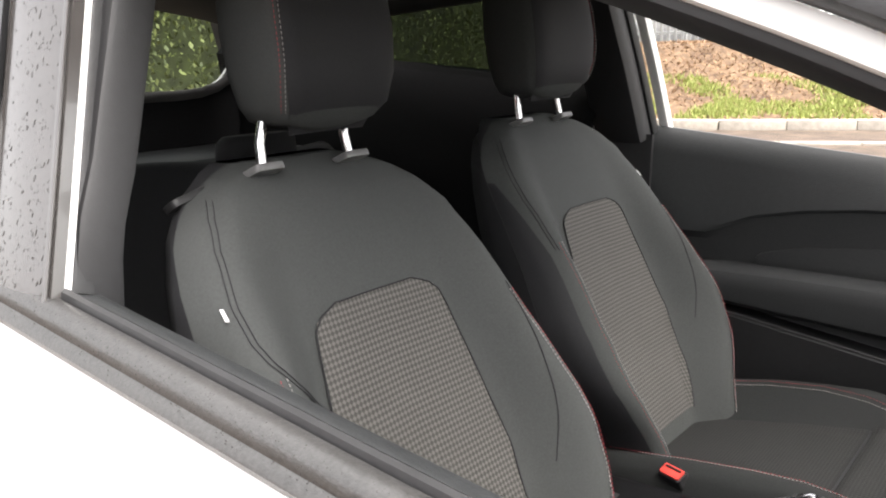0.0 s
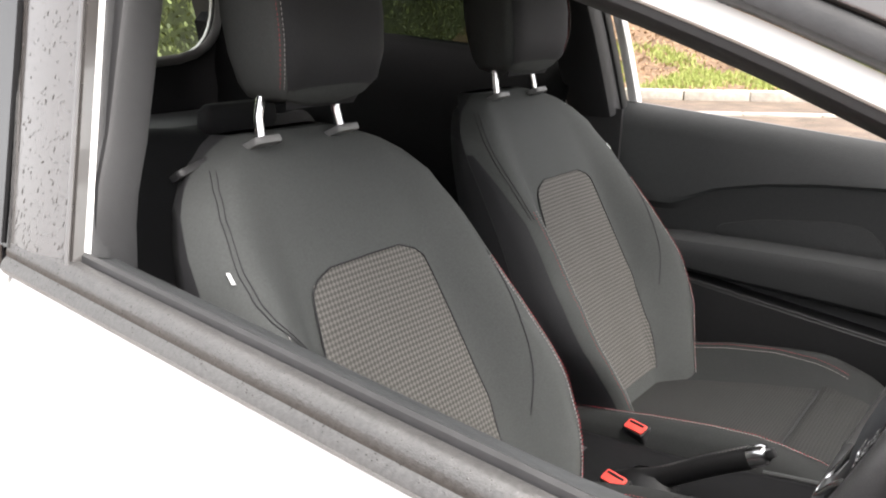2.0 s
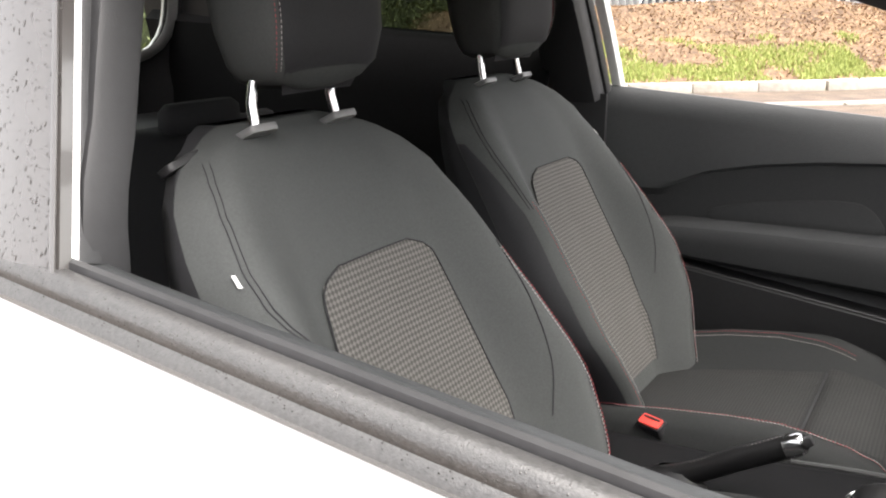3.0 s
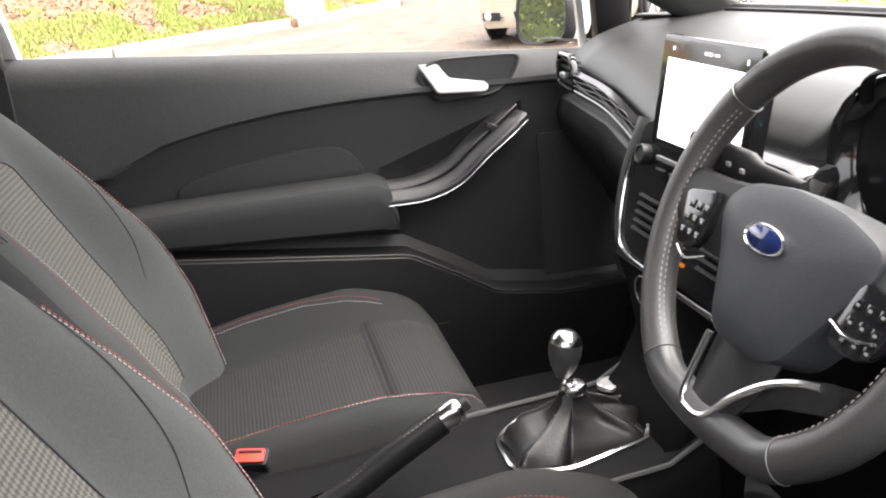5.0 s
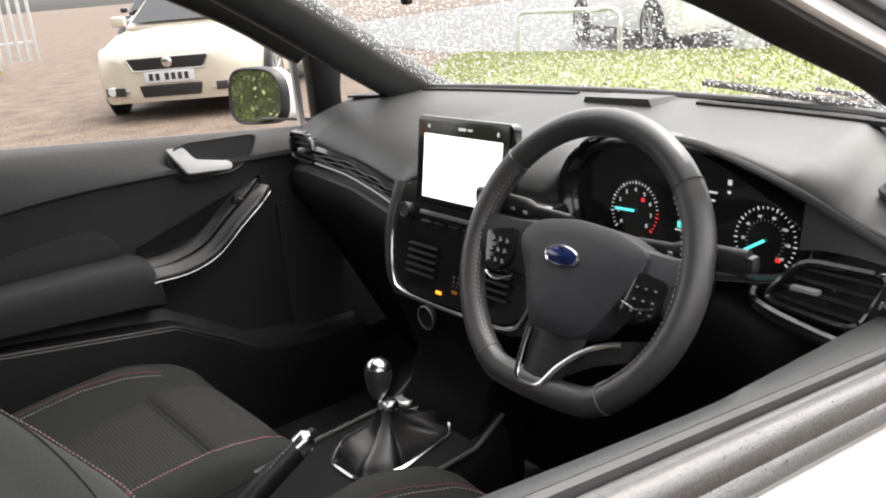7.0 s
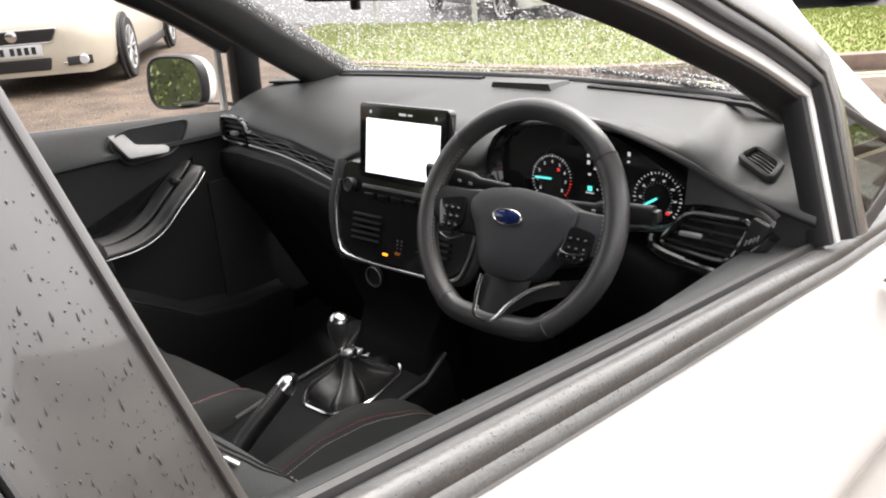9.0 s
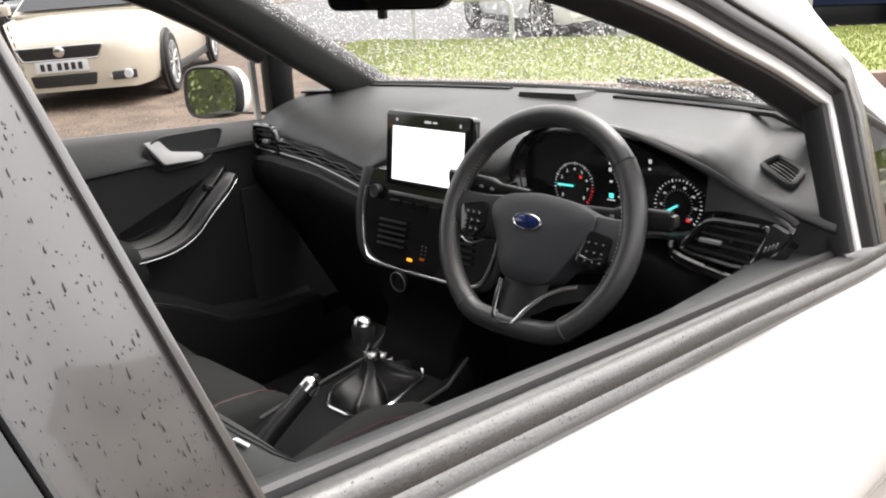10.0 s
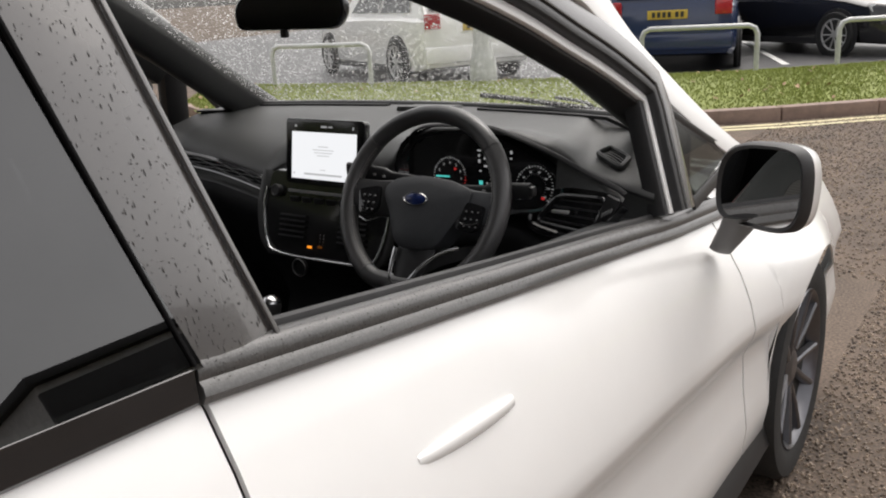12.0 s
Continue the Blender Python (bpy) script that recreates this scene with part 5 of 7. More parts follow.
def front_seat(x0, dy, outer, label, rise=0.0, head_w=1.0, head_x=0.0, lift=0.0):
    """A sports seat at x0, slid by dy; outer: the side of the door."""
    seat = thing("front_seat", (x0, -0.35 + dy, 0.22), label, "car seat", "front seats")

    def place(p):
        return (x0 + p[0], p[1] + dy, p[2])

    zs = np.r_[np.linspace(.40, .98, 26), np.linspace(1.0, 1.075, 10)]
    ss = np.sign(np.linspace(-1, 1, 49)) * np.abs(np.linspace(-1, 1, 49)) ** 0.9
    front = [[place((*back_front(s, z), z)) for s in ss] for z in zs]
    back = sheet("backrest", front, CLOTH, seat, "charcoal cloth backrest with bolsters", angle=70)
    sides = []
    for z in zs:
        w, yc = np.interp(z, WZ, WW), np.interp(z, ZC, YC)
        thick = np.interp(z, [.4, .9, 1.04, 1.075], [.13, .12, .085, .045])
        r, l = back_front(1, z), back_front(-1, z)
        sides.append([place(p) for p in ((r[0], r[1], z), (w * 1.0, yc - thick * 0.55, z), (w * 0.93, yc - thick * 0.9, z), (w * 0.6, yc - thick, z), (-w * 0.6, yc - thick, z), (-w * 0.93, yc - thick * 0.9, z), (-w * 1.0, yc - thick * 0.55, z), (l[0], l[1], z))])
    sheet("back_cover", sides, SIDECLOTH, seat, "black sides and rear of the backrest", angle=70)
    top = front[-1] + sides[-1][1:-1]
    mesh("back_top", top, [tuple(range(len(top)))], CLOTH, seat, "", smooth=False)
    # passenger seat only: shade on the inner bolster, laid on as a black sheet
    if not rise:
        rows = [[place((*(np.array(back_front(s, z)) + (0.0008, 0.0018)), z)) for s in np.linspace(float(np.interp(z, [.42, .86, .975], [.93, .93, .995])), 1.0, 6)] for z in np.linspace(.42, .975, 30)]
        sheet("bolster_shade", rows, SIDECLOTH, back, "unlit side of the bolster, its shade laid on in black", angle=70)
    # woven panel
    panel_drop = 0.0 if rise else 0.006
    rows = []
    for k, z in enumerate(np.linspace(.50, .918 - panel_drop, 30)):
        half = float(np.interp(z + panel_drop, [.50, .59, .69, .80, .875, .897, .909, .915, .918], [.100, .128, .143, .130, .117, .111, .102, .088, .070]))
        half = half / float(np.interp(z, WZ, WW))
        rows.append([(x0 + q[0], q[1] + dy + 0.0022, z) for q in (back_front(s, z) for s in np.linspace(-half, half, 17))])
    sheet("woven_panel", rows, WEAVE_BACK, back, "grey woven cloth panel", angle=70)
    ring = rows[0][::-1][:1] + [r[0] for r in rows] + rows[-1][1:] + [r[-1] for r in rows[::-1][1:]]
    sweep("panel_piping", [np.array(p) + (0, 0.001, 0) for p in smooth_line(ring[1:], 90)], oval(0.0010, 0.0010, 6), SIDECLOTH, back, "dark sewn edge", up=(0, 1, 0.4))
    # stitched ridges of the bolsters, with a sewn groove beside
    for s in (-1, 1):
        line = np.array([place((*back_front(s * 0.855, z), z)) for z in np.linspace(.43, .885, 60)])
        stitches("red_stitching", line + (0, 0.003, 0), RED_THREAD, back, normal=(s * 0.4, 1, 0.3), label="red thread")
        line = np.array([place((*back_front(s * 0.825, z), z)) for z in np.linspace(.43, .882, 60)])
        stitches("white_stitching", line + (0, 0.003, 0), WHITE_THREAD, back, normal=(s * 0.4, 1, 0.3), label="white thread")
        if s < 0:
            line = [np.array(place((*back_front(s * f, z), z))) + (0, 0.0006, 0) for f, z in zip(np.linspace(0.66, 0.85, 30), np.linspace(.66, .89, 30))]
            sweep("sewn_seam", line, oval(0.0010, 0.0008, 6), SIDECLOTH, back, "dark seam", up=(0, 1, 0.4))
        for gap in (0.0, 0.022) if s > 0 else ():
            zz = np.linspace(.80 if rise else .868, 1.045, 44)
            ff = np.interp(zz, [.86, .90, 1.045], [.89, .905, .965]) if not rise else np.interp(zz, [.80, .825, .87, .895, .915, .945, .985, 1.015, 1.045], [.45, .57, .775, .863, .90, .913, .912, .93, .965])
            line = [np.array(place((*back_front(s * (f - gap), z), z))) + (0, 0.001, 0) for f, z in zip(ff, zz)]
            sweep("sewn_seam", line, oval(0.0008, 0.0007, 6), SIDECLOTH, back, "dark seam", up=(0, 1, 0.4))
    # cushion
    ys = np.r_[np.linspace(-.50, -.04, 22), np.linspace(-.03, .058, 14)]
    cush_pts = [[place((q[0], y, q[1] + rise)) for q in (cushion_top(s, y) for s in ss)] for y in ys]
    loops = []
    for row, y in zip(cush_pts, ys):
        a, z_ = row[0], row[-1]
        loops.append([(a[0] * 1.0 + (x0 - a[0]) * 0.10, a[1], 0.33), (a[0] - (a[0] - x0) * 0.0, a[1], 0.42)] + row + [(z_[0], z_[1], 0.42), (z_[0] + (x0 - z_[0]) * 0.10, z_[1], 0.33)])
    cushion = sheet("cushion", [r[2:-2] for r in loops], SEAT_CLOTH, seat, "charcoal cloth seat cushion, its colour darkened for shade", angle=70)
    for side in (slice(0, 3), slice(-3, None)):
        sheet("cushion_side", [r[side] for r in loops], SIDECLOTH, seat, "black cushion side", angle=60)
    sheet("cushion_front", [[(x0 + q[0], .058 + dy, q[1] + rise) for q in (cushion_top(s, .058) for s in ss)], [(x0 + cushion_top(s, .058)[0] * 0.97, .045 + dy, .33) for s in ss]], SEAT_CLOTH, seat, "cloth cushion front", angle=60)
    # woven middle of the cushion, in two fields with a dip between
    for y0, y1, h0, h1 in ((-.46, -.105, .50, .56), (-.097, .030, .60, .54)):
        rows = []
        for y in np.linspace(y0, y1, 16):
            half = float(np.interp(y, [y0, y1], [h0, h1]))
            roll = 0.009 * math.sin(math.pi * (y - y0) / (y1 - y0)) ** 0.35 if y0 > -.2 and y0 < y < y1 else 0.0
            rows.append([place((q[0], y, q[1] + rise + 0.002 + roll * (1 - (s / half) ** 8))) for s, q in ((s, cushion_top(s, y)) for s in np.linspace(-half, half, 21))])
        sheet("woven_field", rows, WEAVE_SEAT, cushion, "woven cloth field with shade put into its colour", angle=70)
    sweep("cross_seam", [np.array(place((q[0], -.10, q[1] + rise + 0.001))) for q in (cushion_top(s, -.10) for s in np.linspace(-.56, .56, 20))], oval(0.002, 0.0008, 6), SIDECLOTH, cushion, "dark cross seam")
    for s in (-1, 1):
        for off, mat, nm in ((0.775 if rise else 0.80, RED_THREAD, "red"), (0.745 if rise else 0.765, WHITE_THREAD, "white")):
            line = [np.array(place((q[0], y, q[1] + rise + 0.003))) for q, y in ((cushion_top(s * off * float(np.interp(y, [-.45, -.2, 0.0, .04], [1.0, 1.0, 0.88, 0.80])), y), y) for y in np.linspace(-.45, .038 if s * outer < 0 else -.055, 66))]
            stitches(nm + "_stitching", line, mat, cushion, normal=(0, 0, 1), label=nm + " thread")
    sweep("seat_rail", [(x0 + outer * 0.20, -.50 + dy, .30), (x0 + outer * 0.20, .06 + dy, .28)], rounded([(-.02, -.03), (.02, -.03), (.02, .03), (-.02, .03)], .006), DARK, seat, "black seat rail")
    sweep("seat_rail", [(x0 - outer * 0.20, -.50 + dy, .30), (x0 - outer * 0.20, .06 + dy, .28)], rounded([(-.02, -.03), (.02, -.03), (.02, .03), (-.02, .03)], .006), DARK, seat, "black seat rail")
    # headrest on two posts
    for s in (-1, 1):
        sweep("headrest_post", [place((s * .075, -.711, 1.068)), place((s * .072, -.717, 1.10)), place((s * .068 + head_x, -.722, 1.145))], oval(0.0065, 0.0065, 10), CHROME, seat, "chrome headrest post", up=(0, 1, 0.2))
        slab("post_guide", rounded([(-.024, -.017), (.024, -.017), (.022, .017), (-.022, .017)], .008), .010, Matrix.Translation(place((s * .075, -.706, 1.064))) @ pose(0, 0, 0, 24, 0, 0), GREY_PLASTIC, seat, "grey post guide", .003)
    rings = []
    for z, w, f, bk in ((1.122, .084, -.690, -.748), (1.127, .094, -.674, -.762), (1.142, .106, -.656, -.772), (1.18, .116, -.646, -.782), (1.23, .119, -.646, -.790), (1.29, .116, -.656, -.795), (1.335, .104, -.674, -.792), (1.355, .078, -.695, -.785), (1.362, .045, -.71, -.775)):
        c, d = (f + bk) / 2, (f - bk) / 2
        rings.append([place((head_x + head_w * w * a, c + d * e + 0.018 * (abs(a) ** 3) * (1 if e > 0 else 0), z - 0.012 * (1 - a * a) * (1 if z < 1.14 else 0))) for a, e in oval(1, 1, 32, 0.62)])
    head = loft("headrest", rings, CLOTH, seat, "charcoal cloth headrest", angle=60)
    rows = []
    for z, w, f, bk in ((1.1085, .080, -.694, -.748), (1.1205, .086, -.686, -.752), (1.127, .094, -.674, -.762), (1.142, .106, -.656, -.772), (1.18, .116, -.646, -.782), (1.23, .119, -.646, -.790), (1.29, .116, -.656, -.795), (1.335, .104, -.674, -.792), (1.353, .080, -.695, -.785)):
        c, d = (f + bk) / 2, (f - bk) / 2
        rows.append([place((head_x + head_w * w * a, c + d * (1 - abs(a) ** 3.226) ** 0.31 + 0.018 * abs(a) ** 3 + 0.002, z)) for a in np.linspace(-.92, .92, 19)])
    sheet("headrest_panel", rows, SIDECLOTH, head, "black middle of the headrest", angle=70)
    for s in (outer,):
        for off, mat, nm in ((0.955, RED_THREAD, "red"), (0.925, WHITE_THREAD, "white")):
            line = [place((head_x + head_w * s * off * w, f - 0.0715 + 0.070 * (1 - off ** 3.226) ** 0.31 + 0.018 * off ** 3 + 0.003, z)) for z, w, f in ((1.128, .090, -.672), (1.142, .108, -.654), (1.165, .116, -.645), (1.20, .120, -.640), (1.25, .120, -.644), (1.30, .114, -.654), (1.34, .100, -.672))]
            stitches(nm + "_stitching", smooth_line(line, 50), mat, head, normal=(s * 0.3, 1, 0), label=nm + " thread")
    # tilt lever on the shoulder and the airbag tag on the side
    slab("tilt_lever", rounded([(-.030, -.012), (.030, -.012), (.024, .012), (-.026, .010)], .008), .010, Matrix.Translation(place((outer * .165, -.735, 1.040))) @ pose(0, 0, 0, 30, outer * 14, 0), DARK, seat, "black tilt lever", .003)
    tag = [np.array(place((*back_front(outer * f, z), z))) + (outer * 0.002, 0.002, 0) for f, z in ((.934, .948), (.944, .948), (.942, .937), (.931, .937))]
    mesh("side_tag", [p + d * np.array((outer, 1, 0)) for d in (0, .0015) for p in tag], [(0, 1, 2, 3), (4, 7, 6, 5), (0, 4, 5, 1), (1, 5, 6, 2), (2, 6, 7, 3), (3, 7, 4, 0)], WHITE_TAG, seat, "small pale cloth tag", smooth=False)
    seat.location.z += lift
    return seat


front_seat(0.340, -0.015, 1, "charcoal cloth driver's sports seat with red stitching", 0.028, 0.875, -0.014, -0.012)
front_seat(-0.375, -0.112, -1, "charcoal cloth passenger sports seat with red stitching", lift=-0.014)

# rear bench
bench = thing("rear_bench", (0, -1.45, 0.25), "black cloth rear bench seat", "car seat")
sheet("bench_back", [smooth_line([(x, -1.42, .50), (x, -1.52, .75), (x, -1.60, .90), (x, -1.66, .945 + 0.015 * math.cos(x * 9)), (x, -1.74, .94)], 14) for x in np.linspace(-.60, .60, 25)], SIDECLOTH, bench, "black bench backrest", thick=0.02)
sheet("bench_seat", [smooth_line([(x, -.98, .36), (x, -1.0, .47), (x, -1.08, .51), (x, -1.40, .47)], 10) for x in np.linspace(-.60, .60, 25)], SIDECLOTH, bench, "black bench cushion", thick=0.02)
sheet("parcel_shelf", [[(x, y, .94) for x in np.linspace(-.60, .60, 6)] for y in (-1.74, -2.05)], DARK, bench, "black parcel shelf", thick=0.02)
for x in (-.34, .30):
    loft("rear_headrest", [[(x + w * a, -1.64 + d * c, z) for a, c in oval(1, 1, 20, 0.7)] for z, w, d in ((.93, .11, .035), (.945, .122, .042), (.985, .118, .042), (1.0, .10, .03))], SIDECLOTH, bench, "black rear headrest")

# ---- centre console, gear lever, handbrake, buckles ----
console = thing("centre_console", (0, -0.15, 0.3), "black plastic centre console with a gear gaiter surround", "console")
HEX = rounded([(-.062, -.075), (-.028, -.112), (.046, -.112), (.072, -.050), (.052, .062), (.010, .085), (-.040, .080), (-.066, .030)], .015, 3)


def con_z(y):
    return float(np.interp(y, [-.55, -.30, -.12, .06, .13], [.50, .505, .522, .530, .57]))


# the console's colour includes the shade between the seats
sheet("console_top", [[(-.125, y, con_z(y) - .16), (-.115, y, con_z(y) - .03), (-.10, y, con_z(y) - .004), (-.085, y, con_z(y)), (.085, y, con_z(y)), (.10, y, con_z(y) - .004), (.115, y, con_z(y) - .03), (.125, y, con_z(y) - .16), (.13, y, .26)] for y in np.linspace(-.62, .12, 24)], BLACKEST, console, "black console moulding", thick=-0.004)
sweep("gaiter_surround", [(x, y, con_z(y) + 0.006) for x, y in HEX], [(-.0035, -.008), (.0035, -.008), (.003, .002), (0, .004), (-.003, .002)], CHROME, console, "chrome gaiter surround", closed=True)
for s in (-1, 1):
    sweep("console_edge", [(s * .108, y, con_z(y) + .002) for y in np.linspace(-.20, .12, 12)], oval(.004, .003, 6), DASH, console, "grained console edge")
turned("parking_button", [(.017, 0), (.017, .006), (.014, .008), (.0135, .006), (0, .006)], Matrix.Translation((-.078, .068, .541)), SATIN, console, "round button with a silver ring", 24)
turned("cup_holder", [(.036, -.001), (.038, .003), (.034, .004), (.033, -.045), (0, -.045)], Matrix.Translation((.03, -.24, .508)), GLOSS_BLACK, console, "round cup holder", 28)
turned("cup_holder", [(.036, -.001), (.038, .003), (.034, .004), (.033, -.045), (0, -.045)], Matrix.Translation((.05, -.33, .505)), GLOSS_BLACK, console, "round cup holder", 28)
loft("armrest_box", [[(a, y, c) for a, c in ((-.05, z - .08), (-.05, z - .01), (-.04, z), (.05, z), (.06, z - .01), (.06, z - .08))] for y, z in ((-.42, .50), (-.60, .52), (-.80, .53))], DARK, console, "black rear console box")

lever = thing("gear_lever", (0, -0.01, 0.52), "gear lever with a chrome-capped black knob and leather gaiter", "gear lever")
boot = []
loop = smooth_line(HEX + HEX[:1], 73)[:72]
for k, (q, z) in enumerate(((0.93, .520), (0.96, .531), (0.86, .543), (0.66, .551), (0.46, .557), (0.31, .565), (0.22, .576), (0.17, .588))):
    fold = math.sin(math.pi * min(1.0, k / 6)) ** 0.7
    boot.append([(-.014 * (1 - q) + x * q * (1 - 0.13 * fold * (0.5 + 0.5 * math.cos(i * 2 * math.pi / 9 + 0.5 * math.sin(k)))), -.010 * (1 - q) + y * q * (1 - 0.13 * fold * (0.5 + 0.5 * math.cos(i * 2 * math.pi / 9 + 0.5 * math.sin(k)))), z - 0.005 * fold * math.cos(i * 2 * math.pi / 9) + 0.004 * fold * math.sin(i * 0.37 + k)) for i, (x, y) in enumerate(loop)])
gaiter = loft("gaiter", boot, GAITER, lever, "folded black leather gaiter", caps=False, angle=80)
for i in (5, 23, 41, 59):
    stitches("gaiter_stitching", [np.array(r[i]) + (0, 0, 0.0015) for r in boot[1:6]], WHITE_THREAD, gaiter, length=0.003, gap=0.002, width=0.0008, label="pale thread")
turned("chrome_collar", [(.017, 0), (.0175, .006), (.014, .011), (.010, .012)], Matrix.Translation((-.012, -.009, .586)), CHROME, lever, "chrome collar", 24)
sweep("shaft", [(-.014, -.010, .575), (-.018, -.017, .612)], oval(.007, .007, 10), CHROME, lever, "chrome shaft", up=(0, 1, 0))
knob_m = Matrix.Translation((-.020, -.020, .604)) @ pose(0, 0, 0, -8, 0, 0)
turned("knob", [(.0085, 0), (.0115, .006), (.0165, .016), (.0205, .030), (.0212, .041), (.0200, .050)], knob_m, LEATHER, lever, "black leather knob", 28)
turned("knob_cap", [(.0208, .049), (.0200, .052), (.0165, .058), (.0105, .0625), (0.0, .064)], knob_m, CHROME, lever, "chrome knob cap", 28)

brake = thing("handbrake", (0.02, -0.30, 0.50), "black leather handbrake lever with a chrome tip", "handbrake")
h0, h1 = np.array((.020, -.315, .530)), np.array((.022, -.172, .612))
sweep("grip", smooth_line([h0 - (0, .05, .02), h0, (h0 + h1) / 2 + (0, 0, .002), h1 - (0, .012, .006)], 14), oval(.0135, .0165, 14, 0.8), GAITER, brake, "stitched black leather grip")
sweep("chrome_tip", [h1 - (0, .016, .008), h1 - (0, .006, .003), h1 + (0, .004, .003), h1 + (0, .008, .005)], oval(.0145, .0160, 14, 0.8), CHROME, brake, "chrome tip", scales=[1, 1.02, .95, .7])
box("release_button", (.012, .012, .014), Matrix.Translation(h1 + (0, .012, .007)) @ pose(0, 0, 0, 30, 0, 0), DARK, brake, "black release button")
stitches("grip_stitching", smooth_line([h0 + (.004, 0, .0180), (h0 + h1) / 2 + (.004, 0, .0200), h1 + (.004, -.018, .0105)], 20), WHITE_THREAD, brake, normal=(0, -0.5, 0.8), length=.004, gap=.002, label="pale thread")
loft("gaiter", [[(.02 + a * q, -.345 + c * q + .02 * (1 - q), z) for a, c in oval(.032, .06, 16)] for q, z in ((1, .503), (0.9, .512), (0.65, .522), (0.45, .532))], GAITER, brake, "black gaiter", caps=False)


def buckle(at, turn, label):
    ob = thing("seat_belt_buckle", (at[0], at[1], at[2] - .08), label, "seat belt buckle", "seat belt buckles")
    m = Matrix.Translation(at) @ pose(0, 0, 0, 28, 0, turn)
    slab("buckle_body", rounded([(-.024, -.013), (.024, -.013), (.024, .013), (-.024, .013)], .006), -.085, m, DARK, ob, "black buckle body", .003)
    slab("release", rounded([(-.020, -.010), (.020, -.010), (.020, .010), (-.020, .010)], .004), .004, m, BUCKLE_RED, ob, "red release button", .0015)
    box("slot", (.032, .004, .003), m @ Matrix.Translation((0, .005, .004)), DARK, ob, "black slot", 0.001)
    sweep("stalk", [m @ Vector((0, 0, -.08)), m @ Vector((0, 0, -.16))], oval(.016, .006, 10), DARK, ob, "black stalk", up=(0, 1, 0))


buckle((-.129, -.423, .520), 70, "black seat belt buckle with a red button by the passenger seat")
buckle((.095, -.360, .545), 70, "black seat belt buckle with a red button by the driver's seat")

# ---- interior mirror ----
rear_mirror = thing("rear_view_mirror", (0.0, 0.16, 1.19), "black interior mirror on the windscreen", "mirror")
mm = Matrix.Translation((0.02, 0.085, 1.225)) @ pose(0, 0, 0, 84, 0, 16)
mo = rounded([(-.118, -.030), (.100, -.034), (.122, -.006), (.118, .030), (-.108, .034), (-.124, .010)], .02, 5)
loft("mirror_shell", [[mm @ Vector((x * k, y * k, d)) for x, y in mo] for k, d in ((0.97, 0.004), (1.0, 0.0), (1.0, -0.015), (0.85, -0.032), (0.4, -0.04))], GLOSS_BLACK, rear_mirror, "black mirror shell")
mesh("mirror_face", [mm @ Vector((x * 0.93, y * 0.9, 0.0052)) for x, y in mo], [tuple(range(len(mo)))], MIRROR, rear_mirror, "mirror glass", smooth=False)
box("dip_lever", (.016, .012, .018), Matrix.Translation((-.012, .098, 1.186)), DARK, rear_mirror, "black dip lever")
sweep("mirror_arm", [(0.01, .115, 1.225), (0.0, .16, 1.235), (0.0, .205, 1.232)], oval(.010, .010, 10), DARK, rear_mirror, "black mirror arm")

# ---- passenger door lining ----
card = thing("passenger_door_lining", (-0.70, -0.2, 0.35), "charcoal plastic door lining with armrest, grab handle and silver opener", "door lining")


def top_line(y):
    return float(np.interp(y, [-.80, -.72, .33], [1.022, 1.014, .908]))


def crease(y):
    return float(np.interp(y, [-.60, -.505, -.40, -.287, -.18, -.074, .30], [.80, .838, .858, .869, .873, .872, .860]))


low_y, low_z = [-.80, -.526, -.09, .0, .078, .214, .36], [.665, .640, .574, .520, .468, .443, .440]
rows = []
for y in np.linspace(-.80, .36, 60):
    t, c = top_line(y), crease(y)
    fade = min(1, max(0, (y + .62) / .12))
    rows.append([(-.762, y, t - .010), (-.752, y, t), (-.735, y, t + .001), (-.716, y, t - .016), (-.703, y, t - .05), (-.694, y, c + .012), (-.692 - .001 * fade, y, c + .003), (-.692 - .009 * fade, y, c - .004), (-.702, y, c - .02), (-.702, y, .76), (-.702, y, .68), (-.702, y, min(.60, float(np.interp(y, low_y, low_z)) + .02))])
sheet("upper_lining", [r[:8] for r in rows], DOORCARD, card, "charcoal upper lining with a moulded crease", angle=28)
sheet("middle_lining", [r[7:] for r in rows], DOORCLOTH, card, "darker cloth-faced middle of the lining", angle=28)
rows = []
for y in np.linspace(-.80, .36, 50):
    z = float(np.interp(y, low_y, low_z))
    rows.append([(-.705, y, z + .03), (-.690, y, z + .004), (-.655, y, z - .002), (-.645, y, z + .001), (-.640, y, z - .006), (-.645, y, z - .05), (-.66, y, .33), (-.68, y, .27), (-.69, y, .16)])
sheet("lower_pocket", rows, DARK, card, "black map pocket with a raised rim", angle=30)
sweep("pocket_rim", [(-.644, y, float(np.interp(y, low_y, low_z)) + .001) for y in np.linspace(-.78, .34, 60)], oval(.005, .003, 8), DARK, card, "worn rim of the map pocket")
# armrest
loft("armrest", [[(-.705, y, z1 + .006), (-.682, y, z1 + .005), (-.655, y, z1 + .001), (-.641, y, z1 - .004), (-.634, y, z1 - .013), (-.630, y, z1 - .035), (-.636, y, z0 + .012), (-.652, y, z0), (-.705, y, z0)] for y, z1, z0 in ((-.64, .725, .66), (-.56, .731, .658), (-.40, .732, .645), (-.25, .730, .634), (-.14, .727, .626), (-.115, .715, .620), (-.105, .68, .618))], DOORCLOTH, card, "dark padded armrest", angle=30)
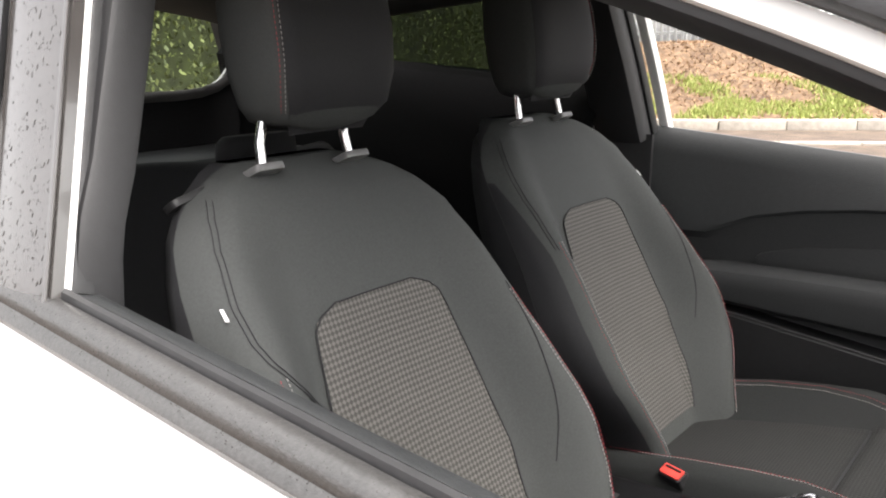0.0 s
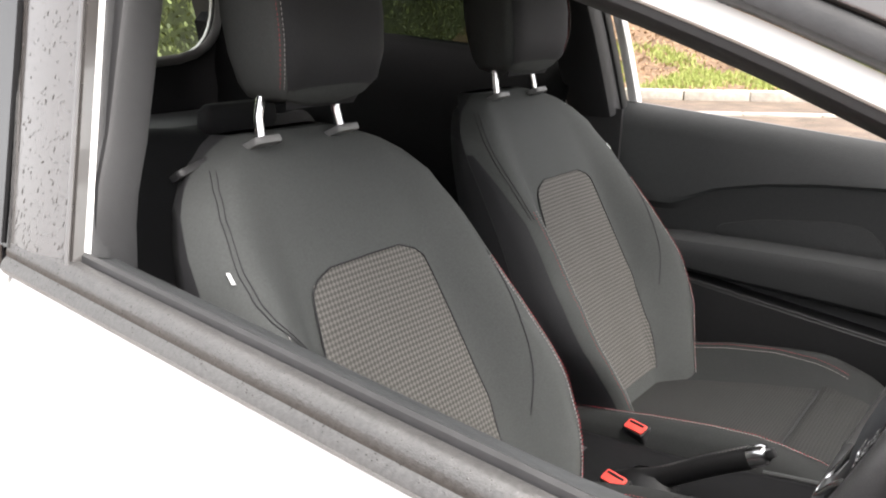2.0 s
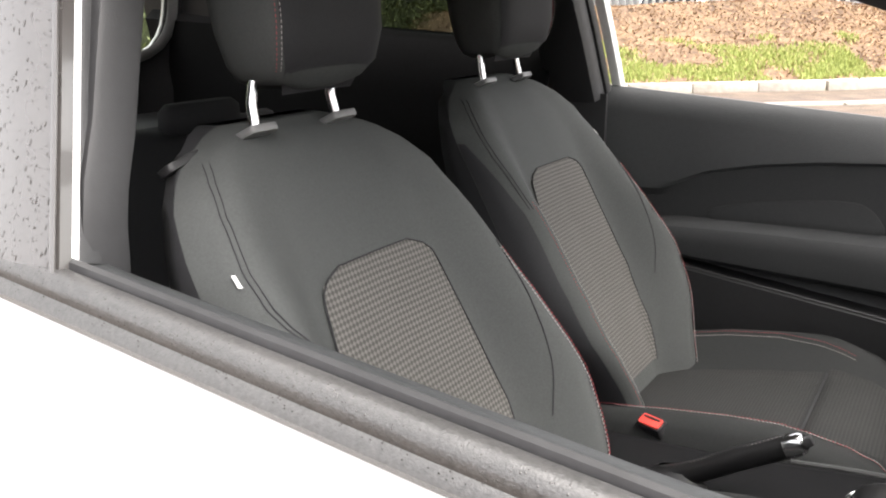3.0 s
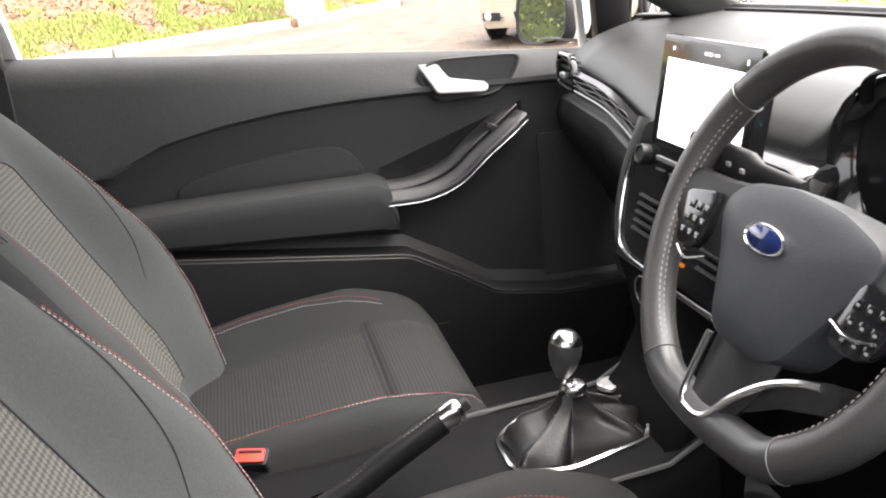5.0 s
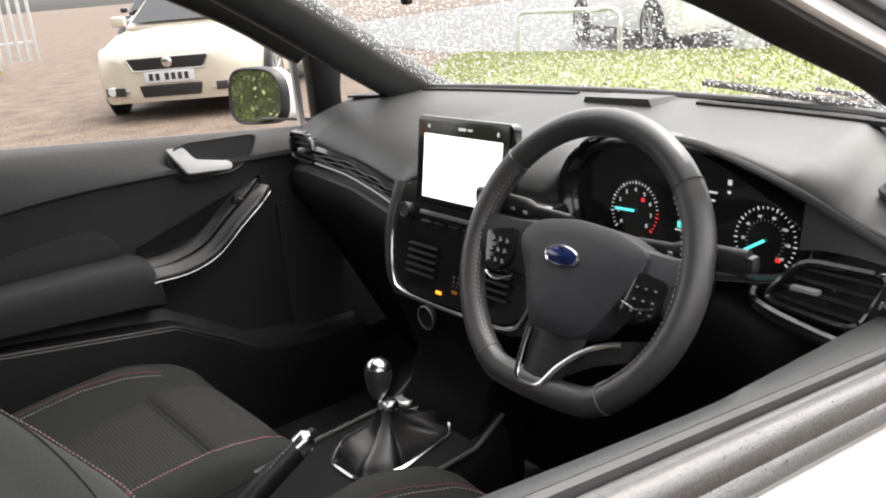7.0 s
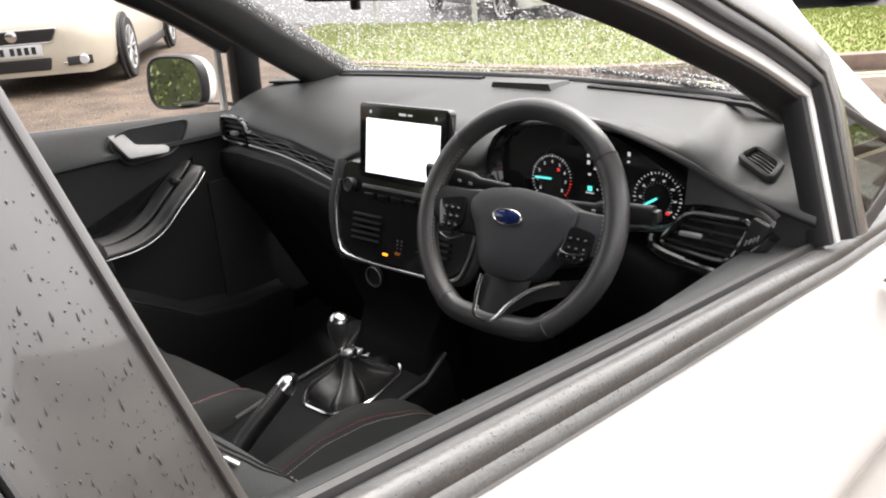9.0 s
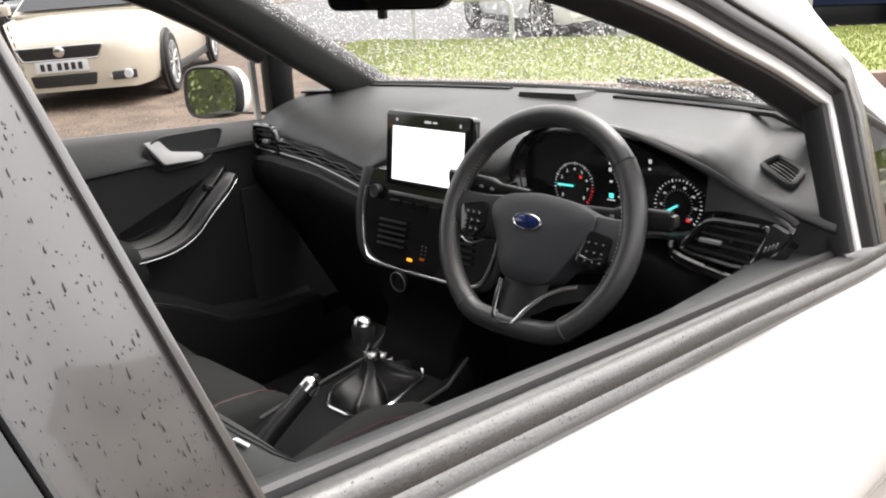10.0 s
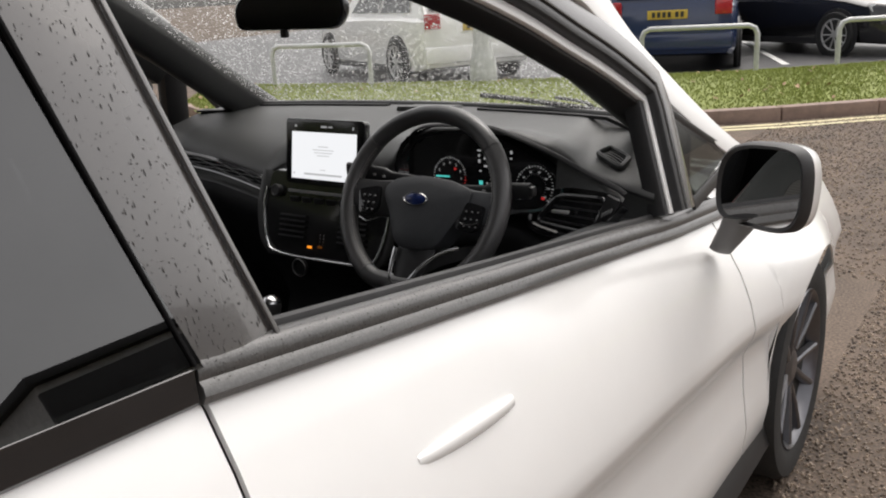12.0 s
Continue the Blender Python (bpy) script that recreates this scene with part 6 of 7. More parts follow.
slab("insert_panel", rounded([(-.50, .736), (-.145, .732), (-.165, .772), (-.195, .795), (-.26, .797), (-.40, .783), (-.49, .762)], .02, 4), .006, frame_pose((-.7005, 0, 0), (0, 1, 0), (0, 0, 1)), DOORCLOTH, card, "inset cloth panel above the armrest", .003)
# grab handle with its chrome line
grab = smooth_line([(-.645, -.125, .690), (-.640, -.05, .692), (-.640, .015, .712), (-.645, .075, .755), (-.655, .135, .793), (-.672, .165, .808)], 30)
sweep("grab_handle", grab, rounded([(-.020, -.008), (.012, -.011), (.016, .002), (.010, .008), (-.018, .008)], .004), GRAB_BLACK, card, "gloss black grab handle", up=(0.5, -0.3, 0.8))
sweep("grab_chrome", grab + np.array((.018, .003, -.008)), oval(.0018, .0014, 8), CHROME, card, "chrome line under the grab handle")
sweep("grab_base", grab + np.array((-.034, -.012, .016)), rounded([(-.016, -.006), (.016, -.006), (.014, .006), (-.014, .006)], .003), GRAB_BLACK, card, "black base beside the grab handle", up=(0.5, -0.3, 0.8))
# flat sheet on the lining; the hollow's shade is only its black
sheet("grab_hollow", [[(-.700, y, z) for y, z in zip(np.linspace(-.12, .17, 12), np.linspace(.70 + k * .01, .80 + k * .008, 12))] for k in range(5)], GLOSS_BLACK, card, "flat black sheet for the shaded hollow behind the handle", thick=0.003)
box("window_switch", (.02, .04, .012), pose(-.672, .105, .790, -30, 0, 0), DARK, card, "black window switch")
box("switch_mark", (.004, .012, .002), pose(-.662, .103, .798, -30, 0, 0), SATIN, card, "silver switch edge", 0)
# opener in its bowl
bowl = rounded([(-.034, .905), (.010, .930), (.175, .922), (.155, .880), (.120, .852), (.005, .850)], .02, 5)
bm_c = np.mean(bowl, axis=0)
loft("opener_bowl", [[(x, bm_c[0] + (p[0] - bm_c[0]) * k, bm_c[1] + (p[1] - bm_c[1]) * k) for p in bowl] for k, x in ((1.05, -.6965), (1.00, -.6940), (0.95, -.6960), (0.88, -.702), (0.80, -.709), (0.2, -.711))], DOORCARD, card, "dark bowl behind the opener", angle=30)
slab("opener", rounded([(-.028, .068), (.010, .067), (.028, .036), (.096, .020), (.104, .010), (.096, .000), (.002, .008)], .006, 3), .012, frame_pose((-.680, 0, .858), (0, 1, 0), (-.42, 0, .907)), SILVER, card, "silver door opener", .004)
# ---- ground, verge, bank ----
ASPHALT = material("wet_gravel_asphalt", (0.035, 0.027, 0.022), 0.8, vary=0.6, scale=105, bump=1.0, bump_scale=105, tint=(0.20, 0.15, 0.115), spec=0.25)
TARMAC = material("dark_car_park_tarmac", (0.04, 0.04, 0.042), 0.5, vary=0.3, scale=40, bump=0.5, bump_scale=90)
CONCRETE = material("pale_kerb_concrete", (0.34, 0.31, 0.27), 0.8, vary=0.25, scale=14, bump=0.5, bump_scale=60)
RED_KERB = material("pinkish_kerb_stone", (0.25, 0.18, 0.15), 0.8, vary=0.25, scale=14, bump=0.5, bump_scale=60)
YELLOW = material("worn_yellow_paint", (0.58, 0.52, 0.32), 0.7, vary=0.3, scale=30)
LINE_WHITE = material("worn_white_paint", (0.6, 0.6, 0.58), 0.7, vary=0.2, scale=30)
EARTH = material("brown_leaf_litter", (0.10, 0.055, 0.032), 0.95, vary=0.5, scale=9, bump=1.0, bump_scale=30, tint=(0.26, 0.17, 0.10), big=1.2)
TURF = material("short_turf", (0.19, 0.22, 0.055), 0.95, vary=0.3, scale=30, bump=0.4, bump_scale=90, tint=(0.25, 0.29, 0.085), big=0.9)
GALV = material("galvanised_steel", (0.48, 0.49, 0.49), 0.45, metal=0.3, vary=0.12, scale=30)


def leafy(name, low, high, rough=0.6):
    """Foliage whose colour changes from leaf to leaf."""
    m = material(name, low, rough, vary=0.1)
    n, l = m.node_tree.nodes, m.node_tree.links
    geo, ramp = n.new("ShaderNodeNewGeometry"), n.new("ShaderNodeValToRGB")
    ramp.color_ramp.elements[0].color, ramp.color_ramp.elements[1].color = (*low, 1), (*high, 1)
    l.new(geo.outputs["Random Per Island"], ramp.inputs[0])
    l.new(ramp.outputs[0], n["Principled BSDF"].inputs["Base Color"])
    n["Principled BSDF"].inputs["Transmission Weight"].default_value = 0.0
    return m


HEDGE = leafy("hedge_leaves", (0.04, 0.055, 0.015), (0.16, 0.19, 0.06))
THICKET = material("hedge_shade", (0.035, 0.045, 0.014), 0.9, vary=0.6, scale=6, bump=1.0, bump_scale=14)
GRASS = leafy("grass_blades", (0.19, 0.23, 0.05), (0.31, 0.35, 0.10))
LITTER = leafy("fallen_leaves", (0.12, 0.06, 0.03), (0.38, 0.25, 0.14), 0.8)
STONES = leafy("gravel_stones", (0.05, 0.036, 0.028), (0.34, 0.265, 0.20), 0.6)

ground = sheet("ground", [[(x, y, 0) for x in (-300, -60, -12, 12, 60, 300)] for y in (-300, -60, -12, 12, 60, 300)], ASPHALT, None, smooth=False)
tagged(ground, "wet brown-grey gravelly asphalt", "ground", kind="structure")


def kerb_line(name, pts, mat, label, w=0.13, h=0.12, length=0.9):
    """A row of kerb stones along a line, each a block of its own."""
    pts = np.array(pts, float)
    root = new(name)
    root.location = (*pts[0], 0)
    tagged(root, label, "kerb", kind="structure")
    seg = np.linalg.norm(np.diff(pts, axis=0), axis=1)
    run = np.r_[0, np.cumsum(seg)]
    block = None
    for s in np.arange(0, run[-1] - length, length):
        a, c = (np.array([np.interp(v, run, pts[:, k]) for k in (0, 1)]) for v in (s, s + length))
        turn = math.degrees(math.atan2(c[1] - a[1], c[0] - a[0]))
        m = pose((a[0] + c[0]) / 2, (a[1] + c[1]) / 2, h / 2 - 0.02, 0, 0, turn)
        if block is None:
            block = box("kerb_stone", (length - 0.008, w, h + 0.04), Matrix(), mat, None, bevel=0.015)
            ob = block
        else:
            ob = new("kerb_stone", block.data)
        ob.matrix_basis = m
        put(ob, root)
    return root


NEAR = [(14, 17.2), (6, 11.9), (3, 9.7), (0.17, 7.45), (-0.93, 6.5), (-3.0, 5.2), (-5.6, 4.9), (-7.4, 5.8)]
FAR = [(14, 21.5), (6, 15.0), (2.2, 12.4), (-0.4, 10.9), (-1.8, 9.8), (-4.2, 8.65), (-6.4, 7.9), (-8.0, 7.4)]
kerb_line("kerb_front", NEAR, RED_KERB, "pinkish kerb stones along the grass verge")
kerb_line("kerb_far", FAR, CONCRETE, "pale kerb edge of the car park", h=0.10)
rows = []
for k in range(9):
    t = k / 8
    rows.append([(a[0] + (c[0] - a[0]) * t, a[1] + (c[1] - a[1]) * t, 0.10 + 0.10 * math.sin(math.pi * t)) for a, c in zip(smooth_line([(*p, 0) for p in NEAR], 30), smooth_line([(*p, 0) for p in FAR], 30))])
verge = sheet("grass_verge", rows, TURF, None)
tagged(verge, "mown grass verge with fallen leaves", "grass", kind="structure")
for off in (0.22, 0.36):
    line = smooth_line([(x + 0.66 * off, y - 0.75 * off, 0) for x, y in NEAR], 50)
    tagged(sweep("yellow_line", line, [(-.04, .001), (.04, .001), (.04, .005), (-.04, .005)], YELLOW), "worn yellow line beside the kerb", "road marking", kind="structure")
carpark = sheet("car_park", [[(x, y, 0.012) for x, y in ((a[0], a[1] + 0.12), (a[0] - 2, a[1] + 8), (a[0] - 8, a[1] + 60))] for a in FAR + [(-13.0, 9.0), (-21.0, 13.0)]], TARMAC, None, smooth=False)
tagged(carpark, "dark wet car park tarmac", "ground", kind="structure")
for k in range(5):
    a = np.array((-6.8 + 2.55 * k, 9.6 + 0.95 * k))
    ob = sweep("bay_line", [(*a, 0.016), (*(a + (-1.9, 4.6)), 0.016)], [(-.05, 0), (.05, 0), (.05, .004), (-.05, .004)], LINE_WHITE)
    tagged(ob, "white parking bay line", "road marking", kind="structure")
# far side of the road: pavement edge, bank of leaf litter and turf
LEFT = [(-9.0, -16), (-10.3, -8), (-11.2, -4.5), (-12.2, -2.0), (-13.3, -0.4), (-14.4, 1.4), (-16.6, 3.2)]
kerb_line("kerb_bank", LEFT, CONCRETE, "pale concrete kerb below the bank", w=0.28, h=0.14)
kerb_line("kerb_road", [(x + 1.9, y + 0.5) for x, y in LEFT[1:-1]], CONCRETE, "pale flush kerb along the road", w=0.2, h=0.03)
rows = []
base = smooth_line([(*p, 0) for p in LEFT], 40)
for t in np.linspace(0, 1, 16):
    rows.append([(p[0] - 6.0 * t, p[1] - 1.2 * t, 0.10 + 1.15 * min(1, t * 1.35) ** 1.2 * float(np.interp(p[1], [-16, -2, 1.5, 3.2], [1, 1, 0.5, 0.15])) + 0.06 * noise.noise((p[0] * 0.8, p[1] * 0.8, t * 6))) for p in base])
bank = sheet("bank", rows, EARTH, None)
tagged(bank, "earth bank covered with brown fallen leaves", "ground", kind="structure")
BANK = np.array(rows)


def bank_point(u, t):
    i, j = t * 15, u * 39
    a, b = min(14, int(i)), min(38, int(j))
    p, q = i - a, j - b
    return (1 - p) * ((1 - q) * BANK[a, b] + q * BANK[a, b + 1]) + p * ((1 - q) * BANK[a + 1, b] + q * BANK[a + 1, b + 1])


def scatter_quads(name, spots, size, mat, label, category, upright=0.3, slim=1.0, parent=None):
    """Many small bent leaves, joined in one mesh."""
    verts, faces = [], []
    for p in spots:
        a = random.uniform(0, 2 * math.pi)
        tilt = random.uniform(-1, 1) * upright * math.pi / 2
        r = size * random.uniform(0.6, 1.3)
        x = Vector((math.cos(a) * math.cos(tilt), math.sin(a) * math.cos(tilt), math.sin(tilt)))
        y = Vector((-math.sin(a), math.cos(a), random.uniform(-0.6, 0.6) * upright)).normalized()
        k, c = len(verts), Vector(p)
        verts += [c - x * r, c + y * r * 0.5 * slim, c + x * r, c - y * r * 0.5 * slim]
        faces += [(k, k + 1, k + 2, k + 3)]
    me = bpy.data.meshes.new(name)
    me.from_pydata([tuple(v) for v in verts], [], faces)
    me.materials.append(mat)
    ob = put(new(name, me), parent)
    return tagged(ob, label, category, kind="stuff") if parent is None else tagged(ob, label, kind="stuff")


def scatter_blades(name, spots, height, mat, label, slack=0.4):
    verts, faces = [], []
    for p in spots:
        a, h = random.uniform(0, 2 * math.pi), height * random.uniform(0.5, 1.3)
        d = Vector((math.cos(a), math.sin(a), 0))
        lean = Vector((random.uniform(-1, 1), random.uniform(-1, 1), 0)) * h * slack
        k, c, w = len(verts), Vector(p), 0.0035 + height * 0.16
        verts += [c - d * w, c + d * w, c + lean + Vector((0, 0, h))]
        faces.append((k, k + 1, k + 2))
    me = bpy.data.meshes.new(name)
    me.from_pydata([tuple(v) for v in verts], [], faces)
    me.materials.append(mat)
    return tagged(new(name, me), label, "grass", kind="stuff")


random.seed(11)
scatter_quads("leaf_litter", [bank_point(random.random(), random.random() ** 0.8) + (0, 0, 0.03) for _ in range(45000)], 0.03, LITTER, "brown fallen leaves on the bank", "leaves", 0.5)
spots = []
while len(spots) < 34000:
    u, t = random.random(), random.uniform(0.02, 0.42)
    if 1.5 * noise.noise((u * 22, t * 6, 3.0)) + 0.40 - abs(t - 0.16) * 2.2 > random.random() * 0.8:
        spots.append(bank_point(u, t))
scatter_blades("bank_grass", spots, 0.075, GRASS, "tufts of bright grass at the foot of the bank")
spots = []
near_s, far_s = smooth_line([(*p, 0) for p in NEAR], 30), smooth_line([(*p, 0) for p in FAR], 30)
for _ in range(60000):
    u, t = random.uniform(0.12, 1), random.uniform(0.02, 0.98)
    j = u * 28.99
    a, q = int(j), j - int(j)
    n_, f_ = near_s[a] * (1 - q) + near_s[a + 1] * q, far_s[a] * (1 - q) + far_s[a + 1] * q
    spots.append((*(n_ + (f_ - n_) * t)[:2], 0.10 + 0.10 * math.sin(math.pi * t)))
scatter_blades("verge_grass", spots, 0.026, GRASS, "short grass blades of the verge", 0.6)
scatter_quads("verge_leaves", [np.array(p) + (0, 0, 0.03) for p in spots[:250]], 0.035, LITTER, "fallen leaves on the verge", "leaves", 0.4)


def pebbles(name, spots, label, most=0.0085):
    verts, faces = [], []
    for p in spots:
        r = random.uniform(0.003, most)
        a = random.uniform(0, 6.28)
        k = len(verts)
        c, s = math.cos(a) * r, math.sin(a) * r
        e = random.uniform(0.6, 1.0)
        verts += [(p[0] + c, p[1] + s, -0.001), (p[0] - s * e, p[1] + c * e, -0.001), (p[0] - c, p[1] - s, -0.001), (p[0] + s * e, p[1] - c * e, -0.001),
                  (p[0] + c * .55, p[1] + s * .55, r * .8), (p[0] - s * e * .5, p[1] + c * e * .5, r * .7), (p[0] - c * .5, p[1] - s * .5, r * .8), (p[0] + s * e * .6, p[1] - c * e * .6, r * .65)]
        faces += [(k + i, k + (i + 1) % 4, k + 4 + (i + 1) % 4, k + 4 + i) for i in range(4)] + [(k + 4, k + 5, k + 6, k + 7)]
    me = bpy.data.meshes.new(name)
    me.from_pydata(verts, [], faces)
    me.materials.append(STONES)
    return tagged(new(name, me), label, "gravel", kind="stuff")


pebbles("loose_gravel", [(0.80 + abs(random.gauss(0, 1.7)), random.gauss(2.3, 1.9), 0) for _ in range(70000)], "loose brown gravel chips on the wet ground")
pebbles("loose_gravel", [(random.uniform(-0.6, 5.5), random.uniform(2.6, 7.6), 0) for _ in range(60000)], "loose brown gravel chips on the wet ground", 0.011)
pebbles("loose_gravel", [(random.gauss(-6.2, 1.9), random.gauss(1.8, 1.9), 0) for _ in range(9000)], "loose brown gravel chips on the wet ground")


# ---- fence, posts and rails ----
fence = thing("palisade_fence", (-17.2, -6, 1.1), "pale galvanised palisade fence on the bank", "fence")
picket_shape = rounded([(-.034, 0), (.034, 0), (.034, 2.2), (0, 2.32), (-.034, 2.2)], 0.006, 2)
first = None
for k in range(125):
    y = -16.5 + 0.165 * k
    x = -17.4 + 0.03 * (y + 6)
    m = Matrix.Translation((x, y, float(np.interp(y, [-16, -2, 1.5, 3.2], [1.12, 1.12, 0.6, 0.25])))) @ frame_pose((0, 0, 0), (0, 1, 0), (0, 0, 1))
    if first is None:
        first = slab("picket", picket_shape, 0.012, Matrix(), GALV, None, "", 0.003)
        ob = first
    else:
        ob = new("picket", first.data)
    ob.matrix_basis = m
    put(ob, fence)
for h in (0.35, 1.75):
    sweep("fence_rail", [(-17.42 + 0.03 * (y + 6), y, float(np.interp(y, [-16, -2, 1.5, 3.2], [1.12, 1.12, 0.6, 0.25])) + h) for y in np.linspace(-16.5, 4.0, 30)], rounded([(-.025, -.03), (.025, -.03), (.025, .03), (-.025, .03)], .006), GALV, fence, "horizontal rail")
for k in range(8):
    y = -16.0 + 2.75 * k
    box("fence_post", (0.10, 0.10, 2.5), pose(-17.5 + 0.03 * (y + 6), y, float(np.interp(y, [-16, -2, 1.5, 3.2], [1.12, 1.12, 0.6, 0.25])) + 1.15), GALV, fence, "steel post", 0.01)
gate = thing("gate_post", (-14.3, 0.9, 0), "white rendered gate post with a dark stone at its foot", "post")
box("shaft", (0.42, 0.55, 2.4), pose(-14.3, 0.95, 1.2, 0, 0, 20), FRAME_WHITE, gate, "white rendered shaft", 0.03)
box("foot_stone", (0.35, 0.22, 0.16), pose(-13.95, 0.62, 0.07, 0, 0, 20), EARTH, gate, "dark stone", 0.04)


def hoop(a, c, h=0.62):
    ob = thing("hoop_rail", (*a, 0.1), "galvanised steel hoop rail on the verge", "barrier", "hoop rails")
    a, c = np.array((*a, 0.05)), np.array((*c, 0.05))
    d = (c - a) / np.linalg.norm(c - a)
    line = [a, a + (0, 0, h * 0.6), a + (0, 0, h - 0.10), a + d * 0.03 + (0, 0, h - 0.03), a + d * 0.10 + (0, 0, h), c - d * 0.10 + (0, 0, h), c - d * 0.03 + (0, 0, h - 0.03), c + (0, 0, h - 0.10), c + (0, 0, h * 0.6), c]
    sweep("hoop_tube", line, oval(.03, .03, 12), GALV, ob, "bent steel tube", up=np.cross(d, (0, 0, 1)), angle=70)


for a, c in (((-7.0, 7.0), (-5.6, 7.25)), ((-2.8, 9.0), (-1.55, 9.4)), ((-0.78, 10.0), (0.45, 10.9)), ((1.4, 11.8), (2.8, 12.6))):
    hoop(a, c)
post = thing("lamp_post", (-4.5, 8.1, 0.1), "grey steel lamp post with a wide base", "lamp post")
turned("post_shaft", [(.17, 0), (.165, .25), (.13, .42), (.105, .55), (.10, 1.4), (.08, 6.0)], Matrix.Translation((-4.5, 8.1, 0.08)), GALV, post, "grey steel column", 24)

# ---- hedges and trees ----
random.seed(5)


def hedge(name, line, depth, height, count, label, leaf=0.085):
    line = smooth_line([(*p, 0) for p in line], 40)
    ob = thing(name, tuple(line[0]), label, "hedge")
    rows = []
    for k in range(9):
        t = math.pi * k / 8
        rows.append([(p[0] + 0.25 * noise.noise((p[0] * .7, p[1] * .7, k)), p[1] + math.cos(t) * depth * 0.36 + 0.25 * noise.noise((p[1] * .7, k, p[0] * .6)), max(0, math.sin(t)) ** 0.4 * height * 0.86 + 0.2 * noise.noise((k, p[0] * .8, p[1] * .8))) for p in line])
    # filler sheet behind the leaves; the hedge's inner shade is in its colour
    sheet("thicket", rows, THICKET, ob, "inner sheet, dark green for the shade in the hedge")
    spots = []
    for _ in range(count):
        p = line[random.randrange(40)] + np.array((random.uniform(-.4, .4), random.uniform(-.4, .4), 0))
        t = random.uniform(0, math.pi)
        bulge = 1 + 0.25 * noise.noise((p[0] * .9, p[1] * .9, t * 2)) + random.uniform(-.10, .08)
        spots.append((p[0] + random.uniform(-.3, .3), p[1] + math.cos(t) * depth * 0.5 * bulge, max(0.02, math.sin(t)) ** 0.4 * height * bulge + random.uniform(-.15, .1)))
    scatter_quads("foliage", spots, leaf, HEDGE, "green leaves", "", 1.0, 1.1, ob)
    return ob


hedge("hedge", [(-17, -12), (-11, -10.2), (-5, -8.4), (0, -7.8), (2, -8.2)], 2.6, 4.2, 290000, "dense green hedge behind the car", 0.032)


# ---- parked cars ----
def side_car(name, L, W, H, paint, m, label, hood=0.86, front=0.62, rake=0.42, rim_r=0.32):
    """A car: body, glass, lamps, grille, plates with bars and wheels. It stands along y, facing +y."""
    ob = new(name)
    tagged(ob, label, "car", "parked cars")
    a, w = L / 2, W / 2
    ys = [-a, -a + .05, -a + .22, -a + .8, -.3, .5, a - 1.15, a - .72, a - .40, a - .20, a - .08, a - .02, a]
    top = [.80, .92, hood + .06, hood + .08, hood + .08, hood + .06, hood + .03, hood - .02, hood - .09, front + .13, front + .09, front + .05, front + .0]
    half = [.74, .90, .97, 1.0, 1.0, 1.0, 1.0, .99, .965, .91, .80, .66, .52]
    low = [.36, .26, .22, .20, .20, .20, .20, .20, .20, .19, .18, .19, .22]
    rings = []
    for y, t, k, z0 in zip(ys, top, half, low):
        s = w * k
        mid_z = z0 + (t - z0) * 0.55
        rings.append([(-s * .94, y, z0), (-s * .99, y, z0 + .10), (-s, y, mid_z), (-s * .97, y, t - .06), (-s * .88, y, t), (-s * .4, y, t + .025), (s * .4, y, t + .025), (s * .88, y, t), (s * .97, y, t - .06), (s, y, mid_z), (s * .99, y, z0 + .10), (s * .94, y, z0)])
    body = loft("body", rings, paint, ob, "painted body", angle=35)
    y0, y1, y2, y3 = -a + .12, -a + .12 + rake * 0.9, a - 1.15 - 2 * rake, a - 1.05
    b = hood + .06
    gh = []
    for y, z, k in ((y0, b, .84), (y1, H - .04, .72), ((y1 + y2) / 2, H, .74), (y2, H - .03, .72), (y3, b - .02, .86)):
        s = w * k
        base_k = w * .88
        gh.append([(-base_k, y, b - .03), (-s, y, max(z - .02, b)), (-s * .8, y, max(z, b)), (s * .8, y, max(z, b)), (s, y, max(z - .02, b)), (base_k, y, b - .03)])
    cabin = loft("cabin", gh, paint, ob, "roof and pillars", angle=30)
    for s in (-1, 1):
        for f0, f1 in ((.06, .46), (.50, .92)):
            pts = []
            for f, h in ((f0, .12), (f1, .12), (f1 - .03 * 0, .86), (f0, .86)):
                y = y1 - .12 + (y3 - .28 - y1) * f if h < .5 else y1 + .06 + (y2 - y1 - .02) * f
                z = b + (H - .05 - b) * h
                x = w * (.88 + (.725 - .88) * h) + .012
                pts.append((s * x, y, z))
            mesh("side_window", pts, [(0, 1, 2, 3)], DARKGLASS_CAR, cabin, "dark side window", smooth=False)
        lamp = slab("headlight", rounded([(-.20, -.05), (.14, -.07), (.21, .05), (.17, .085), (-.10, .06), (-.20, .01)] if s > 0 else [(.20, -.05), (.20, .01), (.10, .06), (-.17, .085), (-.21, .05), (-.14, -.07)], .03, 3), .05, Matrix.Translation((s * w * .77, a - .19, front + .05)) @ frame_pose((0, 0, 0), (s * s * .80, -s * .60, 0), (0, -.45, .89)), LAMP_CLEAR, body, "clear headlight", .012)
        turned("reflector", [(.055, 0), (.05, .012), (.03, .018), (0, .018)], Matrix.Translation((s * w * .74, a - .15, front + .055)) @ frame_pose((0, 0, 0), (.80, -s * .60, 0), (0, -.3, .95)) @ pose(0, 0, 0, 0, 0, 0), CHROME, lamp, "round reflector", 16)
        box("fog_trim", (.22, .012, .012), pose(s * w * .60, a - .012, .30, 0, 0, -s * 16), CHROME, body, "bright fog light bar", .004)
        box("tail_light", (.22, .05, .20), pose(s * w * .78, -a + .015, .86, 0, 0, s * 14), TAIL_RED, body, "red tail light", .02)
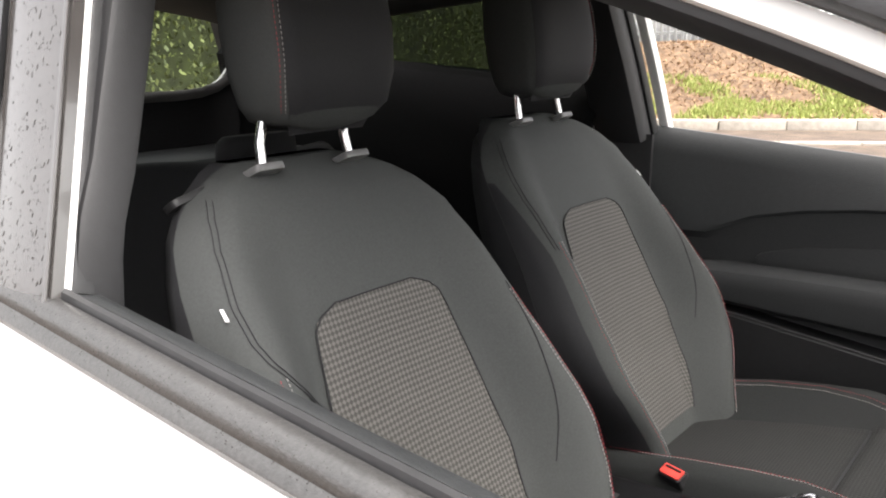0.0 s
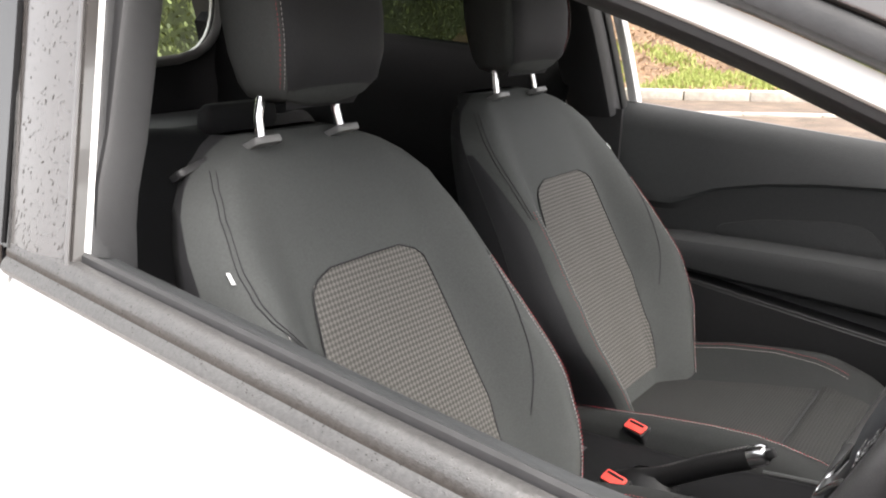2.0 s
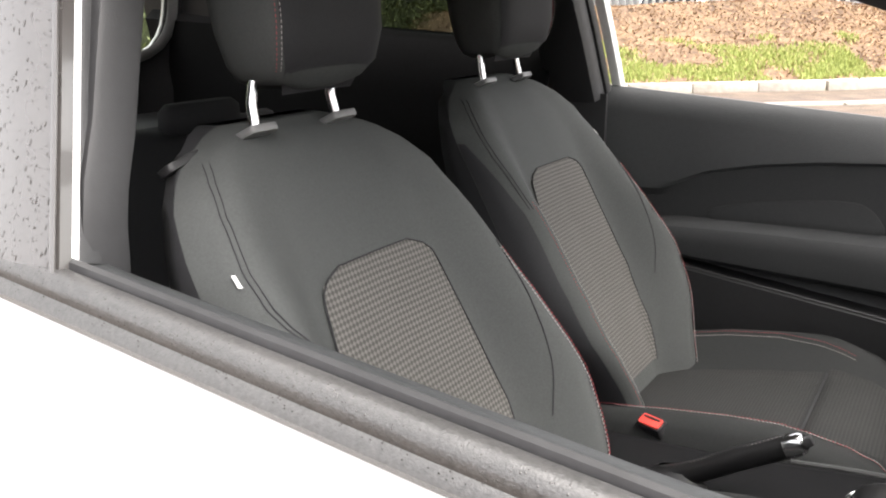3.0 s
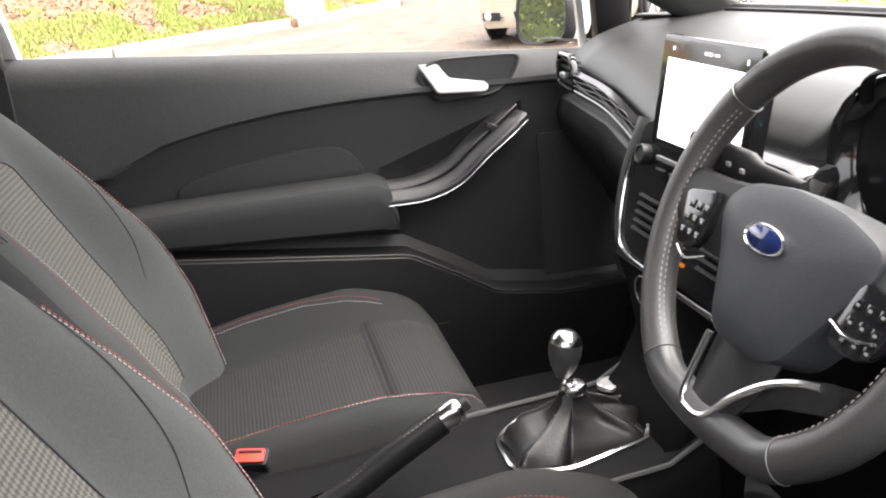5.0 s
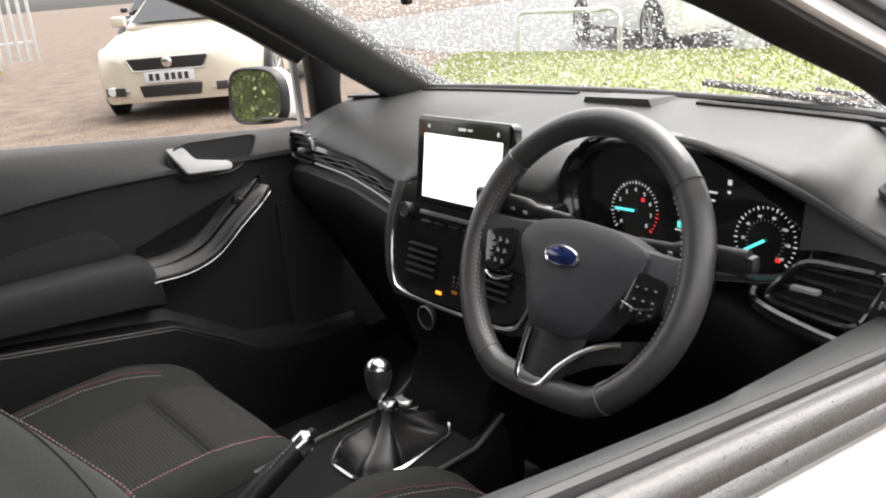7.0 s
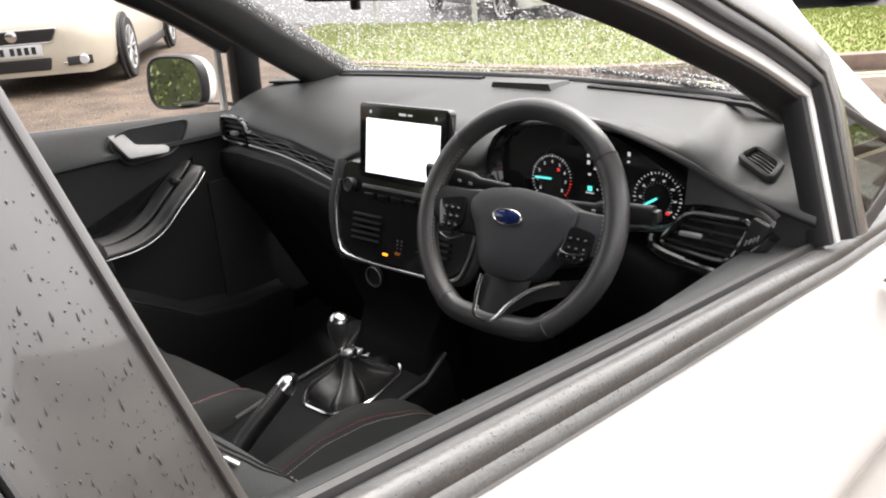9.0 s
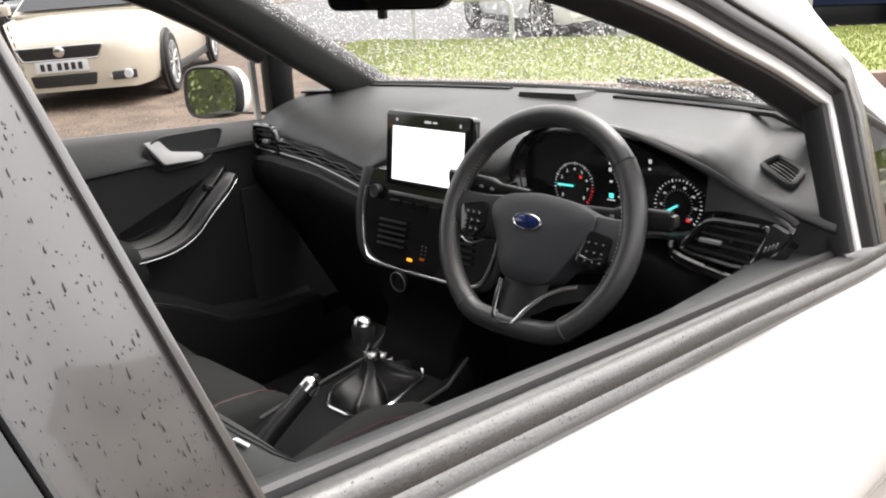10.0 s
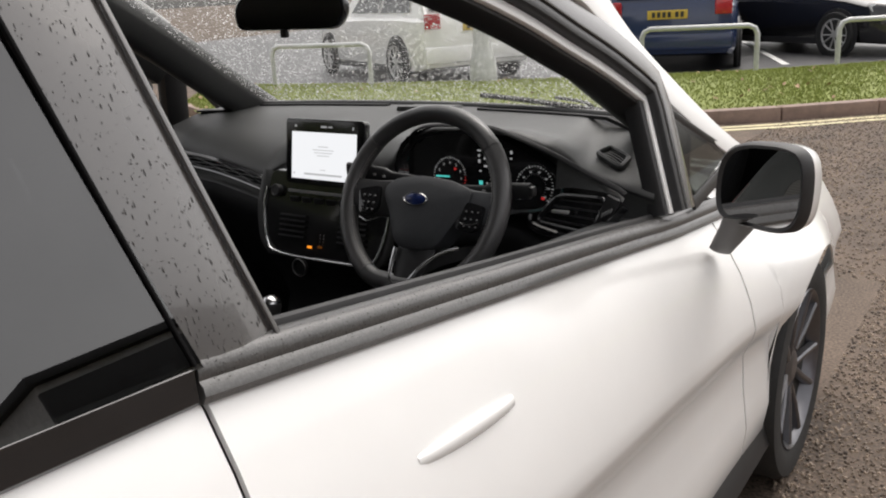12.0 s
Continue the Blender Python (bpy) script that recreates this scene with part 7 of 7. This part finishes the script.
        box("fog_slot", (.24, .02, .085), pose(s * w * .66, a - .006, .31, 0, 0, -s * 18), RUBBER, body, "black fog light slot", .01)
        turned("fog_light", [(.05, 0), (.05, .03), (.04, .04), (0, .04)], frame_pose((s * w * .70, a - .035, .315), (-1, 0, 0), (0, 0, 1)), LAMP_CLEAR, body, "round fog light", 16)
        box("mirror", (.16, .10, .12), pose(s * (w + .07), y3 - .30, b + .06), paint, cabin, "door mirror", .03)
        box("sill", (.05, L - 1.9, .10), pose(s * w * .965, 0, .22), RUBBER, body, "black sill", .02)
    mesh("windscreen", [(-w * .80, y3 - .02, b + .03), (w * .80, y3 - .02, b + .03), (w * .66, y2 + .04, H - .03), (-w * .66, y2 + .04, H - .03)], [(0, 1, 2, 3)], DARKGLASS_CAR, cabin, "windscreen", smooth=False).location = (0, .014, .012)
    mesh("rear_window", [(-w * .76, y0 + .02, b + .06), (w * .76, y0 + .02, b + .06), (w * .64, y1 - .03, H - .06), (-w * .64, y1 - .03, H - .06)], [(0, 1, 2, 3)], DARKGLASS_CAR, cabin, "rear window", smooth=False).location = (0, -.014, .012)
    slab("grille", rounded([(-w * .40, .515), (w * .40, .515), (w * .47, .63), (-w * .47, .63)], .02), .012, frame_pose((0, a + .001, 0), (-1, 0, 0), (0, 0, 1)), RUBBER, body, "black grille", .004)
    for k in range(5):
        box("grille_bar", (W * (.385 + .012 * k), .012, .006), pose(0, a + .014, .530 + .02 * k), DARK, body, "grille bar", .002)
    ring = rounded([(-w * .41, .508), (w * .41, .508), (w * .48, .637), (-w * .48, .637)], .025, 4)
    sweep("grille_frame", [(x, a + .010, z) for x, z in ring], oval(.007, .007, 8), CHROME, body, "bright grille surround", up=(0, 1, 0), closed=True)
    for k in range(4):
        box("lower_bar", (W * .33, .010, .006), pose(0, a + .014, .262 + .024 * k), DARK, body, "lower grille bar", .002)
    turned("front_badge", [(.055, 0), (.055, .012), (.045, .018), (0, .018)], frame_pose((0, a + .014, .585), (-1, 0, 0), (0, 0, 1)), CHROME, body, "plain round badge", 20)
    slab("lower_grille", rounded([(-w * .34, .24), (w * .34, .24), (w * .37, .36), (-w * .37, .36)], .02), .012, frame_pose((0, a + .001, 0), (-1, 0, 0), (0, 0, 1)), RUBBER, body, "black lower grille", .004)
    for y, s, pm in ((a + .012, 1, PLATE_WHITE), (-a - .012, -1, PLATE_YELLOW)):
        z = .44 if s > 0 else .78
        pl = box("number_plate", (.52, .012, .115), pose(0, y, z), pm, body, "number plate", .004)
        for k in range(6):
            box("plate_bar", (.042, .006, .07), pose(-.18 + .068 * k + .03 * (k > 3), y + s * .006, z), RUBBER, pl, "", 0)
    box("rear_bumper", (W * .92, .10, .22), pose(0, -a + .03, .42), paint, body, "rear bumper", .04)
    for s in (-1, 1):
        for y in (a - .82, -a + .78):
            wheel(ob, (s * (w - .005), y, rim_r), s, rim_r, .10, SILVER)
            # no arch is cut; a dark disc stands for the shade in it
            turned("arch", [(rim_r + .05, -.02), (rim_r + .05, .004), (rim_r + .02, .006), (.02, .003)], Matrix.Translation((s * w, y, rim_r)) @ pose(0, 0, 0, 0, 90 * s, 0), RUBBER, body, "flat dark disc for the shade of the wheel arch", 28)
    ob.matrix_basis = m
    return ob


DARKGLASS_CAR = material("car_window_glass", (0.015, 0.017, 0.018), 0.08, vary=0.1)
LAMP_CLEAR = material("clear_lamp", (0.55, 0.56, 0.57), 0.15, vary=0.15, coat=0.6)
TAIL_RED = material("red_lamp", (0.42, 0.015, 0.02), 0.2, vary=0.2, coat=0.6)
PLATE_WHITE = material("white_plate", (0.62, 0.63, 0.64), 0.4, vary=0.03)
PLATE_YELLOW = material("yellow_plate", (0.60, 0.42, 0.06), 0.4, vary=0.03)
GOLD = material("pale_gold_paint", (0.60, 0.55, 0.46), 0.3, metal=0.2, vary=0.03, coat=0.6)
BLACK_PAINT = material("black_paint", (0.012, 0.012, 0.014), 0.2, vary=0.1, coat=0.7)
BLUE_PAINT = material("dark_blue_paint", (0.015, 0.03, 0.085), 0.25, vary=0.1, coat=0.7)


def stand(x, y, heading):
    """A car's pose; heading: degrees from +y, anticlockwise."""
    return pose(x, y, 0.0, 0, 0, heading)


side_car("parked_car", 4.40, 1.79, 1.44, GOLD, stand(-9.45, 4.25, -131), "pale gold saloon on the wet road beyond the car")
side_car("parked_car", 4.05, 1.75, 1.48, BLACK_PAINT, stand(-20.9, 8.3, -128), "black hatchback beyond the gate")
side_car("parked_car", 4.35, 1.80, 1.47, WHITE, stand(-7.03, 10.12, 61), "white hatchback parked behind the verge")
side_car("parked_car", 4.40, 1.82, 1.66, BLUE_PAINT, stand(-3.59, 12.47, 16), "dark blue people carrier parked behind the verge")
side_car("parked_car", 4.15, 1.84, 1.62, BLACK_PAINT, stand(-1.95, 14.3, -121), "black people carrier parked side-on")
side_car("parked_van", 5.0, 1.95, 2.1, WHITE, stand(-23.5, -3.5, -90), "white van behind the fence", hood=1.1, front=0.75)
side_car("parked_van", 5.0, 1.95, 2.1, WHITE, stand(-23.5, -7.5, -90), "white van behind the fence", hood=1.1, front=0.75)


# ---- building across the car park, seen mirrored in the rear side glass ----
RENDER = material("white_wall_render", (0.70, 0.69, 0.67), 0.8, vary=0.12, scale=6, bump=0.3, bump_scale=40)
FASCIA = material("red_fascia_board", (0.42, 0.02, 0.025), 0.4, vary=0.12, scale=8)


def flat_building(x, y0, y1, h, band, label):
    """A flat-roofed building along y whose front faces -x, with a row of windows."""
    ob = thing("showroom_building", (x, (y0 + y1) / 2, 0), label, "building")
    mid, length = (y0 + y1) / 2, y1 - y0
    wall = box("wall", (6.0, length, h), pose(x + 3.0, mid, h / 2), RENDER, ob, "white rendered wall", 0.03)
    box("fascia", (0.12, length + 0.1, 0.75), pose(x - 0.05, mid, h - 0.55), band, wall, "fascia board", 0.02)
    box("roof", (6.5, length + 0.5, 0.18), pose(x + 3.0, mid, h + 0.09), TARMAC, ob, "flat dark roof", 0.03)
    for k in range(5):
        y = y0 + length * (k + 0.5) / 5
        win = box("window", (0.10, length / 5 - 0.8, 1.5), pose(x - 0.03, y, 1.25), RUBBER, wall, "dark framed shop window", 0.02)
        for q in (-1, 1):
            box("pane", (0.02, length / 10 - 0.5, 1.38), pose(x - 0.085, y + q * length / 20 * 0.93, 1.25), DARKGLASS_CAR, win, "", 0.004)


flat_building(13.5, -15.0, 2.0, 3.4, FASCIA, "low white rendered building with a red fascia band")
flat_building(15.5, 7.0, 24.0, 4.5, TARMAC, "tall single-storey white rendered building with a dark fascia band")
